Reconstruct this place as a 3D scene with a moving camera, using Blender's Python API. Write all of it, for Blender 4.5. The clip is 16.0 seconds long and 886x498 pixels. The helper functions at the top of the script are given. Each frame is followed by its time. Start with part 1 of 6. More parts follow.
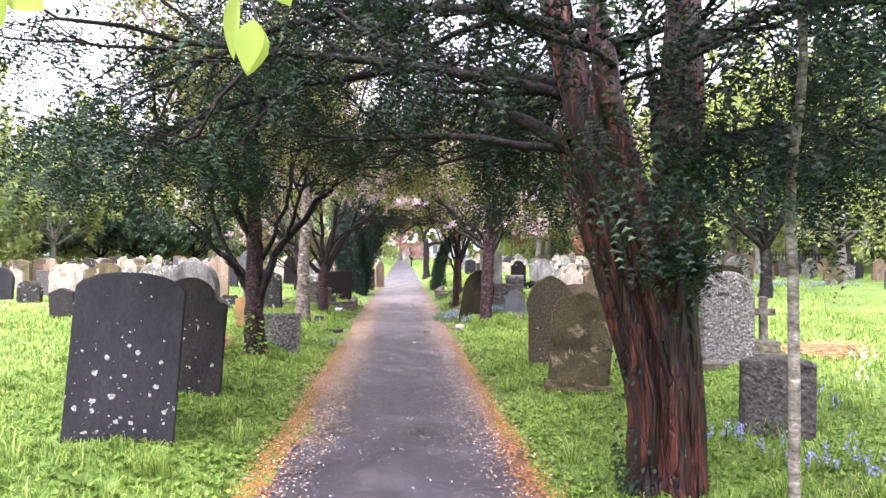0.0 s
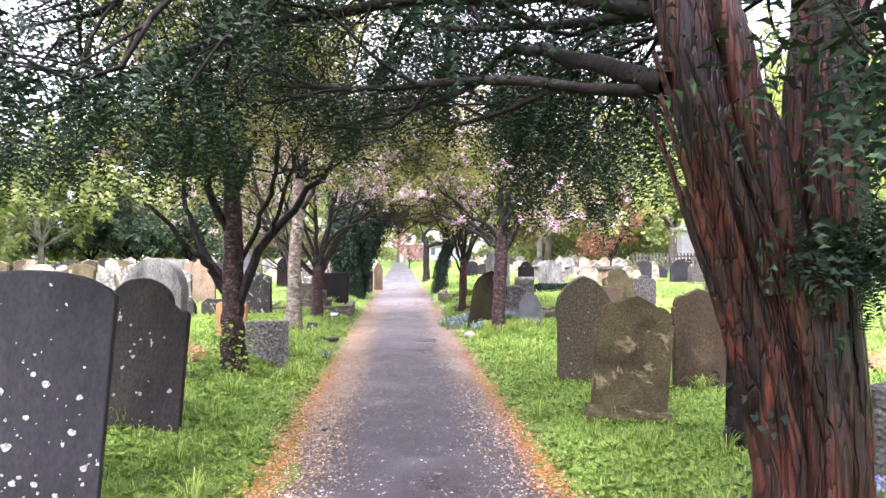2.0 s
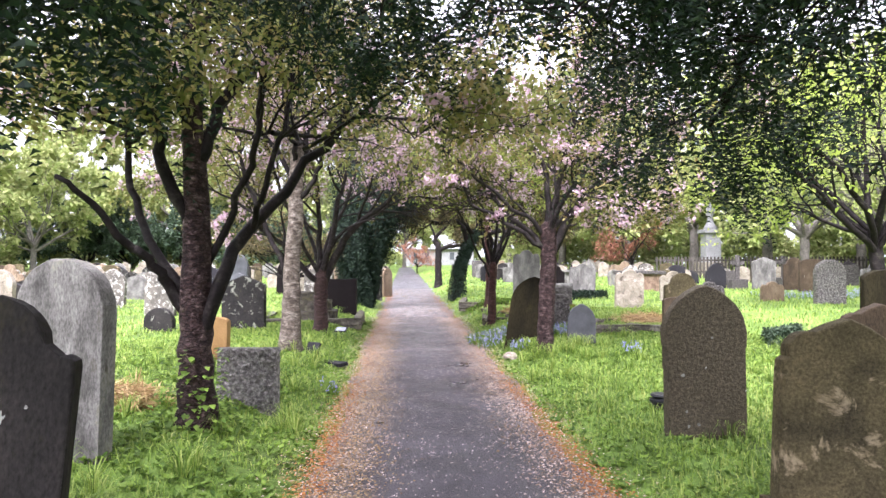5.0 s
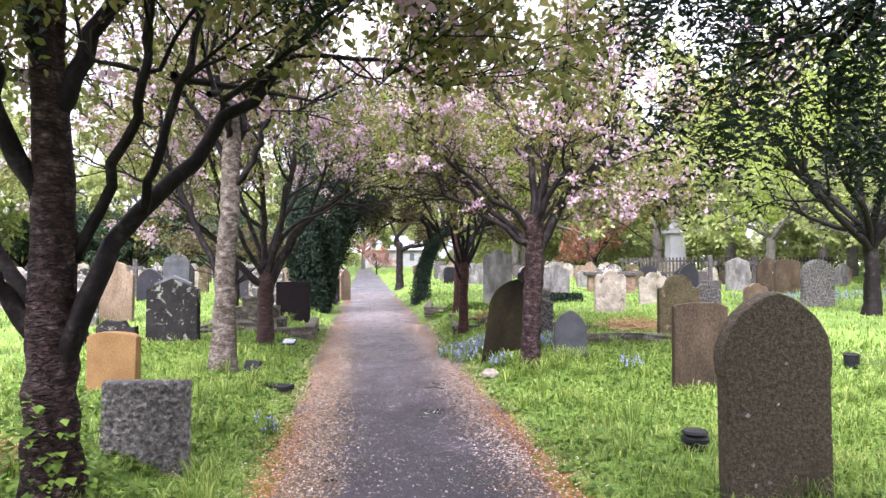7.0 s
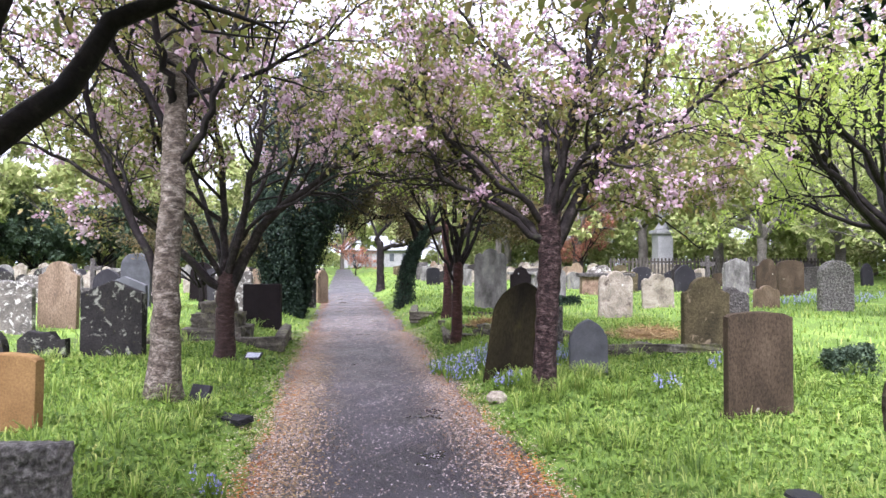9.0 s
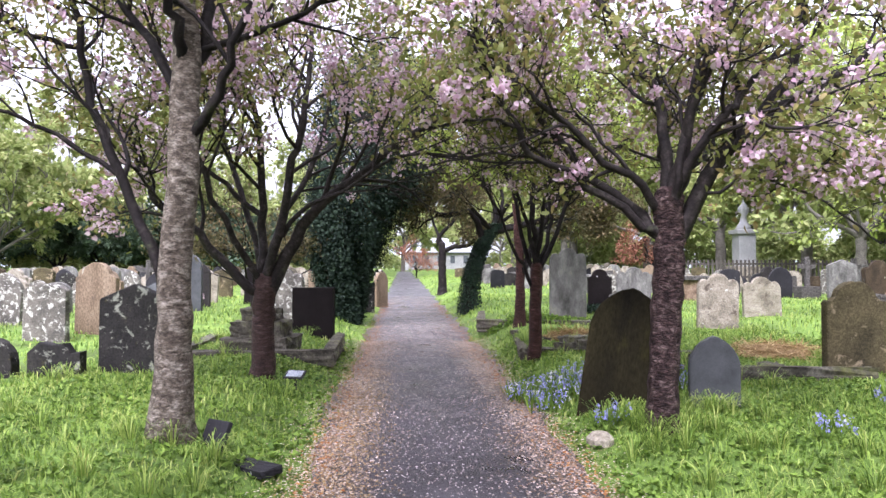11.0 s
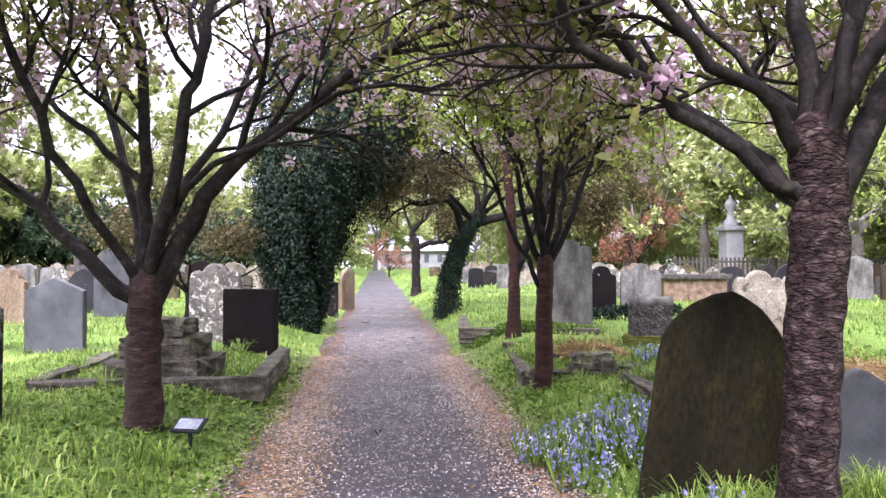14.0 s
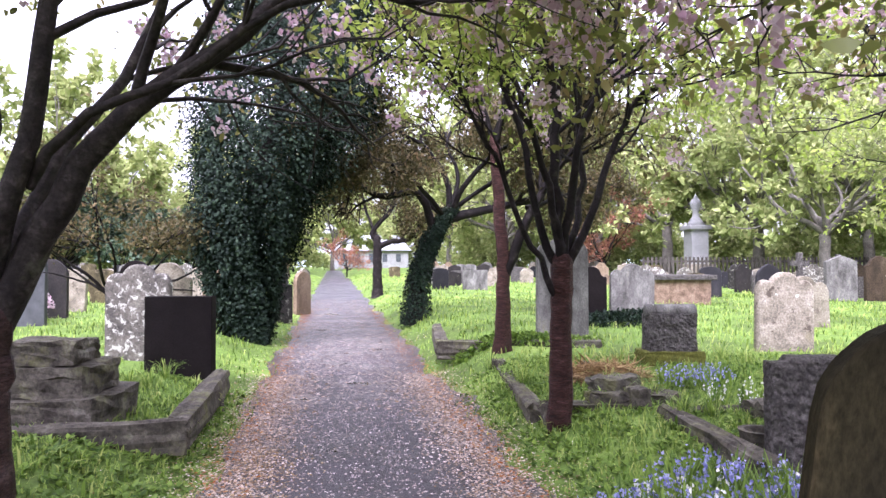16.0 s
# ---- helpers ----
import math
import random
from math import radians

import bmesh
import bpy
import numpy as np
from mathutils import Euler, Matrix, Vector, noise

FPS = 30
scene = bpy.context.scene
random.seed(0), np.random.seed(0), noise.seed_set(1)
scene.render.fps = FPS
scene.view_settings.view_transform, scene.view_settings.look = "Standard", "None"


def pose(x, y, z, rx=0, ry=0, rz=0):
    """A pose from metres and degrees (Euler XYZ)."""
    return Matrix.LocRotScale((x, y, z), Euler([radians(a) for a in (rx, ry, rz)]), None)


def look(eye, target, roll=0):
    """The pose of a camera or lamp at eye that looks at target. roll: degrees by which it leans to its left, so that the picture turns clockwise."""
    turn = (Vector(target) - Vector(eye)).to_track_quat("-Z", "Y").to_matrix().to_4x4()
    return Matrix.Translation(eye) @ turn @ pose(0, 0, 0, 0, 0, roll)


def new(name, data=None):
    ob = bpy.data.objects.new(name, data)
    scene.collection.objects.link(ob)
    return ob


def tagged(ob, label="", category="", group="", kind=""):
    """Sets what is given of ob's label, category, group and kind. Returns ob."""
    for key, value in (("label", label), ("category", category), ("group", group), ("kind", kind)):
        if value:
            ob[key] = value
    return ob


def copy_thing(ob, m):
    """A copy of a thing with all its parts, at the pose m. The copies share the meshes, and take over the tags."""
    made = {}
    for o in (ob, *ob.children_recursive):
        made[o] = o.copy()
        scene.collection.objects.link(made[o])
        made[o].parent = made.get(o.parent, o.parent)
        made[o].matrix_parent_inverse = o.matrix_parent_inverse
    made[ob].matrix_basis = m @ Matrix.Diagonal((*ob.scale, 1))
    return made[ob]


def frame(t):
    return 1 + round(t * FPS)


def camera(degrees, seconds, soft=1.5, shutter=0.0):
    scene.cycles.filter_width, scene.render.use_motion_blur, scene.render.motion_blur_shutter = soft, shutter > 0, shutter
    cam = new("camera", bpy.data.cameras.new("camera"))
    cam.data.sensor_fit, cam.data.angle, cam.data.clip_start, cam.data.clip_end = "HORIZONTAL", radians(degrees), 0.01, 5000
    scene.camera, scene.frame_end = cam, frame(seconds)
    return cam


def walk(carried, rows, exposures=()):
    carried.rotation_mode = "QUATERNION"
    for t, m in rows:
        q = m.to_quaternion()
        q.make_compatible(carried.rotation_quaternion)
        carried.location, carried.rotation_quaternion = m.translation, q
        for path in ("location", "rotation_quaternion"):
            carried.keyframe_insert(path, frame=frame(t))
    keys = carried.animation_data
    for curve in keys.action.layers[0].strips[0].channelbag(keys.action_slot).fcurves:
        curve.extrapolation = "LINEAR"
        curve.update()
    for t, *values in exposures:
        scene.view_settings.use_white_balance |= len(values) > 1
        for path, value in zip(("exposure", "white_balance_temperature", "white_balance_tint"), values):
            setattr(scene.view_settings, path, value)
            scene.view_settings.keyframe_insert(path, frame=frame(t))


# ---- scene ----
cam = camera(68.5, 16.0)
METRES, EYE, TILT, LEAN, TURN = 11.5, 1.5, 0.6, 0.0, 0.0
ROWS = [
    (0.0, 0.0, 0.0, 0.0, -0.0, -0.0, 0.0),
    (0.5, -0.0057, 0.0262, -0.002, -0.29, -0.03, 0.04),
    (1.0, -0.0075, 0.0553, -0.0026, -0.45, 0.02, -0.04),
    (1.5, -0.0117, 0.0841, -0.0048, -0.45, 0.11, -0.03),
    (2.0, -0.0163, 0.1135, -0.0061, -0.28, 0.22, 0.02),
    (2.5, -0.0219, 0.1443, -0.0067, -0.06, 0.27, -0.03),
    (3.0, -0.0292, 0.1759, -0.0081, 0.22, 0.36, 0.02),
    (3.5, -0.0345, 0.2101, -0.0091, 0.38, 0.42, -0.02),
    (4.0, -0.0404, 0.2438, -0.0101, 0.4, 0.5, 0.01),
    (6.5, -0.0595, 0.3999, -0.011, -2.13, 0.76, 0.16),
    (7.0, -0.0597, 0.4329, -0.0127, -3.49, 0.75, 0.12),
    (7.5, -0.0627, 0.464, -0.0152, -4.85, 0.76, 0.08),
    (8.0, -0.0647, 0.4947, -0.0146, -5.8, 0.79, 0.02),
    (8.5, -0.0652, 0.5235, -0.0139, -6.01, 0.78, -0.0),
    (9.0, -0.0669, 0.5535, -0.0147, -5.32, 0.81, -0.01),
    (9.5, -0.0663, 0.5851, -0.0155, -3.97, 0.85, -0.05),
    (10.0, -0.0682, 0.6146, -0.0157, -2.32, 0.91, -0.05),
    (12.5, -0.0729, 0.7752, -0.0194, 1.02, 1.08, 0.05),
    (13.0, -0.0718, 0.8067, -0.02, 0.18, 1.07, 0.1),
    (13.5, -0.0727, 0.8365, -0.0221, -0.97, 0.99, 0.1),
    (14.0, -0.0724, 0.8686, -0.0231, -2.33, 0.95, 0.04),
    (14.5, -0.0752, 0.9012, -0.0243, -3.74, 0.87, -0.04),
    (15.0, -0.0784, 0.9327, -0.0228, -4.91, 0.85, 0.03),
    (15.5, -0.0815, 0.9633, -0.0217, -5.69, 0.83, 0.06),
    (16.0, -0.0846, 0.9934, -0.0226, -6.09, 0.91, 0.05),
]
walk(cam, [(t, pose(0, 0, EYE, TILT, LEAN, TURN) @ pose(METRES * x, METRES * y, METRES * z, 90 + pitch, roll, yaw)) for t, x, y, z, yaw, pitch, roll in ROWS],
     exposures=[(0, 2.7, 5950, 27), (2.5, 3.0, 5950, 26), (4, 2.75, 5950, 24), (7, 2.45, 5900, 26), (10, 2.1, 5750, 24), (12.5, 2.2, 5900, 27), (14, 2.3, 5850, 29), (16, 2.4, 5700, 32)])

# ---- world and sun: a bright overcast sky ----
world = bpy.data.worlds.new("sky")
scene.world = world
world.use_nodes = True
wn = world.node_tree
wn.nodes.clear()
w_out = wn.nodes.new("ShaderNodeOutputWorld")
w_bg = wn.nodes.new("ShaderNodeBackground")
w_sky = wn.nodes.new("ShaderNodeTexSky")
w_sky.sky_type = "NISHITA"
w_sky.sun_disc = False
w_sky.sun_elevation = radians(48)
w_sky.sun_rotation = radians(200)
w_sky.air_density, w_sky.dust_density, w_sky.ozone_density = 1.0, 6.0, 1.0
w_hs = wn.nodes.new("ShaderNodeHueSaturation")
w_hs.inputs["Saturation"].default_value = 0.12
w_hs.inputs["Value"].default_value = 1.0
w_mix = wn.nodes.new("ShaderNodeMixRGB")
w_mix.inputs["Fac"].default_value = 0.5
w_mix.inputs["Color2"].default_value = (9.4, 9.5, 9.6, 1)
wn.links.new(w_sky.outputs[0], w_hs.inputs["Color"])
wn.links.new(w_hs.outputs[0], w_mix.inputs["Color1"])
wn.links.new(w_mix.outputs[0], w_bg.inputs["Color"])
# an overcast sky is up to three times brighter overhead than at the horizon
w_co = wn.nodes.new("ShaderNodeTexCoord")
w_sep = wn.nodes.new("ShaderNodeSeparateXYZ")
wn.links.new(w_co.outputs["Generated"], w_sep.inputs[0])
w_rise = wn.nodes.new("ShaderNodeMapRange")
for k, v in (("From Min", 0.0), ("From Max", 1.0), ("To Min", 0.05), ("To Max", 0.15)):
    w_rise.inputs[k].default_value = v
wn.links.new(w_sep.outputs["Z"], w_rise.inputs["Value"])
wn.links.new(w_rise.outputs[0], w_bg.inputs["Strength"])
wn.links.new(w_bg.outputs[0], w_out.inputs["Surface"])
sun = new("sun", bpy.data.lights.new("sun", "SUN"))
sun.data.energy, sun.data.angle, sun.data.color = 1.2, radians(25), (1.0, 0.97, 0.92)
sun.matrix_world = look((0, 0, 30), (8, 22, 0))


# ---- materials ----
def node(nt, kind, **sockets):
    n = nt.nodes.new(kind)
    for k, v in sockets.items():
        n.inputs[k.replace("_", " ")].default_value = v
    return n


def ramp_of(nt, fac, stops):
    r = nt.nodes.new("ShaderNodeValToRGB")
    el = r.color_ramp.elements
    el[0].position, el[0].color = stops[0][0], (*stops[0][1], 1)
    el[1].position, el[1].color = stops[-1][0], (*stops[-1][1], 1)
    for p, c in stops[1:-1]:
        e = el.new(p)
        e.color = (*c, 1)
    nt.links.new(fac, r.inputs["Fac"])
    return r.outputs["Color"]


def math_node(nt, op, a, b):
    m = nt.nodes.new("ShaderNodeMath")
    m.operation = op
    for i, v in enumerate((a, b)):
        if isinstance(v, (int, float)):
            m.inputs[i].default_value = v
        else:
            nt.links.new(v, m.inputs[i])
    return m.outputs[0]


def mix(nt, fac, a, b, blend="MIX"):
    m = nt.nodes.new("ShaderNodeMixRGB")
    m.blend_type = blend
    for key, v in (("Fac", fac), ("Color1", a), ("Color2", b)):
        if isinstance(v, (int, float)):
            m.inputs[key].default_value = v
        elif isinstance(v, tuple):
            m.inputs[key].default_value = (*v, 1)
        else:
            nt.links.new(v, m.inputs[key])
    return m.outputs[0]


def coords(nt, stretch=(1, 1, 1), world_space=False):
    mp = nt.nodes.new("ShaderNodeMapping")
    mp.inputs["Scale"].default_value = stretch
    if world_space:
        nt.links.new(nt.nodes.new("ShaderNodeNewGeometry").outputs["Position"], mp.inputs["Vector"])
        return mp.outputs[0]
    nt.links.new(nt.nodes.new("ShaderNodeTexCoord").outputs["Object"], mp.inputs["Vector"])
    info = nt.nodes.new("ShaderNodeObjectInfo")
    add = nt.nodes.new("ShaderNodeVectorMath")
    add.operation = "MULTIPLY_ADD"
    add.inputs[1].default_value = (17.0, 29.0, 11.0)
    nt.links.new(info.outputs["Random"], add.inputs[0])
    nt.links.new(mp.outputs[0], add.inputs[2])
    return add.outputs[0]


def surface(name, stops, scale=3.0, rough=0.85, bump=0.3, fine=40.0, stretch=(1, 1, 1), spots=None, patches=None, world_space=False, rough_var=0.1, bump_scale=None, moss=None, gloss=0.12, warp=0.0, grit=0.75, cracks=None):
    """A weathered surface: broad stains, fine grain, and optional lichen spots and patches."""
    m = bpy.data.materials.new(name)
    m.use_nodes = True
    nt = m.node_tree
    b = nt.nodes["Principled BSDF"]
    v = coords(nt, stretch, world_space)
    n1 = node(nt, "ShaderNodeTexNoise", Scale=scale, Detail=7.0, Roughness=0.62 + 0.1 * min(warp, 1), Distortion=warp)
    n2 = node(nt, "ShaderNodeTexNoise", Scale=fine, Detail=4.0, Roughness=0.7)
    for n in (n1, n2):
        nt.links.new(v, n.inputs["Vector"])
    col = ramp_of(nt, n1.outputs["Fac"], stops)
    grain = ramp_of(nt, n2.outputs["Fac"], [(0.34, (0.42, 0.42, 0.42)), (0.66, (1.5, 1.5, 1.5))])
    col = mix(nt, grit, col, grain, "MULTIPLY")
    if patches:
        colour, psc, edge = patches
        n3 = node(nt, "ShaderNodeTexNoise", Scale=psc, Detail=6.0, Roughness=0.68, Distortion=0.4)
        nt.links.new(v, n3.inputs["Vector"])
        col = mix(nt, ramp_of(nt, n3.outputs["Fac"], [(edge, (0, 0, 0)), (edge + 0.07, (0.9, 0.9, 0.9))]), col, colour)
    if moss:
        colour, msc, edge = moss
        n4 = node(nt, "ShaderNodeTexNoise", Scale=msc, Detail=8.0, Roughness=0.75)
        nt.links.new(v, n4.inputs["Vector"])
        col = mix(nt, ramp_of(nt, n4.outputs["Fac"], [(edge, (0, 0, 0)), (edge + 0.15, (0.85, 0.85, 0.85))]), col, colour)
    if spots:
        colour, vsc, least, size = spots
        wob = node(nt, "ShaderNodeTexNoise", Scale=vsc * 3.5, Detail=3.0)
        nt.links.new(v, wob.inputs["Vector"])
        vor = node(nt, "ShaderNodeTexVoronoi", Scale=vsc)
        nt.links.new(mix(nt, 0.035, v, wob.outputs["Color"]), vor.inputs["Vector"])
        sep = nt.nodes.new("ShaderNodeSeparateColor")
        nt.links.new(vor.outputs["Color"], sep.inputs[0])
        radius = math_node(nt, "MULTIPLY", math_node(nt, "SUBTRACT", sep.outputs[0], least), size)
        lit = math_node(nt, "LESS_THAN", vor.outputs["Distance"], radius)
        col = mix(nt, lit, col, colour)
    nt.links.new(col, b.inputs["Base Color"])
    b.inputs["Specular IOR Level"].default_value = gloss
    nt.links.new(ramp_of(nt, n1.outputs["Fac"], [(0.3, (rough - rough_var,) * 3), (0.7, (min(1, rough + rough_var),) * 3)]), b.inputs["Roughness"])
    height_mix = math_node(nt, "ADD", n1.outputs["Fac"], math_node(nt, "MULTIPLY", n2.outputs["Fac"], 0.5))
    if bump_scale:
        n5 = node(nt, "ShaderNodeTexVoronoi", Scale=bump_scale)
        n5.feature = "SMOOTH_F1"
        nt.links.new(v, n5.inputs["Vector"])
        height_mix = math_node(nt, "ADD", height_mix, math_node(nt, "MULTIPLY", n5.outputs["Distance"], 1.6))
    if cracks:
        csc, cwidth, cstretch = cracks
        cv = coords(nt, cstretch, world_space)
        cw = node(nt, "ShaderNodeTexNoise", Scale=csc * 0.7, Detail=3.0)
        nt.links.new(cv, cw.inputs["Vector"])
        ce = node(nt, "ShaderNodeTexVoronoi", Scale=csc)
        ce.feature = "DISTANCE_TO_EDGE"
        nt.links.new(mix(nt, 0.09, cv, cw.outputs["Color"]), ce.inputs["Vector"])
        plate = ramp_of(nt, ce.outputs["Distance"], [(0.0, (0.4, 0.4, 0.4)), (cwidth, (1, 1, 1))])
        old = b.inputs["Base Color"].links[0].from_socket
        nt.links.new(mix(nt, 1.0, old, plate, "MULTIPLY"), b.inputs["Base Color"])
        height_mix = math_node(nt, "ADD", height_mix, math_node(nt, "MULTIPLY", plate, 0.8))
    bp = node(nt, "ShaderNodeBump", Strength=bump, Distance=0.02)
    nt.links.new(height_mix, bp.inputs["Height"])
    nt.links.new(bp.outputs[0], b.inputs["Normal"])
    return m


def leafy(name, stops, rough=0.55, glow=0.35, scale=1.2):
    """Foliage or petals: each leaf has its own shade, and lets some light through."""
    m = bpy.data.materials.new(name)
    m.use_nodes = True
    nt = m.node_tree
    b = nt.nodes["Principled BSDF"]
    geo = nt.nodes.new("ShaderNodeNewGeometry")
    n1 = node(nt, "ShaderNodeTexNoise", Scale=scale, Detail=3.0)
    nt.links.new(coords(nt), n1.inputs["Vector"])
    fac = math_node(nt, "ADD", math_node(nt, "MULTIPLY", geo.outputs["Random Per Island"], 0.6), math_node(nt, "MULTIPLY", n1.outputs["Fac"], 0.45))
    col = ramp_of(nt, fac, stops)
    nt.links.new(col, b.inputs["Base Color"])
    b.inputs["Roughness"].default_value = rough
    b.inputs["Specular IOR Level"].default_value = 0.2
    tr = nt.nodes.new("ShaderNodeBsdfTranslucent")
    nt.links.new(col, tr.inputs["Color"])
    ms = nt.nodes.new("ShaderNodeMixShader")
    ms.inputs[0].default_value = glow
    nt.links.new(b.outputs[0], ms.inputs[1])
    nt.links.new(tr.outputs[0], ms.inputs[2])
    nt.links.new(ms.outputs[0], nt.nodes["Material Output"].inputs["Surface"])
    return m


WHITE_LICHEN = (0.3, 0.31, 0.28)
M_slate = surface("dark_slate", [(0.3, (0.014, 0.013, 0.015)), (0.55, (0.024, 0.023, 0.026)), (0.75, (0.045, 0.042, 0.044))], 2.2, 0.62, 0.15, 60, stretch=(1, 1, 0.5), spots=(WHITE_LICHEN, 26, 0.84, 1.2), grit=0.45)
M_slate_pale = surface("slate_with_lichen", [(0.3, (0.009, 0.008, 0.008)), (0.7, (0.032, 0.028, 0.026))], 3.2, 0.7, 0.25, 60, stretch=(1, 1, 0.5), spots=(WHITE_LICHEN, 18, 0.84, 1.3), moss=((0.035, 0.031, 0.018), 6.0, 0.56))
M_black = surface("black_stone", [(0.3, (0.006, 0.0045, 0.0045)), (0.7, (0.014, 0.011, 0.011))], 3, 0.7, 0.08, 80, gloss=0.06, spots=((0.5, 0.5, 0.46), 11, 0.9, 1.6))
M_patchy = surface("lichen_mottled_slate", [(0.3, (0.012, 0.011, 0.011)), (0.7, (0.034, 0.031, 0.028))], 3, 0.8, 0.3, 50, patches=((0.24, 0.245, 0.2), 9.0, 0.57), moss=((0.1, 0.09, 0.03), 5.0, 0.6))
M_grey = surface("grey_granite", [(0.3, (0.05, 0.047, 0.043)), (0.5, (0.13, 0.125, 0.115)), (0.75, (0.28, 0.27, 0.25))], 5, 0.88, 0.5, 90, stretch=(1, 1, 0.45), patches=((0.07, 0.064, 0.052), 7, 0.62), moss=((0.17, 0.16, 0.08), 2.5, 0.57), spots=((0.36, 0.36, 0.33), 13, 0.88, 1.4))
M_granite = surface("brown_grey_granite", [(0.3, (0.045, 0.037, 0.025)), (0.5, (0.085, 0.07, 0.048)), (0.75, (0.15, 0.13, 0.093))], 40, 0.9, 0.7, 90, moss=((0.05, 0.042, 0.026), 2.4, 0.56), spots=((0.6, 0.62, 0.58), 14, 0.94, 2.2))
M_sand = surface("stained_sandstone", [(0.3, (0.025, 0.021, 0.013)), (0.52, (0.075, 0.062, 0.033)), (0.75, (0.15, 0.12, 0.066))], 3, 0.9, 0.5, 60, patches=((0.25, 0.2, 0.13), 4.5, 0.58), moss=((0.03, 0.027, 0.015), 3.0, 0.55))
M_brown = surface("brown_sandstone", [(0.3, (0.024, 0.018, 0.012)), (0.55, (0.054, 0.039, 0.025)), (0.75, (0.1, 0.076, 0.05))], 3, 0.88, 0.4, 60, stretch=(1, 1, 0.5), moss=((0.018, 0.015, 0.01), 2.0, 0.55), spots=((0.3, 0.28, 0.22), 10, 0.88, 1.2), warp=0.4)
M_gold = surface("golden_sandstone", [(0.3, (0.15, 0.085, 0.033)), (0.7, (0.27, 0.165, 0.07))], 3, 0.9, 0.25, 70, grit=0.4)
M_tan = surface("pinkish_sandstone", [(0.3, (0.1, 0.07, 0.045)), (0.55, (0.19, 0.14, 0.095)), (0.75, (0.29, 0.23, 0.17))], 3, 0.9, 0.4, 60, stretch=(1, 1, 0.35), patches=((0.08, 0.062, 0.048), 4, 0.57), warp=0.4)
M_pale = surface("pale_weathered_limestone", [(0.3, (0.1, 0.085, 0.064)), (0.52, (0.24, 0.21, 0.165)), (0.75, (0.37, 0.34, 0.28))], 4, 0.9, 0.5, 50, patches=((0.07, 0.055, 0.042), 6, 0.58), moss=((0.16, 0.14, 0.075), 2.2, 0.58), spots=((0.5, 0.49, 0.44), 9, 0.84, 1.0), warp=0.3)
M_mottled = surface("lichen_mottled_limestone", [(0.3, (0.05, 0.046, 0.042)), (0.7, (0.17, 0.155, 0.13))], 4, 0.9, 0.5, 50, patches=((0.46, 0.45, 0.4), 11, 0.53))
M_rough = surface("rough_hewn_stone", [(0.3, (0.05, 0.046, 0.042)), (0.5, (0.15, 0.14, 0.13)), (0.75, (0.36, 0.34, 0.32))], 26, 0.92, 1.0, 80, bump_scale=34, moss=((0.15, 0.14, 0.07), 2.5, 0.6))
M_dark_rough = surface("dark_rough_stone", [(0.3, (0.04, 0.036, 0.034)), (0.55, (0.085, 0.078, 0.072)), (0.75, (0.17, 0.16, 0.15))], 18, 0.9, 1.0, 70, bump_scale=34)
M_green = surface("algae_dark_stone", [(0.3, (0.007, 0.006, 0.004)), (0.6, (0.02, 0.017, 0.009)), (0.78, (0.06, 0.048, 0.024))], 2.5, 0.88, 0.3, 45, gloss=0.05, stretch=(1, 1, 0.4), moss=((0.05, 0.046, 0.012), 2.2, 0.57))
M_smooth = surface("smooth_grey_slate", [(0.3, (0.03, 0.032, 0.035)), (0.7, (0.1, 0.103, 0.11))], 2.6, 0.5, 0.08, 90, grit=0.25, gloss=0.25)
M_mossy = surface("mossy_kerb_stone", [(0.3, (0.035, 0.03, 0.025)), (0.55, (0.1, 0.09, 0.073)), (0.75, (0.26, 0.245, 0.21))], 7, 0.92, 0.8, 40, moss=((0.1, 0.105, 0.03), 3.5, 0.52), bump_scale=12)
M_bark = surface("dark_cherry_bark", [(0.34, (0.011, 0.006, 0.006)), (0.52, (0.05, 0.03, 0.028)), (0.72, (0.17, 0.125, 0.115))], 12, 0.65, 1.0, 40, stretch=(1.2, 1.2, 1.8), warp=0.3, cracks=(20, 0.16, (0.75, 0.75, 2.0)))
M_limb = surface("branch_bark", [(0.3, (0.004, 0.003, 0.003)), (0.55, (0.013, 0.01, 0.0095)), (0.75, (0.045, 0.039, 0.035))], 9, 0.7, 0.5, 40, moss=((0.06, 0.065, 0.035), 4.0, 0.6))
M_grey_limb = surface("grey_brown_limb_bark", [(0.3, (0.008, 0.006, 0.006)), (0.55, (0.026, 0.021, 0.02)), (0.75, (0.085, 0.074, 0.068))], 9, 0.7, 0.6, 40, stretch=(1.2, 1.2, 1.2), moss=((0.07, 0.078, 0.045), 4.0, 0.6))
M_pale_bark = surface("pale_ringed_bark", [(0.32, (0.03, 0.022, 0.017)), (0.5, (0.13, 0.105, 0.083)), (0.72, (0.38, 0.335, 0.29))], 10, 0.75, 0.8, 36, stretch=(1.2, 1.2, 2.6), warp=0.5, cracks=(26, 0.07, (0.8, 0.8, 2.0)))
M_smooth_bark = surface("smooth_brown_cherry_bark", [(0.3, (0.018, 0.01, 0.009)), (0.55, (0.05, 0.029, 0.026)), (0.75, (0.12, 0.085, 0.078))], 9, 0.5, 0.6, 36, stretch=(0.8, 0.8, 3.0), warp=0.3, cracks=(24, 0.08, (0.5, 0.5, 2.4)))
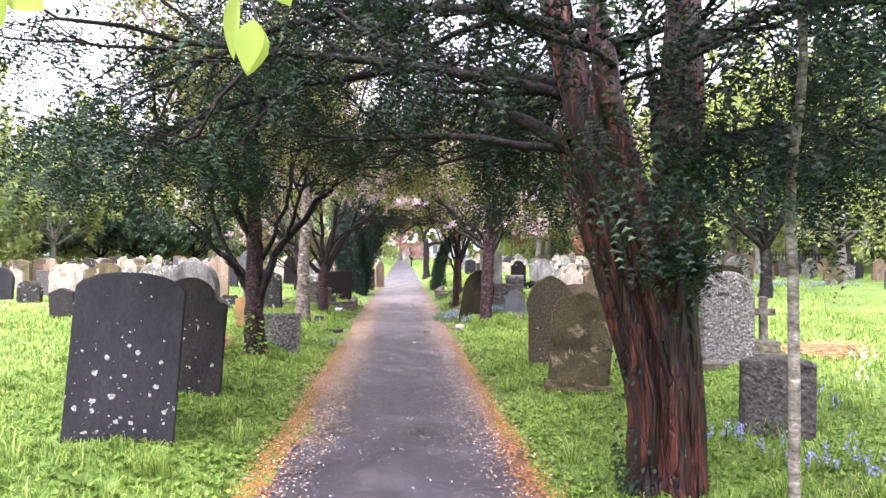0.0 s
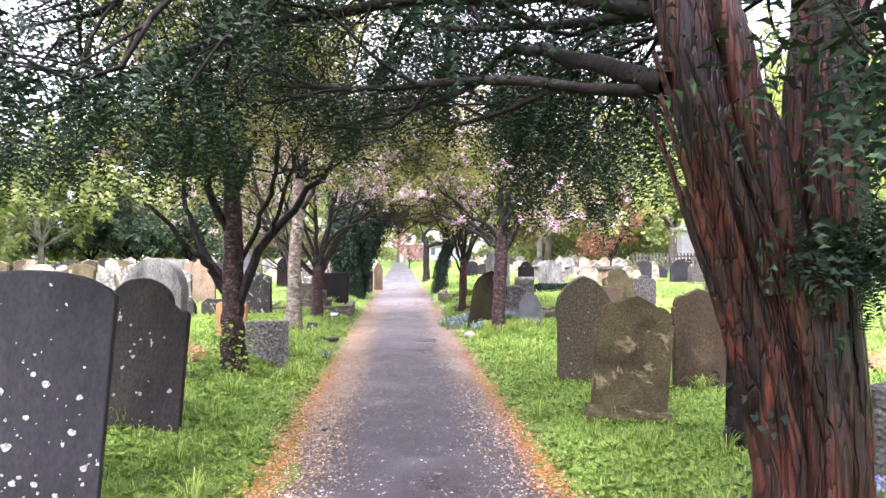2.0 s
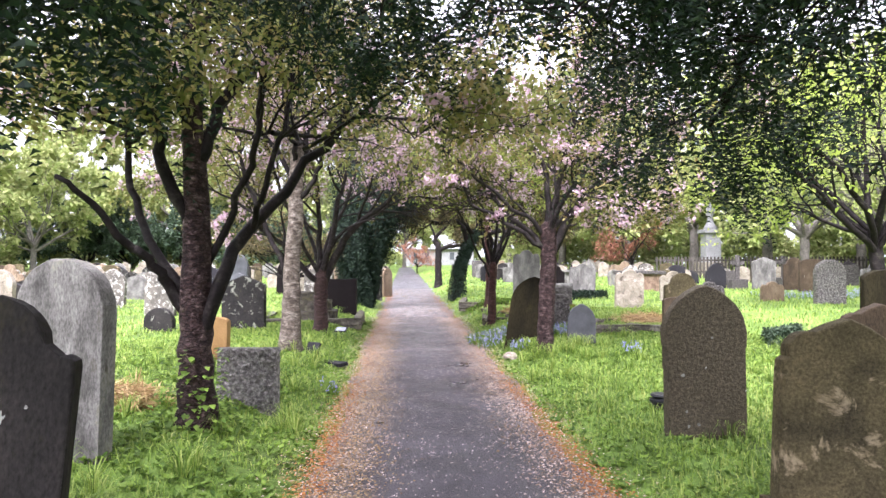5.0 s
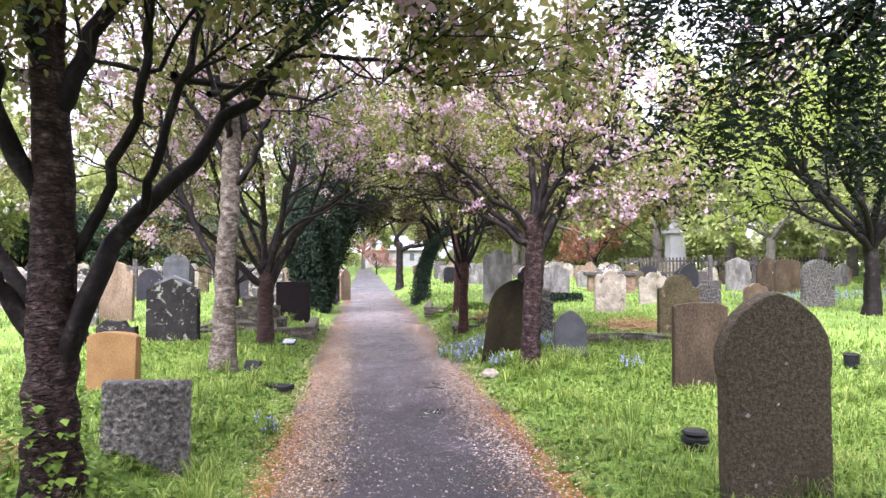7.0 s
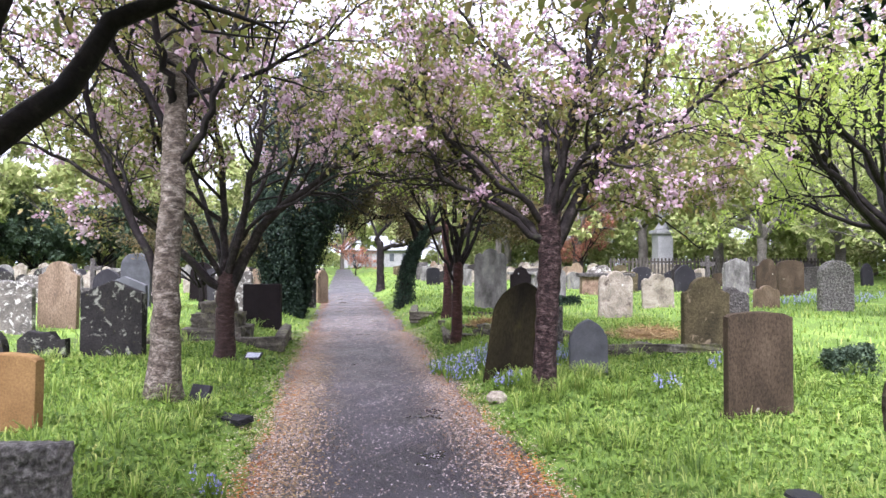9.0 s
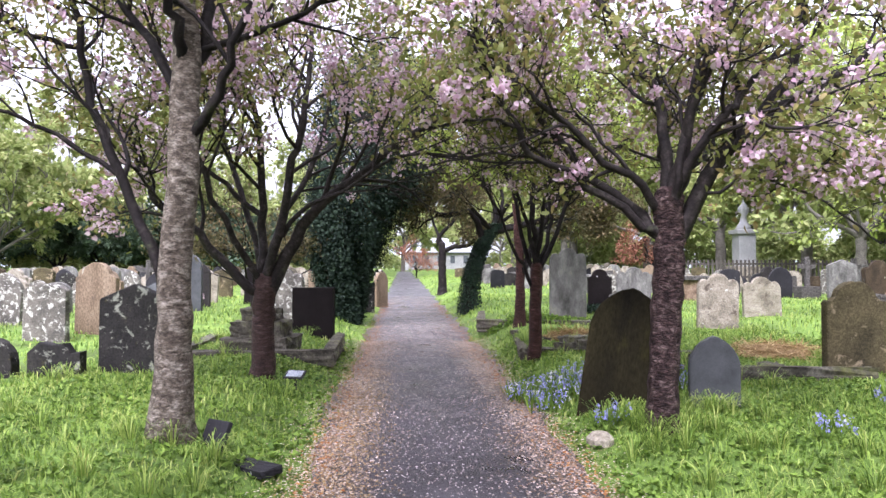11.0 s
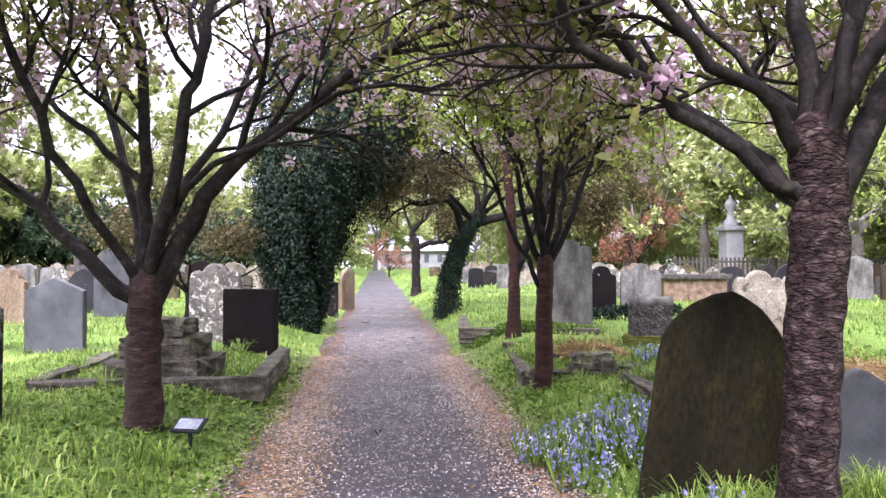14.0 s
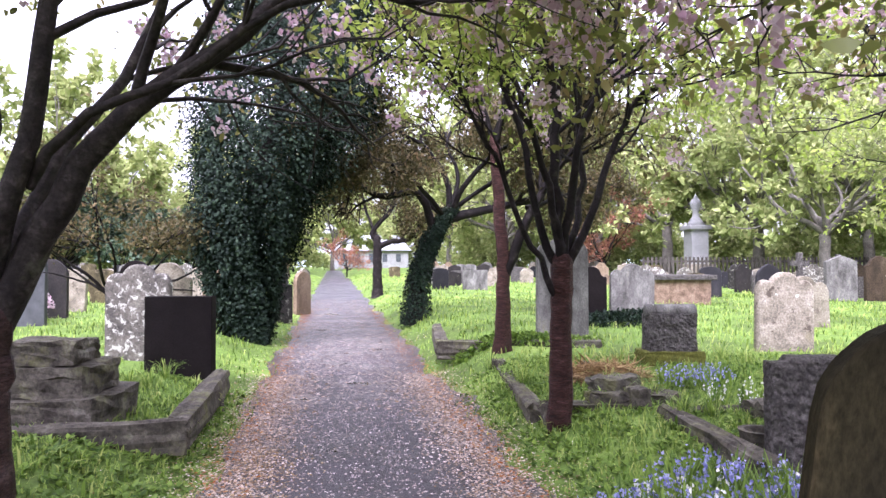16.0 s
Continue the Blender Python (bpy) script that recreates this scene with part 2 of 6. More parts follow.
M_red_bark = surface("red_ringed_bark", [(0.3, (0.016, 0.007, 0.006)), (0.55, (0.055, 0.024, 0.02)), (0.75, (0.13, 0.07, 0.06))], 10, 0.5, 0.7, 36, stretch=(0.8, 0.8, 3.4), warp=0.3, cracks=(26, 0.1, (0.6, 0.6, 2.4)))
M_yew_bark = surface("flaking_red_yew_bark", [(0.32, (0.006, 0.003, 0.003)), (0.48, (0.02, 0.007, 0.006)), (0.6, (0.085, 0.02, 0.012)), (0.76, (0.13, 0.055, 0.046))], 5, 0.42, 1.0, 24, stretch=(2.4, 2.4, 0.3), gloss=0.35, warp=0.6, cracks=(13, 0.09, (2.2, 2.2, 0.15)))
M_birch = surface("pale_sapling_bark", [(0.35, (0.05, 0.045, 0.036)), (0.55, (0.15, 0.135, 0.11)), (0.75, (0.38, 0.36, 0.31))], 9, 0.75, 0.5, 40, stretch=(1, 1, 2.5))
# bark of the far trees, paled to put distance haze into its colour
M_far_bark = surface("haze_paled_grey_bark", [(0.3, (0.09, 0.08, 0.07)), (0.7, (0.2, 0.185, 0.16))], 4, 0.9, 0.4, 30)
M_lichen = surface("white_crust_lichen", [(0.3, (0.14, 0.14, 0.125)), (0.55, (0.27, 0.275, 0.25)), (0.7, (0.38, 0.385, 0.35))], 60, 0.95, 0.3, 120)
M_asphalt = surface("damp_asphalt", [(0.3, (0.022, 0.018, 0.023)), (0.55, (0.038, 0.032, 0.039)), (0.72, (0.07, 0.06, 0.068))], 1.6, 0.4, 0.9, 130, world_space=True, rough_var=0.16, gloss=0.55)
M_ground = surface("grassy_soil", [(0.3, (0.055, 0.075, 0.022)), (0.55, (0.125, 0.2, 0.04)), (0.75, (0.23, 0.3, 0.075))], 0.9, 0.95, 0.8, 22, world_space=True)
M_roof = surface("grey_slate_roof", [(0.3, (0.2, 0.21, 0.22)), (0.7, (0.34, 0.35, 0.37))], 3, 0.7, 0.3, 30)
M_render = surface("pale_rendered_wall", [(0.3, (0.22, 0.22, 0.22)), (0.7, (0.3, 0.3, 0.3))], 1.5, 0.9, 0.1, 40)
M_fence = surface("weathered_fence_wood", [(0.3, (0.035, 0.03, 0.026)), (0.7, (0.09, 0.08, 0.07))], 4, 0.9, 0.4, 40, stretch=(1, 1, 0.2))
M_metal = surface("black_painted_metal", [(0.3, (0.012, 0.012, 0.014)), (0.7, (0.03, 0.03, 0.033))], 8, 0.4, 0.05, 90)
M_plate = surface("grey_plate", [(0.3, (0.2, 0.22, 0.25)), (0.7, (0.36, 0.38, 0.42))], 8, 0.3, 0.05, 90)
M_brick = surface("brown_tomb_stone", [(0.3, (0.09, 0.06, 0.04)), (0.55, (0.2, 0.14, 0.1)), (0.75, (0.32, 0.25, 0.19))], 7, 0.9, 0.6, 50)
M_mulch = surface("dead_bracken", [(0.3, (0.14, 0.085, 0.04)), (0.7, (0.32, 0.22, 0.11))], 12, 0.95, 1.0, 60)

L_grass = leafy("grass_blades", [(0.15, (0.04, 0.08, 0.013)), (0.38, (0.115, 0.195, 0.032)), (0.65, (0.26, 0.37, 0.07)), (0.95, (0.5, 0.5, 0.18))], 0.5, 0.4, 0.9)
L_weed = leafy("broad_weed_leaves", [(0.2, (0.055, 0.11, 0.018)), (0.8, (0.22, 0.33, 0.055))], 0.45, 0.35)
L_yew = leafy("yew_needles", [(0.2, (0.004, 0.011, 0.007)), (0.6, (0.012, 0.027, 0.014)), (0.95, (0.045, 0.08, 0.03))], 0.6, 0.12)
L_cherry = leafy("young_cherry_leaves", [(0.2, (0.1, 0.115, 0.028)), (0.55, (0.2, 0.22, 0.06)), (0.9, (0.28, 0.2, 0.085))], 0.45, 0.45)
L_pink = leafy("pink_cherry_petals", [(0.15, (0.46, 0.27, 0.36)), (0.5, (0.58, 0.42, 0.49)), (0.9, (0.7, 0.6, 0.63))], 0.6, 0.4, 2.0)
L_lime = leafy("fresh_lime_leaves", [(0.2, (0.2, 0.28, 0.045)), (0.55, (0.36, 0.45, 0.085)), (0.9, (0.5, 0.55, 0.16))], 0.5, 0.62)
L_ivy = leafy("ivy_leaves", [(0.2, (0.005, 0.012, 0.008)), (0.6, (0.011, 0.024, 0.013)), (0.95, (0.03, 0.052, 0.026))], 0.7, 0.08)
L_thorn = leafy("small_bronze_leaves", [(0.2, (0.045, 0.042, 0.018)), (0.6, (0.11, 0.095, 0.038)), (0.95, (0.2, 0.13, 0.07))], 0.5, 0.35)
# spring green with the haze of distance lightened into the colour
L_far = leafy("haze_paled_spring_leaves", [(0.2, (0.2, 0.25, 0.08)), (0.55, (0.32, 0.37, 0.13)), (0.9, (0.46, 0.46, 0.22))], 0.7, 0.4)
# dark evergreen, its colour lightened for distance haze; a near shrub shares it
L_dark = leafy("hazed_dark_evergreen_leaves", [(0.2, (0.03, 0.05, 0.03)), (0.6, (0.055, 0.085, 0.05)), (0.95, (0.1, 0.14, 0.08))], 0.6, 0.15)
L_red = leafy("copper_leaves", [(0.2, (0.2, 0.07, 0.05)), (0.6, (0.34, 0.15, 0.1)), (0.95, (0.42, 0.25, 0.15))], 0.6, 0.35)
L_blue = leafy("bluebell_flowers", [(0.2, (0.2, 0.2, 0.5)), (0.6, (0.34, 0.34, 0.66)), (0.95, (0.55, 0.54, 0.76))], 0.6, 0.35)
L_white = leafy("white_petals", [(0.2, (0.7, 0.68, 0.68)), (0.9, (0.85, 0.83, 0.82))], 0.6, 0.3)
L_litter = leafy("fallen_petals_and_leaf_litter", [(0.15, (0.12, 0.068, 0.04)), (0.4, (0.3, 0.2, 0.12)), (0.62, (0.5, 0.4, 0.33)), (0.95, (0.74, 0.64, 0.6))], 0.7, 0.2, 0.8)
L_straw = leafy("dead_straw", [(0.15, (0.16, 0.09, 0.035)), (0.5, (0.36, 0.24, 0.11)), (0.95, (0.55, 0.43, 0.25))], 0.8, 0.2, 3.0)
L_petal = leafy("pale_fallen_petals", [(0.15, (0.25, 0.17, 0.13)), (0.4, (0.55, 0.46, 0.42)), (0.7, (0.75, 0.66, 0.64)), (0.95, (0.85, 0.78, 0.77))], 0.7, 0.2, 0.8)
L_ochre = leafy("ochre_fallen_leaves", [(0.2, (0.2, 0.12, 0.05)), (0.6, (0.42, 0.29, 0.14)), (0.95, (0.6, 0.48, 0.3))], 0.8, 0.15)
L_orange = leafy("orange_leaf_litter", [(0.2, (0.24, 0.08, 0.025)), (0.6, (0.42, 0.17, 0.05)), (0.95, (0.5, 0.3, 0.12))], 0.8, 0.15)


# ---- the lie of the land ----
def path_mid(y):
    return -0.05 - 0.062 * y


def smooth(a, b, v):
    k = np.clip((v - a) / (b - a), 0, 1)
    return k * k * (3 - 2 * k)


def height(x, y):
    """Ground height; works on numbers and arrays."""
    x, y = np.asarray(x, float), np.asarray(y, float)
    u = x - path_mid(y)
    p = np.interp(y, [0, 11, 14, 20, 30, 50, 90], [0, 0.02, 0.08, 0.1, 0.15, 0.35, 0.8])
    left = np.interp(y, [0, 5, 12, 20, 40], [0.22, 0.25, 0.3, 0.33, 0.3]) - np.minimum(p, 0.1)
    right = np.interp(y, [0, 9, 12, 13.3, 15.5, 18, 40], [0.03, 0.05, 0.06, 0.13, 0.22, 0.32, 0.3])
    side = np.where(u < 0, left * smooth(0.8, 2.0, -u), right * smooth(0.8, 1.7, u))
    bumps = 0.022 * np.sin(2.1 * x + 0.7 * y) * np.cos(1.7 * y - 0.6 * x) + 0.012 * np.sin(5.3 * x - 2.2) * np.sin(4.7 * y)
    return p + side + bumps * smooth(1.0, 1.8, np.abs(u))


def gz(x, y):
    return float(height(x, y))


def mesh_of(name, verts, tris, material):
    """A mesh from arrays of corners and triangles."""
    me = bpy.data.meshes.new(name)
    verts, tris = np.asarray(verts, np.float32), np.asarray(tris, np.int32)
    me.vertices.add(len(verts))
    me.vertices.foreach_set("co", verts.ravel())
    n = tris.shape[1]
    me.loops.add(tris.size)
    me.loops.foreach_set("vertex_index", tris.ravel())
    me.polygons.add(len(tris))
    me.polygons.foreach_set("loop_start", np.arange(0, tris.size, n, dtype=np.int32))
    me.update(calc_edges=True)
    me.materials.append(material)
    return me


def smooth_shade(me):
    me.polygons.foreach_set("use_smooth", np.ones(len(me.polygons), dtype=bool))
    return me


def thing(name, x, y, z, label, category, group="", rz=0.0):
    ob = new(name)
    ob.empty_display_size = 0.1
    ob.matrix_basis = pose(x, y, z, 0, 0, rz)
    return tagged(ob, label, category, group)


def child(name, me, parent, label=""):
    ob = new(name, me)
    ob.parent = parent
    return tagged(ob, label)


def part(name, bm, material, parent, label="", soft=False):
    me = bpy.data.meshes.new(name)
    bmesh.ops.recalc_face_normals(bm, faces=bm.faces)
    bm.to_mesh(me)
    bm.free()
    me.materials.append(material)
    if soft:
        smooth_shade(me)
    return child(name, me, parent, label)


def grid_lines(stops):
    out = []
    for a, b, step in stops:
        out += list(np.arange(a, b, step))
    return np.array(out + [stops[-1][1]])


xs = grid_lines([(-900, -100, 100), (-100, -20, 8), (-20, -7, 1.0), (-7, 7, 0.16), (7, 20, 1.0), (20, 100, 8), (100, 900, 100)])
ys = grid_lines([(-300, -60, 60), (-60, -4, 7), (-4, 26, 0.2), (26, 60, 1.2), (60, 120, 6), (120, 1200, 120)])
gx, gy = np.meshgrid(xs, ys)
gzv = height(gx, gy)
idx = np.arange(gx.size).reshape(gx.shape)
quads = np.stack([idx[:-1, :-1], idx[:-1, 1:], idx[1:, 1:], idx[1:, :-1]], -1).reshape(-1, 4)
ground = new("ground", smooth_shade(mesh_of("ground", np.stack([gx, gy, gzv], -1).reshape(-1, 3), quads, M_ground)))
tagged(ground, "grassy cemetery ground with moss and low weeds", "ground", kind="structure")

# the path: a slightly crowned strip with ragged edges
py = grid_lines([(-4, 26, 0.12), (26, 95, 0.8)])
across = np.linspace(-1, 1, 13)
half = np.interp(py, [6, 14], [0.86, 0.97]) + 0.05 * np.sin(1.9 * py) + 0.035 * np.sin(5.1 * py + 1) + 0.015 * np.sin(13 * py + 2 * np.sin(3.7 * py)) + 0.012 * np.sin(29 * py)
shift = np.interp(py, [5, 10], [0.04, 0.0]) + 0.03 * np.sin(1.1 * py + 2)
PX = path_mid(py)[:, None] + shift[:, None] + half[:, None] * across[None, :]
PY = np.repeat(py[:, None], 13, 1)
PZ = np.maximum(height(PX, PY), 0) * 0 + height(path_mid(PY), PY) + 0.028 * (1 - across[None, :] ** 2) + 0.006 + 0.004 * np.sin(7 * PX + 3 * PY)
PZ = np.maximum(PZ, height(PX, PY) + 0.005)
idx = np.arange(PX.size).reshape(PX.shape)
quads = np.stack([idx[:-1, :-1], idx[:-1, 1:], idx[1:, 1:], idx[1:, :-1]], -1).reshape(-1, 4)
path = new("path", smooth_shade(mesh_of("path", np.stack([PX, PY, PZ], -1).reshape(-1, 3), quads, M_asphalt)))
tagged(path, "damp grey asphalt footpath with worn ragged edges", "path", kind="structure")


# ---- gravestones ----
def outline(shape, w, h):
    """The front outline of a headstone, from its left foot round to its right foot."""
    a = w / 2
    arc = lambda cx, cz, r, rz, a0, a1, n=12: [(cx + r * math.cos(radians(a0 + (a1 - a0) * i / n)), cz + rz * math.sin(radians(a0 + (a1 - a0) * i / n))) for i in range(n + 1)]
    if shape == "round":
        top = arc(0, h - a, a, a, 180, 0, 20)
    elif shape == "low":
        top = arc(0, h - a * 0.38, a, a * 0.38, 180, 0, 18)
    elif shape == "gothic":
        s = h - w * 0.62
        top = arc(a * 0.45, s, a * 1.45, w * 0.655, 180, 108.1, 11) + arc(-a * 0.45, s, a * 1.45, w * 0.655, 71.9, 0, 11)[1:]
    elif shape == "gothic_step":
        s = h - w * 0.62
        top = [(-a * 0.95, s - 0.1), (-a * 0.99, s - 0.09)] + arc(a * 0.45, s, a * 1.45, w * 0.655, 180, 108.1, 11) + arc(-a * 0.45, s, a * 1.45, w * 0.655, 71.9, 0, 11)[1:] + [(a * 0.99, s - 0.09), (a * 0.95, s - 0.1)]
        return [(-a * 0.95, 0.0)] + top + [(a * 0.95, 0.0)]
    elif shape == "shoulder":
        s = h - a * 0.78
        top = [(-a, s - 0.06), (-a, s)] + arc(-a * 0.88, s, a * 0.12, a * 0.12, 180, 60, 4) + arc(0, h - a * 0.62, a * 0.66, a * 0.62, 172, 8, 14) + arc(a * 0.88, s, a * 0.12, a * 0.12, 120, 0, 4) + [(a, s - 0.06)]
    elif shape == "ogee":
        s = h - a * 0.62
        top = [(-a * 1.06, s - 0.1), (-a * 1.06, s - 0.05), (-a * 0.97, s - 0.03)] + arc(-a * 0.62, s, a * 0.36, a * 0.36, 180, 80, 6) + [(-a * 0.3, h - a * 0.12), (0, h), (a * 0.3, h - a * 0.12)] + arc(a * 0.62, s, a * 0.36, a * 0.36, 100, 0, 6) + [(a * 0.97, s - 0.03), (a * 1.06, s - 0.05), (a * 1.06, s - 0.1)]
    elif shape == "gable":
        top = [(-a, h - a * 0.42), (-a * 0.92, h - a * 0.38), (0, h), (a * 0.92, h - a * 0.38), (a, h - a * 0.42)]
    elif shape == "lobed":
        s = h - a * 0.7
        top = arc(-a * 0.7, s, a * 0.3, a * 0.42, 180, 50, 6) + arc(0, h - a * 0.5, a * 0.52, a * 0.5, 165, 15, 12) + arc(a * 0.7, s, a * 0.3, a * 0.42, 130, 0, 6)
    elif shape == "notch":
        top = [(-a, h - 0.03), (-a * 0.62, h - 0.03), (-a * 0.58, h), (a * 0.58, h), (a * 0.62, h - 0.03), (a, h - 0.03)]
    elif shape == "camber":
        top = [(-a, h - 0.045)] + arc(0, h - 0.05, a * 0.97, 0.05, 175, 5, 10) + [(a, h - 0.045)]
    elif shape == "broken":
        top = [(-a, h * 0.72), (-a * 0.55, h), (-a * 0.1, h * 0.93), (a * 0.35, h * 0.97), (a * 0.6, h * 0.7), (a, h * 0.75)]
    else:
        top = [(-a, h), (a, h)]
    return [(-a, 0.0)] + top + [(a, 0.0)]


def slab_mesh(name, pts, thick, material, bevel=0.012, sink=0.12, wear=0.004, seed=0):
    """A slab with the given outline: worn, bevelled edges and faces that are not quite flat."""
    bm = bmesh.new()
    pts = [(px, pz if pz > 0.001 else -sink) for px, pz in pts]
    front = [bm.verts.new((px, -thick / 2, pz)) for px, pz in pts]
    back = [bm.verts.new((px, thick / 2, pz)) for px, pz in pts]
    bm.faces.new(front)
    bm.faces.new(back[::-1])
    n = len(pts)
    for i in range(n):
        bm.faces.new((front[i], back[i], back[(i + 1) % n], front[(i + 1) % n]))
    bmesh.ops.recalc_face_normals(bm, faces=bm.faces)
    rim = [e for e in bm.edges if len({f.normal.y > 0.9 or f.normal.y < -0.9 for f in e.link_faces}) == 2]
    bmesh.ops.bevel(bm, geom=rim, offset=bevel, segments=2, affect="EDGES", profile=0.6)
    rng = random.Random(seed)
    for v in bm.verts:
        v.co += Vector((rng.uniform(-wear, wear), 0, rng.uniform(-wear, wear)))
    me = bpy.data.meshes.new(name)
    bm.to_mesh(me)
    bm.free()
    me.materials.append(material)
    return me


def rough_mesh(name, shape, w, h, thick, material, amp, seed, sink=0.12):
    """A hewn slab whose faces are really uneven."""
    pts = [(px, pz) for px, pz in outline(shape, w, h)][1:-1]
    px = np.array([p[0] for p in pts])
    order = np.argsort(px, kind="stable")
    nx, nz = 52, 62
    X = np.linspace(-w / 2, w / 2, nx)
    top = np.interp(X, px[order], np.array([p[1] for p in pts])[order])
    verts, faces = [], []
    for side in (-1, 1):
        for j in range(nz):
            for i in range(nx):
                t = j / (nz - 1)
                z = -sink + (top[i] + sink) * t
                edge = min(i, nx - 1 - i, nz - 1 - j)
                q = Vector((X[i] * 24, z * 28, seed + side * 7))
                d = amp * (abs(noise.noise(q)) * 1.5 + 0.8 * noise.noise(q * 2.3) + 0.5 * noise.noise(q * 5))
                y = side * (thick / 2 + d - (0.022 if edge == 0 else 0.006 if edge == 1 else 0))
                jx = 0.25 * amp * noise.noise(q * 1.7) if edge == 0 else 0
                verts.append((X[i] + jx, y, z + jx))
    o = nx * nz
    for j in range(nz - 1):
        for i in range(nx - 1):
            a = j * nx + i
            faces.append((a, a + 1, a + nx + 1, a + nx))
            faces.append((o + a + 1, o + a, o + a + nx, o + a + nx + 1))
    rim = [j * nx for j in range(nz)] + [(nz - 1) * nx + i for i in range(1, nx)] + [j * nx + nx - 1 for j in range(nz - 2, -1, -1)]
    for a, b in zip(rim, rim[1:]):
        faces.append((a, b, o + b, o + a))
    return mesh_of(name, verts, faces, material)


def headstone(x, y, w, h, shape, material, label, thick=0.1, rz=0.0, side=0.0, back=0.0, group="gravestones", z=None, bevel=0.012, wear=0.004, lichen=None, hewn=0.0):
    """side: degrees by which it leans to its right; back: degrees by which it leans away; hewn: metres of roughness."""
    if hewn:
        me = rough_mesh("gravestone", shape, w, h, thick, material, hewn, x * 3 + y)
    else:
        me = slab_mesh("gravestone", outline(shape, w, h), thick, material, bevel, seed=int(abs(x * 97 + y * 131)), wear=wear)
    ob = new("gravestone", me)
    ob.matrix_basis = pose(x, y, gz(x, y) - 0.02 if z is None else z, -back, side, rz)
    if lichen:
        count, least, most, seed = lichen
        rng = random.Random(seed)
        for _ in range(count):
            r = least + (most - least) * rng.random() ** 3
            lx, lz = rng.uniform(-0.44, 0.44) * w, (0.06 + 0.7 * rng.random() ** 1.3) * h
            bm = bmesh.new()
            ring = [bm.verts.new((lx + r * k * math.cos(a), -thick / 2 - 0.003, lz + r * k * math.sin(a))) for a, k in ((i * math.pi / 6, rng.uniform(0.65, 1.15)) for i in range(12))]
            bm.faces.new(ring)
            part("lichen", bm, M_lichen, ob)
    return tagged(ob, label, "gravestone", group)


LS = "dark slate headstone speckled with white lichen, standing in grass"
headstone(-2.21, 4.45, 0.70, 1.16, "low", M_slate, "wide dark slate headstone with white lichen spots, leaning", 0.09, 16, 4.0, 3, lichen=(64, 0.004, 0.024, 7))
headstone(-2.38, 5.95, 0.66, 1.08, "shoulder", M_slate_pale, "dark shouldered slate headstone with white lichen at its foot", 0.09, 9, 4, 3, lichen=(18, 0.008, 0.034, 3))
headstone(-2.86, 7.4, 0.62, 1.2, "round", M_grey, "tall grey granite headstone with rounded top", 0.12, -14, 1.5, 0)
headstone(-4.51, 8.85, 0.44, 0.86, "round", M_slate_pale, "small dark headstone with rounded top, mottled by lichen", 0.09, -8, 0, 2)
headstone(-2.25, 9.05, 0.53, 0.5, "flat", M_rough, "low square rough-hewn grey stone slab", 0.12, -9, -1, 4, hewn=0.013)
headstone(-3.28, 11.0, 0.46, 0.55, "camber", M_gold, "small golden sandstone headstone with cambered top", 0.1, -8, 1, 0)
headstone(-3.93, 14.4, 0.74, 0.94, "gable", M_patchy, "dark gabled headstone covered with pale lichen", 0.12, -6, 0, 0)
headstone(-4.61, 14.2, 0.55, 0.36, "broken", M_patchy, "low broken dark headstone stump in grass", 0.12, -6, 0, 0)
headstone(-5.25, 14.2, 0.5, 0.4, "round", M_patchy, "low dark rounded grave marker", 0.12, -6, 0, 0)
headstone(-6.25, 18.0, 0.66, 1.15, "shoulder", M_tan, "tall weathered pink-brown sandstone headstone", 0.11, -5, 1, 0)
headstone(-6.55, 17.2, 0.66, 0.85, "low", M_mottled, "pale headstone mottled all over with lichen", 0.11, -6, 0, 0)
headstone(-5.16, 18.0, 0.75, 0.92, "gable", M_smooth, "smooth blue-grey slate headstone with gabled top", 0.08, -8, 0, 0)
headstone(-2.88, 18.15, 0.66, 0.8, "flat", M_black, "square black polished headstone with a few lichen spots", 0.13, -5, 0, 0, bevel=0.008, wear=0.001)
headstone(-3.55, 18.95, 0.7, 1.08, "lobed", M_mottled, "grey headstone thickly covered with white lichen", 0.13, -4, 0, 0, hewn=0.005)
headstone(-4.6, 23.5, 0.8, 1.1, "shoulder", M_pale, "cream limestone headstone with shouldered top", 0.12, -4, 0, 0)
headstone(-4.0, 24.6, 0.6, 0.95, "flat", M_tan, "pink sandstone headstone with straight top", 0.12, -4, 0, 0)
headstone(-7.3, 25.0, 0.68, 1.2, "round", M_slate_pale, "dark rounded headstone among other stones", 0.1, -4, 0, 0)
headstone(-6.0, 25.8, 0.65, 1.15, "round", M_black, "dark slate headstone with rounded top", 0.1, -4, 2, 0)
headstone(-5.3, 24.8, 0.5, 1.0, "low", M_slate, "narrow dark slate headstone with low arched top", 0.1, -4, -2, 0)
headstone(-2.75, 28.0, 0.6, 1.1, "round", M_tan, "pinkish headstone beside the path", 0.12, 60, 0, 0)
headstone(-3.0, 30.5, 0.65, 1.15, "gothic", M_pale, "pale headstone beside the path", 0.12, 60, 0, 0)
headstone(-2.9, 25.2, 0.5, 0.8, "flat", M_patchy, "dark headstone on a low base beside the path", 0.12, 20, 0, 0)

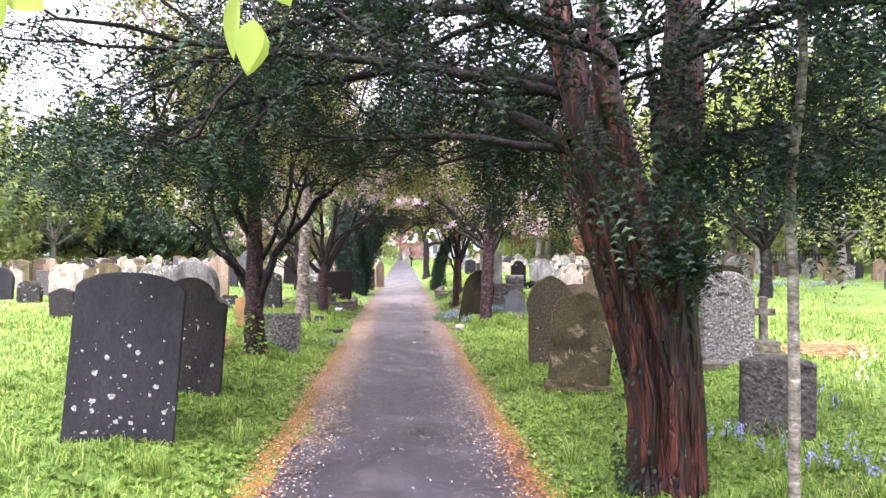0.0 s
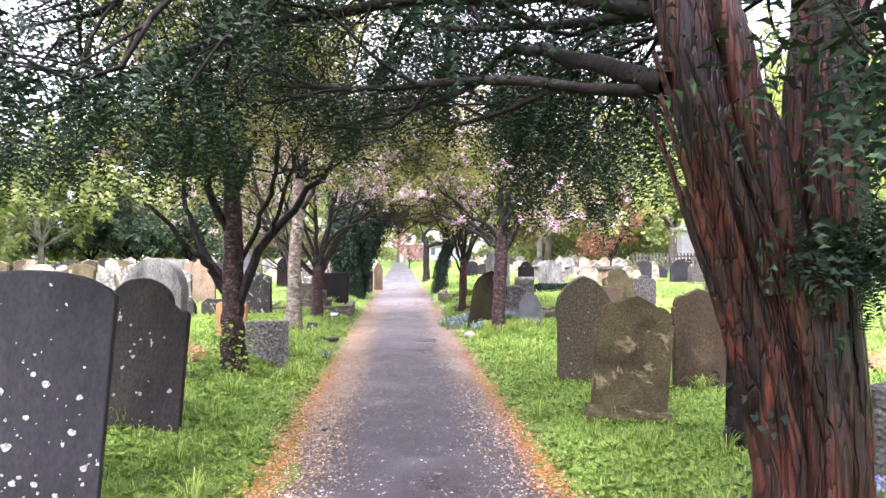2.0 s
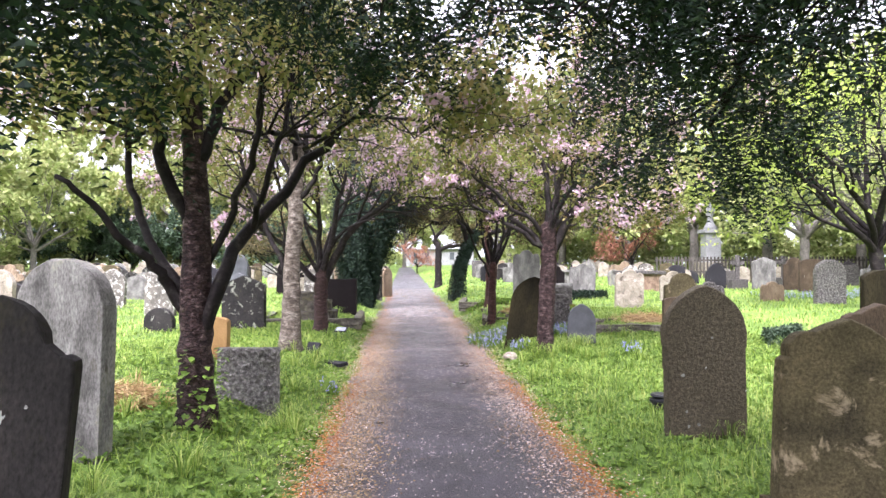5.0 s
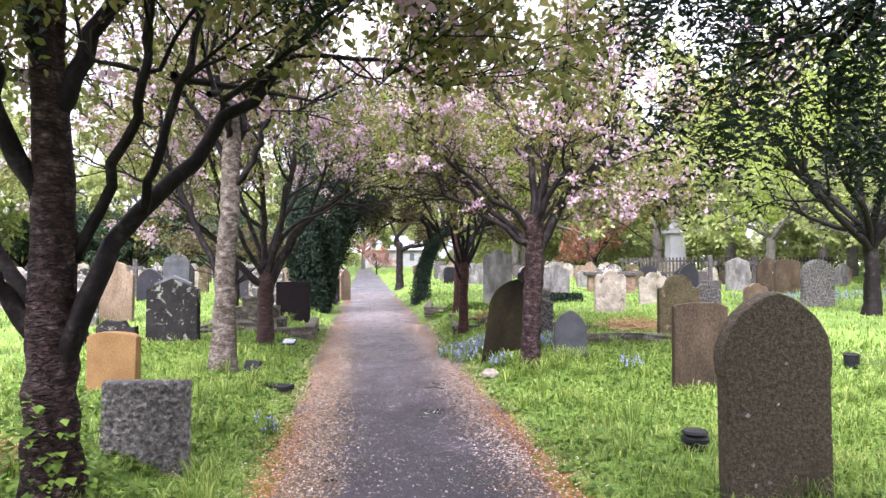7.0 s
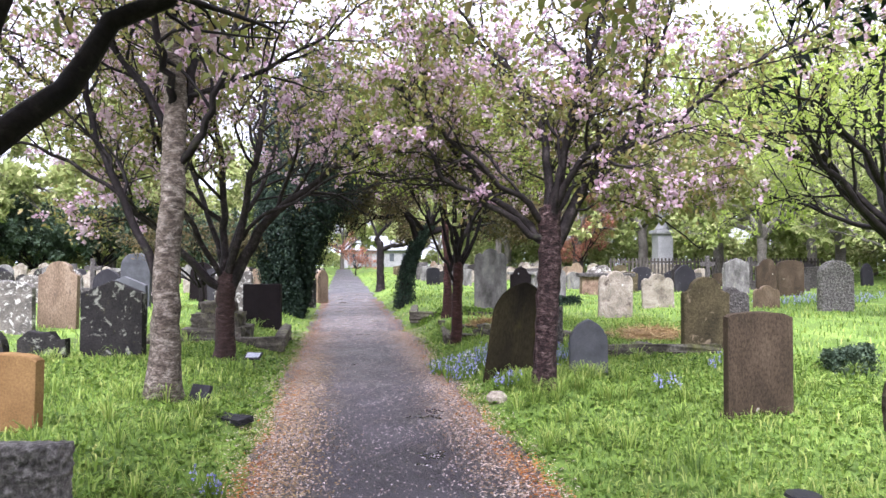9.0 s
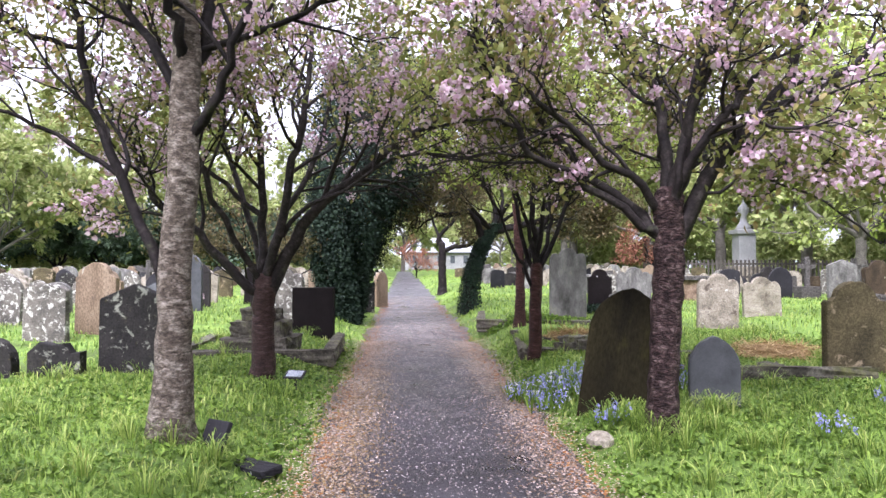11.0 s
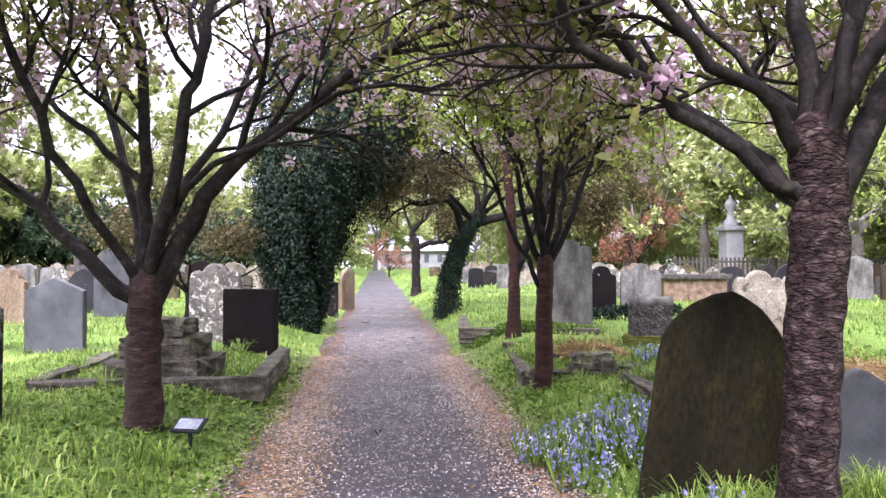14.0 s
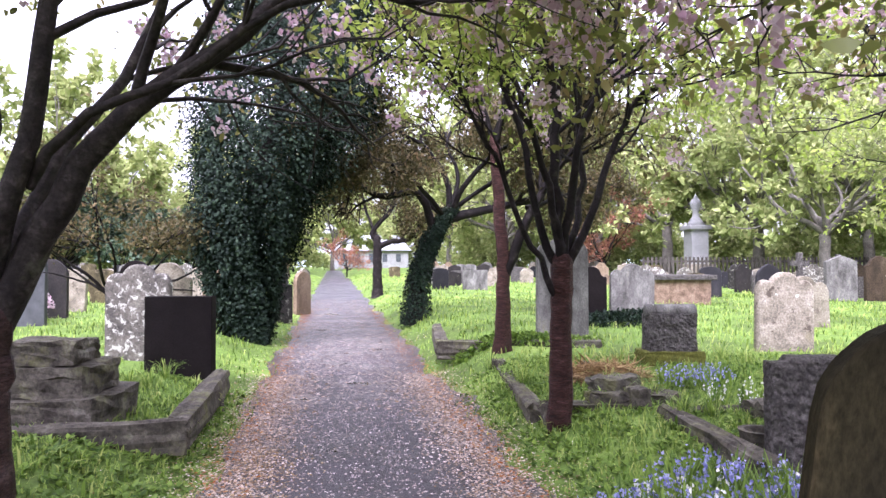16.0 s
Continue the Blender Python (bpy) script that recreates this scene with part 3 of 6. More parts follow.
headstone(1.43, 8.6, 0.62, 1.2, "gothic_step", M_granite, "brown-grey granite headstone with pointed arch top", 0.14, -3, -0.5, 0, lichen=(5, 0.012, 0.03, 9))
headstone(1.42, 6.9, 0.62, 1.1, "ogee", M_sand, "stained brown sandstone headstone with shaped top, leaning", 0.12, -4, 5, 3)
headstone(2.62, 8.35, 0.54, 1.1, "ogee", M_brown, "dark brown sandstone headstone with shaped top", 0.12, -4, 0, 0)
headstone(5.1, 11.85, 0.68, 1.25, "low", M_green, "dark olive-stained headstone with arched top", 0.12, -5, 0, 0)
headstone(3.68, 8.45, 0.64, 1.25, "round", M_rough, "rough-hewn pale grey headstone with rounded top", 0.2, -5, 0, 0, hewn=0.016)
headstone(2.66, 5.2, 0.56, 0.66, "camber", M_dark_rough, "low dark weathered headstone with square top", 0.13, -5, 1, 0, hewn=0.005)
headstone(2.43, 11.68, 0.56, 0.9, "camber", M_brown, "brown sandstone headstone with slightly curved top", 0.1, -4, 0, 0)
headstone(3.44, 14.55, 0.6, 0.98, "shoulder", M_sand, "shouldered olive-brown headstone with pale lichen patches", 0.12, -5, 0, 0)
headstone(4.2, 15.3, 0.5, 0.8, "lobed", M_dark_rough, "ornate carved dark headstone with lobed top", 0.14, -5, 0, 0)
headstone(7.9, 20.4, 0.56, 0.52, "lobed", M_tan, "small carved sandstone headstone with lobed top", 0.14, -5, 0, 0)
headstone(3.6, 18.3, 0.64, 0.9, "lobed", M_pale, "pale eroded limestone headstone with dark stains", 0.11, -6, 1, 0, hewn=0.004)
headstone(5.4, 20.5, 0.7, 0.78, "lobed", M_pale, "pale eroded limestone headstone leaning slightly", 0.12, -6, -2, 0)
headstone(0.63, 13.3, 0.62, 1.05, "gothic", M_green, "dark algae-stained headstone with pointed top, leaning", 0.13, -20, 8.5, 3)
headstone(1.47, 13.32, 0.42, 0.62, "gothic", M_smooth, "small smooth grey slate headstone with pointed top", 0.07, -3, 0, 0)
headstone(1.29, 14.58, 0.48, 0.64, "notch", M_dark_rough, "low rough grey granite headstone with stepped top", 0.14, -4, 0, 0, hewn=0.009)
headstone(1.45, 19.65, 0.66, 1.34, "lobed", M_grey, "tall grey granite headstone with shaped top", 0.14, -5, 0, 0)
headstone(2.5, 21.6, 0.5, 0.97, "shoulder", M_black, "dark headstone with ivy at its foot", 0.12, -5, 0, 0)
headstone(3.3, 21.9, 0.72, 0.98, "lobed", M_grey, "wide weathered grey headstone with shaped top", 0.12, -8, 1, 0)
headstone(8.65, 19.15, 0.68, 1.1, "round", M_rough, "rough-hewn pale grey headstone with rounded top", 0.2, -6, 0, 0, hewn=0.016)
headstone(10.85, 26.84, 0.8, 1.2, "gable", M_grey, "wide grey granite headstone with gabled top", 0.14, -5, 0, 0)
headstone(11.95, 26.9, 0.72, 1.18, "shoulder", M_brown, "dark brown headstone with shouldered top", 0.12, -5, 0, 0)
headstone(11.5, 24.98, 0.78, 1.12, "low", M_brown, "red-brown sandstone headstone with arched top", 0.12, -5, 0, 0)
headstone(12.3, 34.1, 0.56, 0.95, "round", M_patchy, "dark rounded headstone with pale lichen", 0.12, -5, 0, 0)
headstone(-6.87, 23.2, 0.72, 1.38, "round", M_smooth, "tall smooth blue-grey slate headstone with rounded top", 0.1, -5, 0, 0)
headstone(8.5, 28.95, 0.62, 0.88, "low", M_slate, LS, 0.1, -5, 0, 0)
headstone(11.3, 32.0, 0.58, 0.98, "shoulder", M_slate_pale, LS, 0.1, -5, 0, 0)
headstone(2.69, 34.8, 0.9, 0.75, "flat", M_grey, "low wide grey headstone on short grass", 0.14, -5, 0, 0)
headstone(1.5, 35.5, 0.6, 0.8, "low", M_slate, LS, 0.1, -5, 0, 0)

# the many stones farther off
far_rng = random.Random(11)
kinds = [("round", M_grey, "weathered grey granite headstone with rounded top"), ("low", M_brown, "brown sandstone headstone with arched top"), ("gothic", M_slate, "dark slate headstone with pointed top"),
         ("shoulder", M_tan, "pinkish sandstone headstone with shouldered top"), ("lobed", M_mottled, "lichen-mottled headstone with lobed top"), ("flat", M_dark_rough, "square dark rough granite headstone"),
         ("gable", M_slate_pale, "dark gabled headstone with pale lichen"), ("round", M_patchy, "dark rounded headstone with pale lichen"), ("low", M_sand, "stained olive-brown headstone with arched top"), ("shoulder", M_pale, "pale limestone headstone with shouldered top")]
kinds += [("lobed", M_pale, "pale eroded limestone headstone with lobed top"), ("round", M_pale, "pale limestone headstone with rounded top"), ("gothic", M_mottled, "lichen-whitened headstone with pointed top"), ("low", M_grey, "pale grey granite headstone with arched top")]
templates = []
for shape, material, label in kinds:
    templates.append((slab_mesh("gravestone", outline(shape, 0.66, 1.0), 0.12, material, seed=len(templates)), label))


def scatter_stones(x0, x1, y0, y1, step_x, step_y, keep):
    y = y0
    while y < y1:
        x = x0 + far_rng.uniform(0, step_x)
        while x < x1:
            px, pyy = x + far_rng.uniform(-0.25, 0.25), y + far_rng.uniform(-0.5, 0.5)
            if far_rng.random() < keep and abs(px - path_mid(pyy)) > 1.6:
                me, label = far_rng.choice(templates)
                ob = new("gravestone", me)
                ob.matrix_basis = pose(px, pyy, gz(px, pyy) - 0.03, far_rng.uniform(-3, 3), far_rng.uniform(-4, 4), far_rng.uniform(-14, 4)) @ Matrix.Diagonal((far_rng.uniform(0.75, 1.15), 1, far_rng.uniform(0.6, 1.08), 1))
                tagged(ob, label, "gravestone", "gravestones")
            x += step_x
        y += step_y


scatter_stones(-14, -5.6, 10.8, 15, 1.8, 2.0, 0.7)
scatter_stones(-26, -7.6, 16, 31, 1.15, 1.8, 0.9)
scatter_stones(-26, -3.5, 31, 52, 1.6, 2.8, 0.8)
scatter_stones(9.5, 17, 21, 26, 2.4, 2.6, 0.3)
scatter_stones(4.5, 21, 28, 37, 1.6, 2.4, 0.75)
scatter_stones(0.2, 12, 38, 56, 1.5, 2.6, 0.85)


def box_bm(sx, sy, sz, x=0, y=0, z=0, bevel=0.015, rz=0.0, bm=None, rough=0.0, seed=1):
    """A bevelled block that stands on z."""
    b = bmesh.new()
    bmesh.ops.create_cube(b, size=1)
    bmesh.ops.scale(b, vec=(sx, sy, sz), verts=b.verts)
    if rough:
        bmesh.ops.subdivide_edges(b, edges=b.edges[:], cuts=4, use_grid_fill=True)
    else:
        bmesh.ops.bevel(b, geom=b.edges[:], offset=bevel, segments=2, affect="EDGES", profile=0.6)
    if rough:
        rng = random.Random(seed)
        for v in b.verts:
            v.co += Vector((rng.uniform(-rough, rough), rng.uniform(-rough, rough), rng.uniform(-rough, rough)))
    bmesh.ops.transform(b, matrix=pose(x, y, z + sz / 2, 0, 0, rz), verts=b.verts)
    return b


def solid(name, bm, material, x, y, z, label, category, rz=0.0, group="", rx=0.0, ry=0.0):
    me = bpy.data.meshes.new(name)
    bmesh.ops.recalc_face_normals(bm, faces=bm.faces)
    bm.to_mesh(me)
    bm.free()
    me.materials.append(material)
    ob = new(name, me)
    ob.matrix_basis = pose(x, y, z, rx, ry, rz)
    return tagged(ob, label, category, group)


def lathe(profile, n=20):
    bm = bmesh.new()
    rings = []
    for r, z in profile:
        rings.append([bm.verts.new((r * math.cos(2 * math.pi * i / n), r * math.sin(2 * math.pi * i / n), z)) for i in range(n)])
    for a, b in zip(rings, rings[1:]):
        for i in range(n):
            bm.faces.new((a[i], a[(i + 1) % n], b[(i + 1) % n], b[i]))
    bm.faces.new(rings[0][::-1])
    bm.faces.new(rings[-1])
    return bm


# plinths that show under two of the stones
def stone_at(x, y):
    return [ob for ob in scene.objects if ob.name.startswith("gravestone") and abs(ob.location.x - x) < 0.01 and abs(ob.location.y - y) < 0.01][0]


part("plinth", box_bm(0.7, 0.18, 0.2, 0, 0, -0.07, rough=0.014, seed=71), M_sand, stone_at(1.42, 6.9), "pale worn foot of the stone")
part("plinth", box_bm(0.62, 0.18, 0.12, 0, 0, -0.1, rough=0.01, seed=72), M_brown, stone_at(2.43, 11.68))

# stepped cross base with its kerbed plot
plot = thing("stepped_grave_base", -3.14, 16.15, gz(-3.14, 16.15) - 0.02, "three-stepped rough stone cross base, its cross missing", "grave", rz=-4)
for i, (sx, sz) in enumerate([(0.84, 0.22), (0.64, 0.2), (0.44, 0.16)]):
    part("step", box_bm(sx, sx * 0.8, sz, 0, 0, [-0.02, 0.2, 0.4][i], rough=0.014, seed=i), M_mossy, plot)
kerb = thing("grave_kerb", -2.98, 16.67, gz(-2.98, 16.67) - 0.02, "low mossy stone kerb round a grassed grave plot", "grave kerb", rz=5)
part("kerb_stone", box_bm(1.9, 0.14, 0.2, -0.2, -1.0, -0.1, rough=0.012, seed=4), M_mossy, kerb)
part("kerb_stone", box_bm(0.14, 2.0, 0.2, 0.68, 0.06, -0.1, rough=0.012, seed=5), M_mossy, kerb)
part("kerb_stone", box_bm(0.14, 2.0, 0.2, -1.15, 0.06, -0.1, rough=0.012, seed=6), M_mossy, kerb)

# kerbed plots to the other side of the path
kerb2 = thing("grave_kerb", 0.62, 17.0, gz(0.6, 17.0) - 0.12, "broken mossy stone kerb with corner posts", "grave kerb", rz=-3)
part("corner_post", box_bm(0.15, 0.15, 0.34, 0.38, -0.95, -0.1, rough=0.008, seed=7), M_mossy, kerb2)
part("corner_post", box_bm(0.13, 0.13, 0.28, -0.38, 0.95, -0.1, rough=0.008, seed=8), M_mossy, kerb2)
part("kerb_stone", box_bm(0.12, 1.8, 0.22, -0.36, 0.0, -0.1, rough=0.014, seed=9), M_mossy, kerb2)
part("kerb_stone", box_bm(0.66, 0.13, 0.22, 0.0, -0.95, -0.09, rough=0.016, seed=10), M_mossy, kerb2)
kerb3 = thing("grave_kerb", 1.4, 15.2, gz(1.4, 15.2) - 0.05, "sunken stone kerb of a neglected grave among bluebells", "grave kerb", rz=-3)
part("kerb_stone", box_bm(0.12, 1.3, 0.2, -0.38, -0.1, -0.06, rough=0.014, seed=12), M_mossy, kerb3)
part("kerb_stone", box_bm(1.5, 0.12, 0.16, 0.5, 0.62, -0.05, rough=0.014, seed=13), M_mossy, kerb3)
part("kerb_stone", box_bm(1.9, 0.14, 0.16, 1.2, -0.75, -0.03, rough=0.016, seed=14), M_mossy, kerb3)
solid("flower_pot", lathe([(0.1, -0.04), (0.11, 0.1), (0.12, 0.13), (0.085, 0.13), (0.08, 0.08), (0.001, 0.07)]), M_mossy, 1.25, 15.0, gz(1.25, 15.0), "round stone grave vase, mossy and worn", "vase")
altar = thing("scroll_headstone", 1.93, 17.6, gz(1.93, 17.6), "low rough granite memorial with rolled top and mossy base", "gravestone", rz=-5)
part("base", box_bm(0.58, 0.34, 0.14, 0, 0, -0.03, rough=0.006, seed=15), surface("green_moss", [(0.3, (0.06, 0.065, 0.015)), (0.7, (0.14, 0.14, 0.03))], 9, 0.95, 0.9, 50), altar, "moss-covered base")
part("body", box_bm(0.46, 0.24, 0.36, 0, 0, 0.11, rough=0.008, seed=16), M_dark_rough, altar)
roll = lathe([(0.05, -0.25), (0.065, -0.24), (0.065, 0.24), (0.05, 0.25)], 16)
bmesh.ops.transform(roll, matrix=pose(0, -0.03, 0.5, 0, 90, 0), verts=roll.verts)
part("rolled_top", roll, M_grey, altar, "smooth rolled top", soft=True)
chest = thing("chest_tomb", 6.3, 26.6, gz(6.3, 26.6), "brown stone chest tomb with flat overhanging lid", "tomb", rz=-12)
part("body", box_bm(1.5, 0.8, 0.62, 0, 0, -0.04, rough=0.01, seed=17), M_brick, chest)
part("lid", box_bm(1.75, 1.0, 0.12, 0, 0, 0.58, bevel=0.02), M_dark_rough, chest, "flat dark stone lid")
for kx, ky in ((4.8, 30.5),):
    chest2 = thing("chest_tomb", kx, ky, gz(kx, ky), "grey stone chest tomb with flat lid", "tomb", rz=-6)
    part("body", box_bm(1.5, 0.75, 0.6, 0, 0, -0.04, rough=0.01, seed=18), M_grey, chest2)
    part("lid", box_bm(1.7, 0.95, 0.1, 0, 0, 0.56, bevel=0.02), M_grey, chest2)

for i, (fx, fy, fs) in enumerate(((0.75, 16.1, 0.2), (0.95, 16.5, 0.26), (0.6, 16.9, 0.16), (1.2, 16.2, 0.18), (1.05, 17.2, 0.22), (1.75, 15.6, 0.24), (2.1, 15.2, 0.2), (2.6, 14.6, 0.22), (-2.35, 17.2, 0.16))):
    solid("kerb_fragment", box_bm(fs * 1.5, fs, fs * 0.7, rough=0.016, seed=40 + i), M_mossy, fx, fy, gz(fx, fy) - 0.05, "broken mossy piece of grave kerb in grass", "stone", rz=37 * i, group="kerb fragments", rx=6 * (i % 3) - 6)
low_kerb = thing("grave_kerb", 0.75, 19.4, gz(0.75, 19.4) - 0.05, "long low mossy kerb round an overgrown grave", "grave kerb", rz=-4)
part("kerb_stone", box_bm(1.9, 0.14, 0.2, 0, -0.5, -0.08, rough=0.014, seed=61), M_mossy, low_kerb)
part("kerb_stone", box_bm(0.14, 2.2, 0.2, -0.9, 0.7, -0.08, rough=0.014, seed=62), M_mossy, low_kerb)
# the stone cross
cross = thing("stone_cross", 4.4, 8.95, gz(4.4, 8.95), "small mossy stone cross on a stepped base", "gravestone", rz=-6)
part("step", box_bm(0.52, 0.42, 0.14, 0, 0, -0.02, rough=0.006, seed=21), M_mossy, cross)
part("step", box_bm(0.34, 0.28, 0.16, 0, 0, 0.12, rough=0.006, seed=22), M_mossy, cross)
part("shaft", box_bm(0.1, 0.09, 0.6, 0, 0, 0.28), M_mossy, cross)
part("arm", box_bm(0.3, 0.085, 0.1, 0, 0, 0.62), M_mossy, cross)
for cx, cy in ((10.2, 27.5), (13.2, 30.0), (-9.5, 27.0)):
    cr = thing("stone_cross", cx, cy, gz(cx, cy), "dark stone cross on a block base", "gravestone")
    part("step", box_bm(0.6, 0.45, 0.4, 0, 0, -0.03), M_dark_rough, cr)
    part("shaft", box_bm(0.14, 0.11, 0.9, 0, 0, 0.36), M_dark_rough, cr)
    part("arm", box_bm(0.5, 0.1, 0.14, 0, 0, 0.9), M_dark_rough, cr)

# small grave goods
solid("grave_vase", lathe([(0.085, -0.05), (0.09, 0.02), (0.075, 0.04), (0.1, 0.06), (0.1, 0.085), (0.07, 0.1), (0.095, 0.12), (0.085, 0.135), (0.001, 0.125)]), M_metal, 1.42, 9.6, gz(1.42, 9.6), "low black ribbed grave vase in grass", "vase")
solid("grave_vase", lathe([(0.08, -0.04), (0.09, 0.14), (0.1, 0.16), (0.08, 0.17), (0.07, 0.12), (0.001, 0.1)]), M_metal, 4.75, 12.6, gz(4.75, 12.6), "small black grave vase", "vase")
solid("stone_urn", lathe([(0.12, -0.04), (0.12, 0.04), (0.06, 0.07), (0.06, 0.14), (0.12, 0.24), (0.15, 0.3), (0.16, 0.34), (0.12, 0.34), (0.001, 0.3)]), M_dark_rough, 3.15, 8.75, gz(3.15, 8.75), "dark weathered stone urn on a foot", "urn")
solid("stone_block", box_bm(0.42, 0.3, 0.12, rough=0.012, seed=31), M_mossy, 3.3, 8.2, gz(3.3, 8.2) - 0.03, "low mossy stone block", "stone", rz=10)
sign = thing("grave_marker", -2.28, 14.25, gz(-2.28, 14.25), "small tilted metal plate on a short black stake", "plaque", rz=-12)
part("stake", box_bm(0.02, 0.02, 0.2, 0, 0, -0.05, bevel=0.004), M_metal, sign)
plate = box_bm(0.2, 0.13, 0.016, 0, 0, 0, bevel=0.004)
bmesh.ops.transform(plate, matrix=pose(0, -0.01, 0.145, 30, 0, 0), verts=plate.verts)
part("plate", plate, M_metal, sign)
face = box_bm(0.16, 0.09, 0.004, 0, 0, 0, bevel=0.001)
bmesh.ops.transform(face, matrix=pose(0, -0.017, 0.1605, 30, 0, 0), verts=face.verts)
part("face", face, M_plate, sign, "pale worn face of the plate")
solid("slate_tablet", box_bm(0.2, 0.04, 0.26, bevel=0.008), M_slate, -2.34, 12.0, gz(-2.34, 12.0) - 0.08, "small dark slate tablet leaning in grass", "plaque", rz=-30, rx=-25)
solid("fallen_slab", box_bm(0.4, 0.16, 0.05, rough=0.006, seed=33), M_slate, -2.03, 11.9, gz(-2.03, 11.9) - 0.012, "fallen narrow slate slab lying in grass", "stone", rz=-35)
solid("round_stone", lathe([(0.06, -0.04), (0.1, 0.0), (0.1, 0.05), (0.06, 0.09), (0.001, 0.1)]), M_pale, 0.33, 12.6, gz(0.33, 12.6), "pale rounded stone at the path's grassy edge", "stone")
mounds = []
for bx, by, bs in ((3.2, 15.8, 0.65), (1.0, 16.9, 0.35), (5.6, 9.5, 0.6), (-3.2, 8.7, 0.4)):
    heap = bmesh.new()
    bmesh.ops.create_icosphere(heap, subdivisions=4, radius=1)
    for v in heap.verts:
        v.co *= 1 + 0.25 * noise.noise(v.co * 2.5) + 0.08 * noise.noise(v.co * 9)
    bmesh.ops.scale(heap, vec=(bs, bs * 0.6, 0.16), verts=heap.verts)
    mounds.append((solid("bracken_mound", heap, M_mulch, bx, by, gz(bx, by) - 0.02, "low heap of dead orange-brown bracken", "plant litter"), bs))


# ---- trees ----
class Wood:
    """Collects tapered, bent tubes."""

    def __init__(self):
        self.v, self.f, self.n = [], [], 0

    def tube(self, pts, radii, sides=6, lumps=0.0, rng=None):
        pts, radii = np.asarray(pts, float), np.asarray(radii, float)
        tang = np.gradient(pts, axis=0)
        tang /= np.linalg.norm(tang, axis=1)[:, None] + 1e-9
        ref = np.array([0.0, 1.0, 0.0]) if abs(tang[:, 1]).mean() < 0.8 else np.array([1.0, 0.0, 0.0])
        a = np.cross(tang, ref)
        a /= np.linalg.norm(a, axis=1)[:, None] + 1e-9
        b = np.cross(tang, a)
        ang = np.linspace(0, 2 * math.pi, sides, endpoint=False)
        k = np.ones((len(pts), sides))
        if lumps:
            ph = rng.uniform(0, 6, 3)
            zz = np.linspace(0, 1, len(pts))[:, None]
            k += lumps * (np.sin(3 * ang[None, :] + ph[0] + 2 * zz) + 0.6 * np.sin(5 * ang[None, :] + ph[1] - 3 * zz) + 0.5 * np.sin(9 * zz + ph[2] + 2 * ang[None, :]))
        ring = pts[:, None, :] + (radii[:, None] * k)[:, :, None] * (np.cos(ang)[None, :, None] * a[:, None, :] + np.sin(ang)[None, :, None] * b[:, None, :])
        if sides >= 8:
            ring = np.concatenate([ring, pts[-1] + (ring[-1:] - pts[-1]) * 0.6 + tang[-1] * radii[-1] * 0.5, pts[-1] + (ring[-1:] - pts[-1]) * 0.03 + tang[-1] * radii[-1] * 0.7])
        m = len(ring)
        i = np.arange(m * sides).reshape(m, sides)
        nx = np.roll(i, -1, 1)
        q = np.stack([i[:-1], nx[:-1], nx[1:], i[1:]], -1).reshape(-1, 4)
        self.v.append(ring.reshape(-1, 3))
        self.f.append(q + self.n)
        self.n += m * sides

    def mesh(self, name, material):
        return smooth_shade(mesh_of(name, np.concatenate(self.v), np.concatenate(self.f), material))


def bent(rng, p, d, length, n, wander, lift):
    """A wandering line from p along d."""
    pts, d = [np.array(p, float)], np.array(d, float)
    d /= np.linalg.norm(d)
    for _ in range(n):
        d = d + rng.normal(0, wander, 3) + np.array([0, 0, lift])
        d /= np.linalg.norm(d)
        pts.append(pts[-1] + d * length / n)
    return np.array(pts)


def branch(rng, wood, p, d, length, r, level, tips, kids=(6, 5), wander=0.16, lift=0.03, spread=0.8, floor=1.9):
    """A limb with smaller ones on it, down to twigs; the ends of the twigs go into tips."""
    n = 9 if level == 0 else (7 if level == 1 else 5)
    pts = bent(rng, p, d, length, n, wander, lift)
    low = pts[:, 2] < floor
    if low.any() and (level > 0 or lift < 0):
        pts[:, 2] = np.maximum(pts[:, 2], floor + 0.15 * rng.random() + 0.02 * np.arange(len(pts)))
    wood.tube(pts, r * np.linspace(1, 0.28 if level < 2 else 0.35, len(pts)), 8 if level == 0 else (5 if level == 1 else 3), 0.05 if level == 0 else 0, rng)
    if level >= 2:
        for k in range(2, len(pts)):
            tips.append((pts[k], pts[k] - pts[k - 1]))
        return
    count = kids[level]
    for i in range(count):
        at = 0.25 + 0.75 * (i + rng.random()) / count
        k = min(int(at * n), n - 1)
        q = pts[k] + (pts[k + 1] - pts[k]) * (at * n - k)
        base_d = pts[k + 1] - pts[k]
        base_d /= np.linalg.norm(base_d)
        side = rng.normal(0, 1, 3)
        side -= base_d * side.dot(base_d)
        side /= np.linalg.norm(side)
        branch(rng, wood, q, base_d + side * spread * rng.uniform(0.6, 1.2), length * rng.uniform(0.35, 0.6), max(r * (1 - 0.6 * at) * 0.62, 0.0045), level + 1, tips, kids, wander * 1.25, lift if lift > -0.005 else lift * 1.6, spread, floor)


def curve_through(pts, n):
    """A smooth line of n points through the given ones."""
    pts = np.asarray(pts, float)
    ext = np.vstack([2 * pts[0] - pts[1], pts, 2 * pts[-1] - pts[-2]])
    out = []
    for u in np.linspace(0, len(pts) - 1.0001, n):
        i, t = int(u), u - int(u)
        a, b, c, d = ext[i : i + 4]
        out.append(0.5 * (2 * b + (c - a) * t + (2 * a - 5 * b + 4 * c - d) * t * t + (3 * b - a - 3 * c + d) * t ** 3))
    return np.array(out)


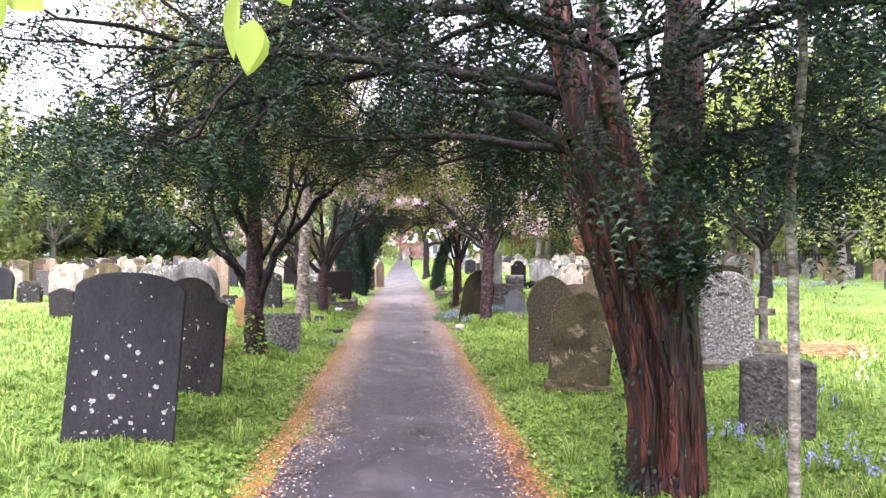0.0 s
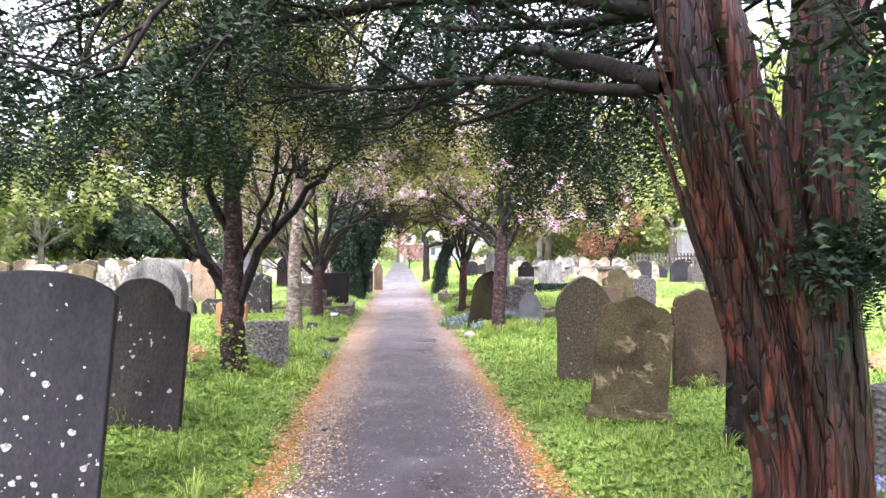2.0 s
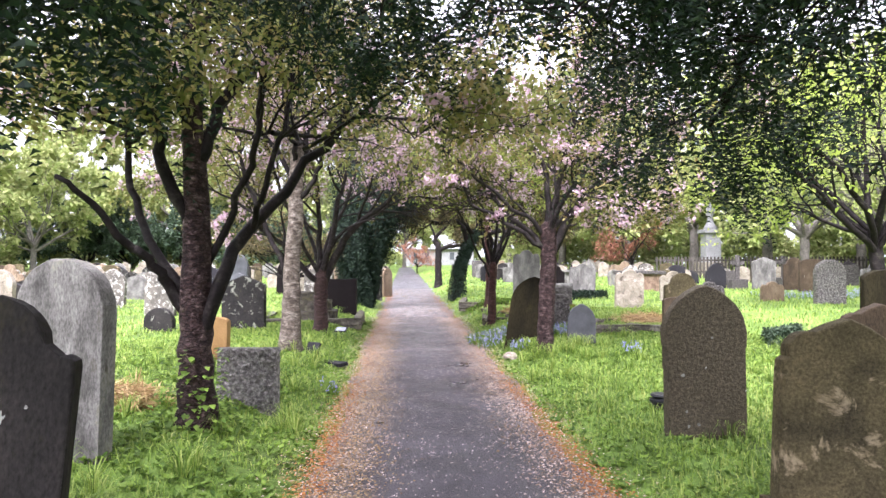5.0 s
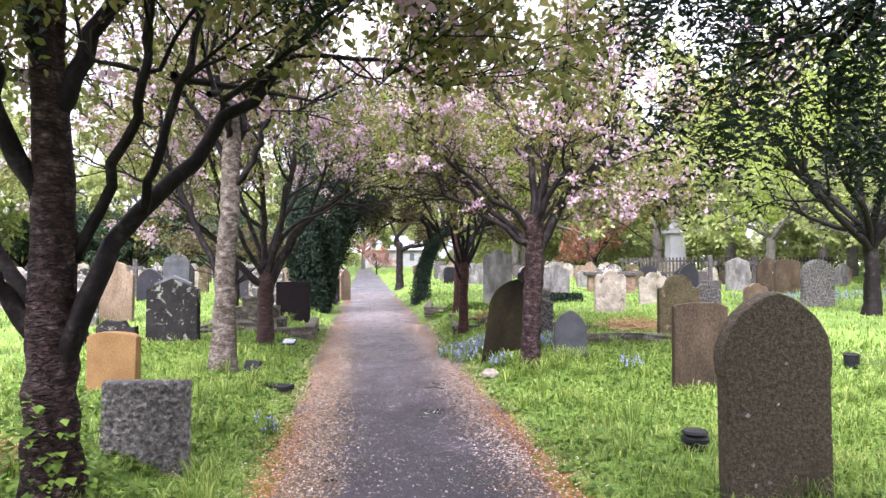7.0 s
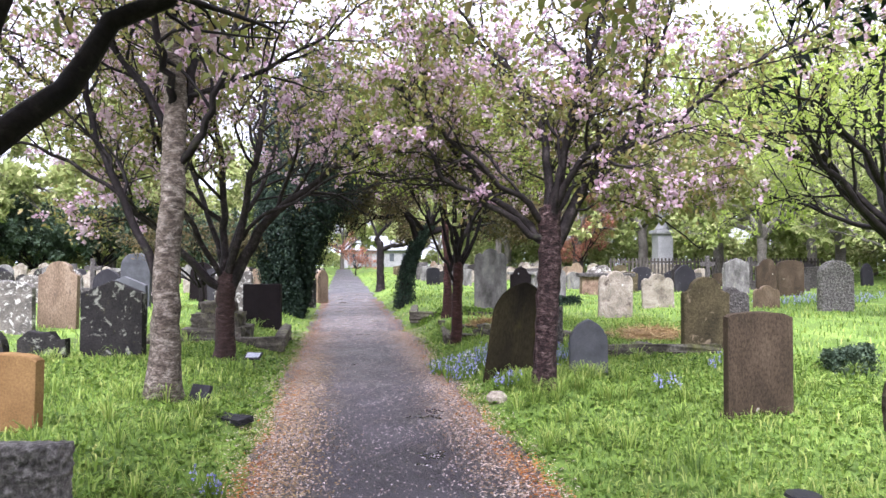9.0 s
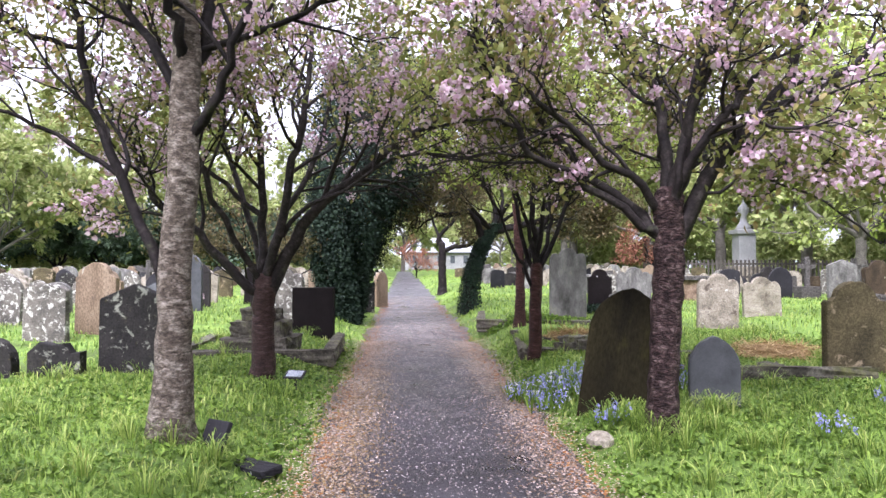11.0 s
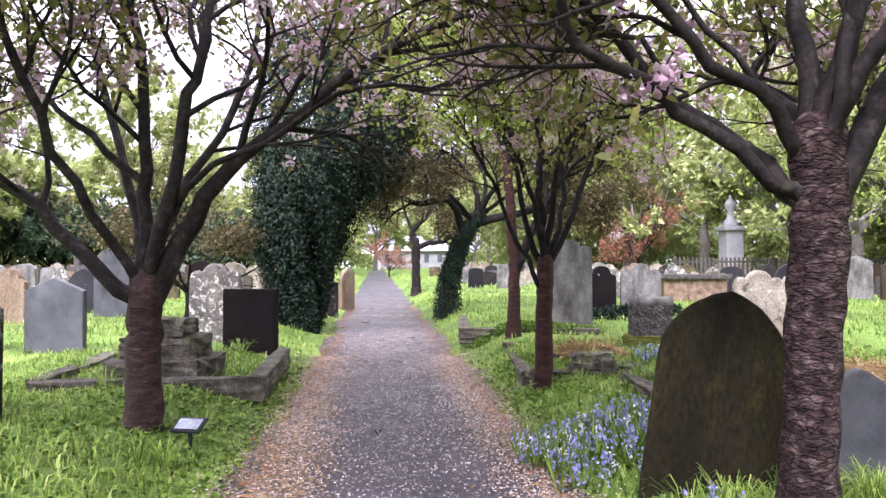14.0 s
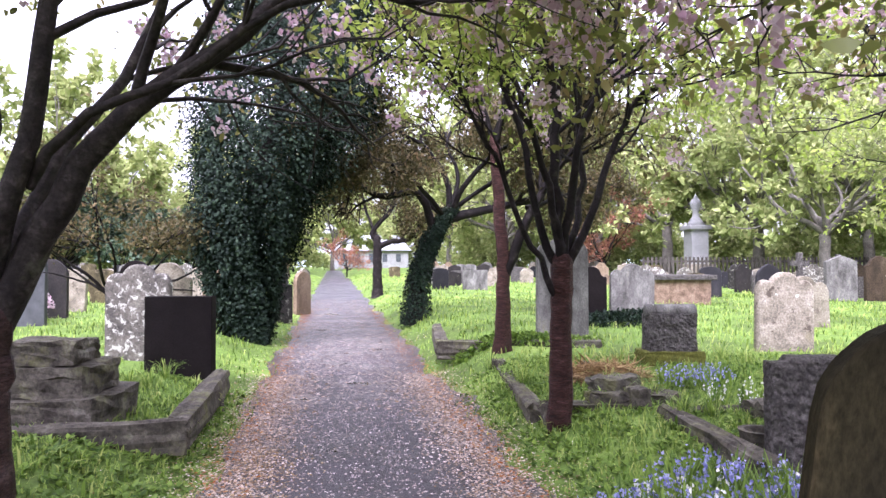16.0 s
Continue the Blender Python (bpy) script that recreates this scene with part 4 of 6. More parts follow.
def bough(rng, wood, pts, r0, r1, beyond, tips, kids, wander, lift, spread, floor, reach=1.0, first=0.3):
    """A limb that follows the given line, grows on past its end, and bears smaller branches."""
    pts = [np.array(p, float) for p in pts]
    d = pts[-1] - pts[-2]
    d /= np.linalg.norm(d)
    for _ in range(2):
        pts.append(pts[-1] + (d + rng.normal(0, 0.12, 3) + np.array([0, 0, 0.1 if lift > 0 else -0.1])) * beyond * 0.5)
    n = 20
    line = curve_through(pts, n)
    line[1:] += rng.normal(0, 0.012, line[1:].shape)
    wood.tube(line, r0 + (r1 * 0.6 - r0) * np.linspace(0, 1, n) ** 0.8, 9, 0.07, rng)
    length = np.linalg.norm(np.diff(line, axis=0), axis=1).sum()
    for i in range(kids[0]):
        at = first + (0.99 - first) * (i + rng.random()) / kids[0]
        k = min(int(at * (n - 1)), n - 2)
        base_d = line[k + 1] - line[k]
        base_d /= np.linalg.norm(base_d)
        side = rng.normal(0, 1, 3)
        side -= base_d * side.dot(base_d)
        side /= np.linalg.norm(side)
        branch(rng, wood, line[k], base_d + side * spread * rng.uniform(0.6, 1.2), min(0.5 + 0.28 * length, 1.4) * reach * rng.uniform(0.6, 1.15), max(r0 + (r1 - r0) * at, 0.01) * 0.5, 1, tips, kids, wander * 1.25, lift if lift > -0.005 else lift * 1.6, spread, floor)


def above_walkers(tips, x, y):
    """The tips that leave the air over the middle of the path free up to 2.5 m."""
    z = gz(x, y)
    return [t for t in tips if t[0][2] + z > 2.5 or abs(t[0][0] + x - path_mid(t[0][1] + y)) > 0.85]


def leaves_mesh(name, P, D, U, length, width, material, fold=0.25, broad=False):
    """Folded, pointed leaves: at P, along D, facing U."""
    n = len(P)
    D = D / (np.linalg.norm(D, axis=1)[:, None] + 1e-9)
    S = np.cross(D, U)
    S /= np.linalg.norm(S, axis=1)[:, None] + 1e-9
    up = np.cross(S, D)
    L, W = np.asarray(length)[:, None], np.asarray(width)[:, None]
    if broad:
        v = np.stack([P, P + D * L * 0.28 + S * W * 0.46 + up * W * fold, P + D * L * 0.68 + S * W * 0.4 + up * W * fold * 0.6 - up * L * 0.05, P + D * L - up * L * 0.14,
                      P + D * L * 0.68 - S * W * 0.4 + up * W * fold * 0.6 - up * L * 0.05, P + D * L * 0.28 - S * W * 0.46 + up * W * fold], 1).reshape(-1, 3)
        k = 6 * np.arange(n)[:, None]
        f = np.concatenate([k + np.array([[0, 1, 5]]), k + np.array([[1, 2, 5]]), k + np.array([[2, 4, 5]]), k + np.array([[2, 3, 4]])], 1).reshape(-1, 3)
        return mesh_of(name, v, f, material)
    v = np.stack([P, P + D * L * 0.45 + S * W * 0.5 + up * W * fold, P + D * L, P + D * L * 0.45 - S * W * 0.5 + up * W * fold], 1).reshape(-1, 3)
    k = 4 * np.arange(n)[:, None]
    f = np.concatenate([k + np.array([[0, 1, 2]]), k + np.array([[0, 2, 3]])], 1).reshape(-1, 3)
    return mesh_of(name, v, f, material)


def crown(rng, name, tips, per, length, material, jitter=0.1, droop=0.3, ratio=0.5):
    T = np.array([t[0] for t in tips])
    G = np.array([t[1] for t in tips])
    P = np.repeat(T, per, 0) + rng.normal(0, jitter, (len(T) * per, 3))
    G = G / (np.linalg.norm(G, axis=1)[:, None] + 1e-9)
    D = np.repeat(G, per, 0) * 0.5 + rng.normal(0, 0.8, P.shape) + np.array([0, 0, -droop])
    U = rng.normal(0, 0.6, P.shape) + np.array([0, 0, 1.0])
    ln = length * rng.uniform(0.6, 1.25, len(P))
    return leaves_mesh(name, P, D, U, ln, ln * ratio, material, 0.2, 0.0655 < length < 0.07)


def puffs(rng, name, centres, per, radius, material, size=0.038):
    """Round blossom clusters made of many petals."""
    C = np.repeat(np.array(centres), per, 0)
    d = rng.normal(0, 1, C.shape)
    d /= np.linalg.norm(d, axis=1)[:, None]
    r = np.repeat(radius * rng.uniform(0.6, 1.3, len(centres)), per)[:, None]
    P = C + d * r * rng.uniform(0.25, 1.0, (len(C), 1))
    D = d + rng.normal(0, 0.6, C.shape)
    ln = size * rng.uniform(0.7, 1.3, len(P))
    return leaves_mesh(name, P, D, rng.normal(0, 1, P.shape), ln, ln * 0.95, material, 0.3, True)


def posy(x, y, label):
    """A bunch of flowers in a small pot."""
    rng = np.random.default_rng(int(abs(x * 31 + y * 17)))
    bunch = thing("grave_flowers", x, y, gz(x, y), label, "flowers")
    part("pot", lathe([(0.07, -0.03), (0.08, 0.16), (0.09, 0.18), (0.06, 0.18), (0.001, 0.15)], 14), M_metal, bunch)
    heads = np.array([0, 0, 0.36]) + rng.normal(0, 1, (16, 3)) * np.array([0.18, 0.12, 0.11])
    tagged(child("bloom", puffs(rng, "bloom", heads, 20, 0.07, L_pink, 0.045), bunch), kind="stuff")
    root = np.tile(np.array([[0, 0, 0.12]]), (16, 1))
    ln = np.linalg.norm(heads - root, axis=1)
    tagged(child("stem", leaves_mesh("stem", root, heads - root, rng.normal(0, 1, root.shape), ln, ln * 0 + 0.008, L_weed), bunch), kind="stuff")


# straw stalks lie all over the heaps
srng = np.random.default_rng(19)
for heap, bs in mounds:
    a, d = srng.uniform(0, 2 * math.pi, 1100), np.sqrt(srng.random(1100))
    P = np.stack([1.15 * bs * d * np.cos(a), 0.7 * bs * d * np.sin(a), 0.17 * np.sqrt(np.clip(1 - d * d, 0, 1)) + srng.uniform(0, 0.02, 1100)], 1)
    D = srng.normal(0, 1, P.shape) * np.array([1, 1, 0.35])
    ln = srng.uniform(0.06, 0.2, 1100)
    tagged(child("straw", leaves_mesh("straw", P, D, srng.normal(0, 0.4, P.shape) + np.array([0, 0, 1.0]), ln, ln * 0.05 + 0.004, L_straw), heap), kind="stuff")


posy(-7.0, 24.0, "bunch of pink flowers in a dark pot before a headstone")


def local(x, y):
    return x, y, gz(x, y) - 0.03


def flared_trunk(rng, wood, pts, r0, r1, sides=16, lumps=0.06, flare=0.5):
    pts = np.array(pts, float)
    t = np.linspace(0, 1, 22)
    seg = np.linspace(0, 1, len(pts))
    line = np.stack([np.interp(t, seg, pts[:, i]) for i in range(3)], 1)
    line[1:-1] = (line[:-2] + 2 * line[1:-1] + line[2:]) / 4
    line[1:-1] += rng.normal(0, r0 * 0.05, line[1:-1].shape)
    rad = r0 + (r1 - r0) * t + r0 * flare * np.exp(-t * 16)
    wood.tube(line, rad, sides, lumps, rng)
    return line


def grown_tree(name, x, y, label, trunk_pts, r0, r1, limbs, bark, limb_bark, seed, kids=(9, 8), leaf=None, blossom=None, group="", lift=0.03, spread=0.8, wander=0.16, floor=1.9, lumps=0.06, flare=0.5, slim=0.72, boughs=(), reach=1.0):
    """boughs: rows of a line (x and y from the foot, z above sea level), radius at start and end, growth beyond. limbs: rows of start height along the trunk (0 to 1), direction, length, radius. leaf: (material, per tip, length, share). blossom: (material, share, petals, radius)."""
    rng = np.random.default_rng(seed)
    tree = thing(name, *local(x, y), label, "tree", group)
    w = Wood()
    line = flared_trunk(rng, w, trunk_pts, r0, r1, lumps=lumps, flare=flare)
    child("trunk", w.mesh("trunk", bark), tree)
    tips = []
    ground_floor = floor - (gz(x, y) - 0.03)
    for at, d, length, r in limbs:
        w = Wood()
        k = at * (len(line) - 1)
        p = line[int(k)] + (line[min(int(k) + 1, len(line) - 1)] - line[int(k)]) * (k - int(k))
        branch(rng, w, p, d, length, r * slim, 0, tips, kids, wander, lift, spread, ground_floor)
        child("limb", w.mesh("limb", limb_bark), tree)
    foot = np.array([0, 0, gz(x, y) - 0.03])
    for pts, ra, rb, beyond in boughs:
        w = Wood()
        pts = [np.array(p) - foot for p in pts]
        near = line[np.argmin(np.linalg.norm(line - pts[0], axis=1))]
        if np.linalg.norm(near - pts[0]) < 0.24:
            pts[0] = near + 0.25 * (pts[0] - near)
        bough(rng, w, pts, ra, rb, beyond, tips, kids, wander, lift, spread, ground_floor, reach)
        child("limb", w.mesh("limb", limb_bark), tree)
    tips = above_walkers(tips, x, y)
    order = rng.permutation(len(tips))
    if leaf:
        material, per, length, share = leaf
        pick = [tips[i] for i in order[: int(len(tips) * share)]]
        child("leaves", crown(rng, "leaves", pick, per, length, material), tree)
    if blossom:
        material, share, per, radius = blossom
        pick = [tips[i][0] + np.array([0, 0, -0.03]) for i in order[::-1][: int(len(tips) * share)]]
        child("blossom", puffs(rng, "blossom", pick, per, radius, material), tree, "clusters of double pink blossom")
    return tree, tips


# the yew: fluted red trunk, dark drooping sprays
def shoots_mesh(rng, name, P, D, length, material, needles=14):
    """Flat feathery shoots: a row of needles along each side of a thin axis."""
    n = len(P)
    D = D / np.linalg.norm(D, axis=1)[:, None]
    U = rng.normal(0, 0.35, P.shape) + np.array([0, 0, 1.0])
    S = np.cross(D, U)
    S /= np.linalg.norm(S, axis=1)[:, None] + 1e-9
    N = np.cross(S, D)
    L = length[:, None]
    verts = []
    for i in range(needles):
        t = (i // 2 + 0.5) / (needles / 2)
        s = 1 if i % 2 else -1
        root = P + D * L * t - N * L * 0.12 * t * t
        nl = L * 0.26 * (1.05 - 0.6 * t)
        tip = root + S * s * nl + D * nl * 0.55 - N * nl * 0.1
        verts.append(np.stack([root - D * L * 0.055, root + D * L * 0.075, tip], 1))
    V = np.stack(verts, 1).reshape(-1, 3)
    return mesh_of(name, V, np.arange(len(V)).reshape(-1, 3), material)


def fronds_mesh(rng, name, TP, TD, per, material, shoots=7):
    """Drooping, feathered sprays: shoots set to both sides of a hanging axis."""
    P0, G = np.repeat(TP, per, 0), np.repeat(TD, per, 0)
    n = len(P0)
    A = G * 0.55 + rng.normal(0, 0.45, P0.shape) + np.array([0, 0, -0.6])
    A /= np.linalg.norm(A, axis=1)[:, None]
    S = np.cross(A, rng.normal(0, 0.5, P0.shape) + np.array([0, 0, 1.0]))
    S /= np.linalg.norm(S, axis=1)[:, None] + 1e-9
    L = rng.uniform(0.2, 0.5, n)[:, None]
    places, ways, lengths = [], [], []
    for k in range(shoots):
        t = (k + 0.6) / shoots
        side = (1 if k % 2 else -1) * (0.75 - 0.45 * t)
        places.append(P0 + A * L * t + np.array([0, 0, -0.22]) * L * t * t)
        ways.append(A * 0.8 + S * side + rng.normal(0, 0.12, P0.shape) + np.array([0, 0, -0.15 * t]))
        lengths.append((0.15 - 0.055 * t) * rng.uniform(0.75, 1.25, n))
    return shoots_mesh(rng, name, np.concatenate(places), np.concatenate(ways), np.concatenate(lengths), material, 6)


yx, yy = 1.38, 4.1
yrng = np.random.default_rng(5)
yew = thing("yew_tree", *local(yx, yy), "old yew with fluted, flaking red-brown trunk and dark drooping needles", "tree")
w = Wood()
# several stems fused into one fluted trunk, which forks at shoulder height
yew_stems = [
    ([(-0.06, -0.02, -0.1), (-0.07, 0, 0.35), (-0.1, 0, 0.8), (-0.25, 0, 1.3), (-0.38, 0.02, 1.85), (-0.46, 0.05, 2.35), (-0.62, 0.1, 2.9), (-0.75, 0.15, 3.7)], 0.15, 0.09),
    ([(0.13, 0, -0.1), (0.13, 0, 0.35), (0.1, 0, 0.8), (0.11, 0, 1.3), (0.15, 0, 1.7), (0.16, 0.02, 2.4), (0.15, 0.05, 3.4), (0.1, 0.05, 4.6)], 0.15, 0.1),
    ([(0.02, 0.05, -0.1), (0.02, 0.04, 0.5), (0.0, 0.03, 0.95), (-0.1, 0.02, 1.5), (-0.2, 0.04, 2.0), (-0.32, 0.08, 2.6), (-0.4, 0.2, 3.4)], 0.19, 0.07),
    ([(0.05, -0.13, -0.1), (0.05, -0.12, 0.4), (0.0, -0.1, 0.9), (-0.14, -0.08, 1.5), (-0.26, -0.06, 2.0), (-0.33, 0.0, 2.6)], 0.11, 0.05),
    ([(0.14, -0.1, -0.1), (0.13, -0.09, 0.5), (0.07, -0.09, 1.0), (0.06, -0.07, 1.6), (0.1, -0.03, 2.3)], 0.1, 0.05),
    ([(0.1, 0.13, -0.1), (0.08, 0.12, 0.6), (0.04, 0.13, 1.2), (0.06, 0.14, 1.9), (0.15, 0.16, 3.2)], 0.14, 0.06),
]
for pts, ra, rb in yew_stems:
    flared_trunk(yrng, w, pts, ra, rb, 20, 0.08, 0.2)
for k in range(34):
    a = yrng.uniform(math.pi, 2 * math.pi) if k % 4 else yrng.uniform(0, math.pi)
    rr = yrng.uniform(0.19, 0.25)
    z0 = yrng.uniform(-0.05, 1.5)
    lean = lambda z: -0.33 * max(z - 0.75, 0) * (0.2 + 0.8 * (math.cos(a) < 0.2))
    flared_trunk(yrng, w, [(0.04 + rr * math.cos(a) + lean(z0), rr * math.sin(a) * 0.8, z0), (0.03 + rr * 0.98 * math.cos(a + 0.1) + lean(z0 + 0.5), rr * 0.8 * math.sin(a + 0.1), z0 + 0.5), (0.02 + rr * 0.95 * math.cos(a + 0.06) + lean(z0 + 1.0), rr * 0.74 * math.sin(a + 0.06), z0 + 1.0)], yrng.uniform(0.018, 0.034), 0.012, 7, 0.12, 0.0)
child("trunk", w.mesh("trunk", M_yew_bark), yew)
ytips = []
yew_foot = np.array([yx, yy, gz(yx, yy) - 0.03])
# long boughs over the path and the stones: the line, radius, lowest hanging height
forward_boughs = [
    ([(0.8, 4.1, 2.2), (0.47, 5.13, 2.64), (0.28, 6.1, 2.95), (0.1, 7.0, 2.95)], 0.05, 2.6, 0.75),
    ([(1.2, 4.2, 2.9), (1.2, 5.4, 3.25), (1.15, 6.5, 3.1), (1.1, 7.2, 2.5)], 0.045, 1.95, 0.5),
    ([(1.0, 4.2, 3.0), (0.3, 5.3, 3.4), (-0.4, 6.2, 3.3), (-0.7, 6.7, 3.0)], 0.035, 2.6, 0.75),
    ([(1.3, 4.2, 3.2), (1.0, 5.0, 3.7), (0.6, 5.8, 3.8), (0.4, 6.6, 3.5)], 0.035, 2.8, 0.8),
    ([(0.9, 4.2, 3.3), (0.2, 4.8, 3.7), (-0.6, 5.4, 3.8), (-1.2, 6.0, 3.5)], 0.035, 2.9, 0.8),
]
side_boughs = [
    ([(0.9, 4.2, 2.6), (0.1, 4.9, 2.9), (-0.9, 5.2, 2.9), (-1.8, 5.3, 2.7), (-2.4, 5.4, 2.5)], 0.045, 2.05, 0.75),
    ([(0.8, 4.0, 2.9), (-0.2, 4.4, 3.2), (-1.2, 4.6, 3.1), (-2.0, 4.8, 2.8)], 0.04, 2.2, 0.75),
]
near_sprays = [
    ([(1.3, 4.0, 2.5), (1.12, 3.5, 2.45), (1.0, 3.1, 2.15)], 0.018, 1.8, 0.4),
    ([(1.5, 4.0, 2.4), (1.5, 3.5, 2.4), (1.4, 3.1, 2.1)], 0.018, 1.85, 0.4),
    ([(1.55, 4.05, 2.1), (1.85, 3.7, 2.25), (2.0, 3.3, 2.1)], 0.016, 1.85, 0.4),
]
for rows, kids in ((forward_boughs, (7, 6)), (side_boughs, (8, 6)), (near_sprays, (4, 3))):
    for pts, r, low, reach in rows:
        w = Wood()
        bough(yrng, w, [np.array(p) - yew_foot for p in pts], r, r * 0.4, 0.4, ytips, kids, 0.13, -0.016, 0.85, low - yew_foot[2], reach)
        child("limb", w.mesh("limb", M_limb), yew)
left_limbs = [((-0.4, 0.08, 2.15), (-1.0, 0.2, 0.26), 2.4, 0.035),
    ((-0.3, 0.0, 2.7), (-0.7, -0.5, 0.12), 2.0, 0.025),
    ((-0.45, 0.1, 2.5), (-1.0, 0.15, 0.2), 3.4, 0.045),
    ((-0.4, 0.2, 2.6), (-0.9, 0.7, 0.22), 3.2, 0.035),
    ((-0.2, 0.15, 2.7), (-0.5, 1.0, 0.2), 2.9, 0.025),
    ((-0.45, 0.1, 2.9), (-1.0, 0.4, 0.35), 3.6, 0.04)]
left_high_limbs = [((-0.4, 0.1, 3.2), (-0.8, 0.2, 0.6), 3.4, 0.045),
    ((0.1, 0.1, 3.5), (-0.5, 0.9, 0.4), 2.6, 0.03)]
right_limbs = [((0.1, -0.1, 2.7), (0.5, -0.9, 0.2), 1.8, 0.022),
    ((0.12, 0.05, 2.2), (1.0, 0.45, 0.35), 2.8, 0.04),
    ((0.12, 0.0, 1.75), (1.0, 0.1, 0.34), 2.6, 0.025),
    ((0.15, 0.1, 1.8), (0.9, 0.6, 0.4), 1.7, 0.022),
    ((0.15, 0.0, 2.8), (0.9, -0.3, 0.5), 2.4, 0.045),
    ((0.1, 0.15, 3.0), (0.0, 1.0, 0.12), 2.3, 0.025),
    ((0.1, 0.0, 3.4), (0.6, -0.5, 0.3), 2.6, 0.03),
    ((0.2, 0.1, 3.2), (0.9, 0.3, 0.2), 1.6, 0.022)]
middle_limbs = [((0.0, -0.1, 2.8), (-0.2, -1.0, 0.12), 1.7, 0.022),
    ((0.1, 0.0, 3.3), (-0.3, 0.3, 1.0), 2.6, 0.06),
    ((0.15, 0.1, 2.8), (0.12, 1.0, 0.14), 2.2, 0.022),
    ((0.0, 0.15, 3.0), (-0.2, 1.0, 0.12), 2.2, 0.025),
    ((0.0, 0.1, 2.7), (-0.4, 1.0, 0.16), 2.4, 0.022),
    ((0.0, 0.0, 3.2), (-0.2, -0.8, 0.3), 2.2, 0.03),
    ((-0.3, 0.0, 3.3), (-0.3, -0.4, 0.1), 1.6, 0.03),
    ((0.1, 0.2, 3.1), (-0.1, 1.0, 0.02), 1.9, 0.022)]
crown_tips = []
for p, d, length, r in left_limbs + left_high_limbs + right_limbs + middle_limbs:
    w = Wood()
    branch(yrng, w, p, d, length, r, 0, crown_tips, (9, 6), 0.11, -0.014, 0.85, 2.1)
    child("limb", w.mesh("limb", M_limb), yew)
ytips += [t for t in crown_tips if t[0][1] < (1.9 - 0.3 * t[0][0] if t[0][0] < 0.3 else 0.9)]
ytips = above_walkers(ytips, yx, yy)
TP = np.array([t[0] for t in ytips])
TD = np.array([t[1] for t in ytips])
TD /= np.linalg.norm(TD, axis=1)[:, None]
child("needles", fronds_mesh(yrng, "needles", TP, TD, 2, L_yew), yew, "dark green flat drooping needle sprays")
# a tuft of fresh growth on the trunk
P = np.array([0.02, -0.3, 1.45]) + yrng.normal(0, 1, (260, 3)) * np.array([0.1, 0.07, 0.09])
child("tuft", shoots_mesh(yrng, "tuft", P, yrng.normal(0, 0.8, P.shape) + np.array([0.1, -0.5, -0.3]), yrng.uniform(0.08, 0.16, len(P)), L_yew, 12), yew, "tuft of yew sprays on the trunk")
# ivy on its foot
a = yrng.uniform(0, 2 * math.pi, 900)
zz = yrng.uniform(0, 1, 900) ** 2.5 * 0.9
P = np.stack([0.26 * np.cos(a) - 0.1 * zz, 0.26 * np.sin(a), zz + 0.04], 1)
keep = (np.sin(2 * a + 0.6) + 0.4 * np.sin(9 * zz) > 0.5)
P, a = P[keep], a[keep]
child("ivy", leaves_mesh("ivy", P, np.stack([np.cos(a) * 0.5, np.sin(a) * 0.5, yrng.normal(-0.4, 0.4, len(a))], 1), np.stack([np.cos(a), np.sin(a), a * 0 + 0.4], 1), yrng.uniform(0.025, 0.05, len(a)), yrng.uniform(0.02, 0.045, len(a)), L_ivy), yew, "ivy climbing the foot of the trunk")

CHERRY = "cherry trees along the path"
# cherry with dark trunk and low side limbs
dark_cherry_limbs_a = [
    ([(-0.13, 0, 1.05), (-0.18, -0.1, 1.3), (-0.27, -0.2, 1.48), (-0.38, -0.3, 1.58)], 0.05, 0.03, 0.5),
    ([(-0.14, 0, 1.14), (-0.32, 0.1, 1.5), (-0.51, 0.2, 1.82), (-0.62, 0.3, 2.17), (-0.63, 0.3, 2.68)], 0.04, 0.025, 0.8),
    ([(-0.12, 0, 1.67), (-0.18, -0.1, 2.09), (-0.24, -0.1, 2.46), (-0.32, -0.1, 2.77)], 0.05, 0.03, 1.2),
    ([(0.15, 0, 0.86), (0.19, 0.05, 1.26), (0.26, 0.15, 1.55), (0.53, 0.32, 1.9), (0.67, 0.42, 2.16), (0.94, 0.48, 2.42), (1.1, 0.55, 2.85), (1.35, 0.6, 3.0)], 0.06, 0.026, 0.7),
]
dark_cherry_limbs_b = [
    ([(0.87, 0.47, 2.37), (1.09, 0.4, 2.57), (1.55, 0.3, 2.55), (1.89, 0.2, 2.39)], 0.02, 0.008, 0.2),
    ([(0.21, 0.1, 1.42), (0.31, 0, 1.89), (0.47, -0.1, 2.25), (0.51, -0.1, 2.56)], 0.032, 0.02, 1.0),
    ([(0.37, 0.2, 1.69), (0.46, 0.1, 1.97), (0.62, 0.1, 2.36), (0.66, 0.2, 2.79)], 0.028, 0.016, 0.8),
    ([(0.05, 0, 2.14), (0.14, 0.1, 2.55), (0.29, 0.2, 2.85), (0.46, 0.3, 3.17)], 0.05, 0.03, 1.4),
    ([(-0.05, 0, 2.27), (-0.05, -0.1, 2.58), (-0.14, -0.1, 2.89)], 0.05, 0.035, 1.2),
]
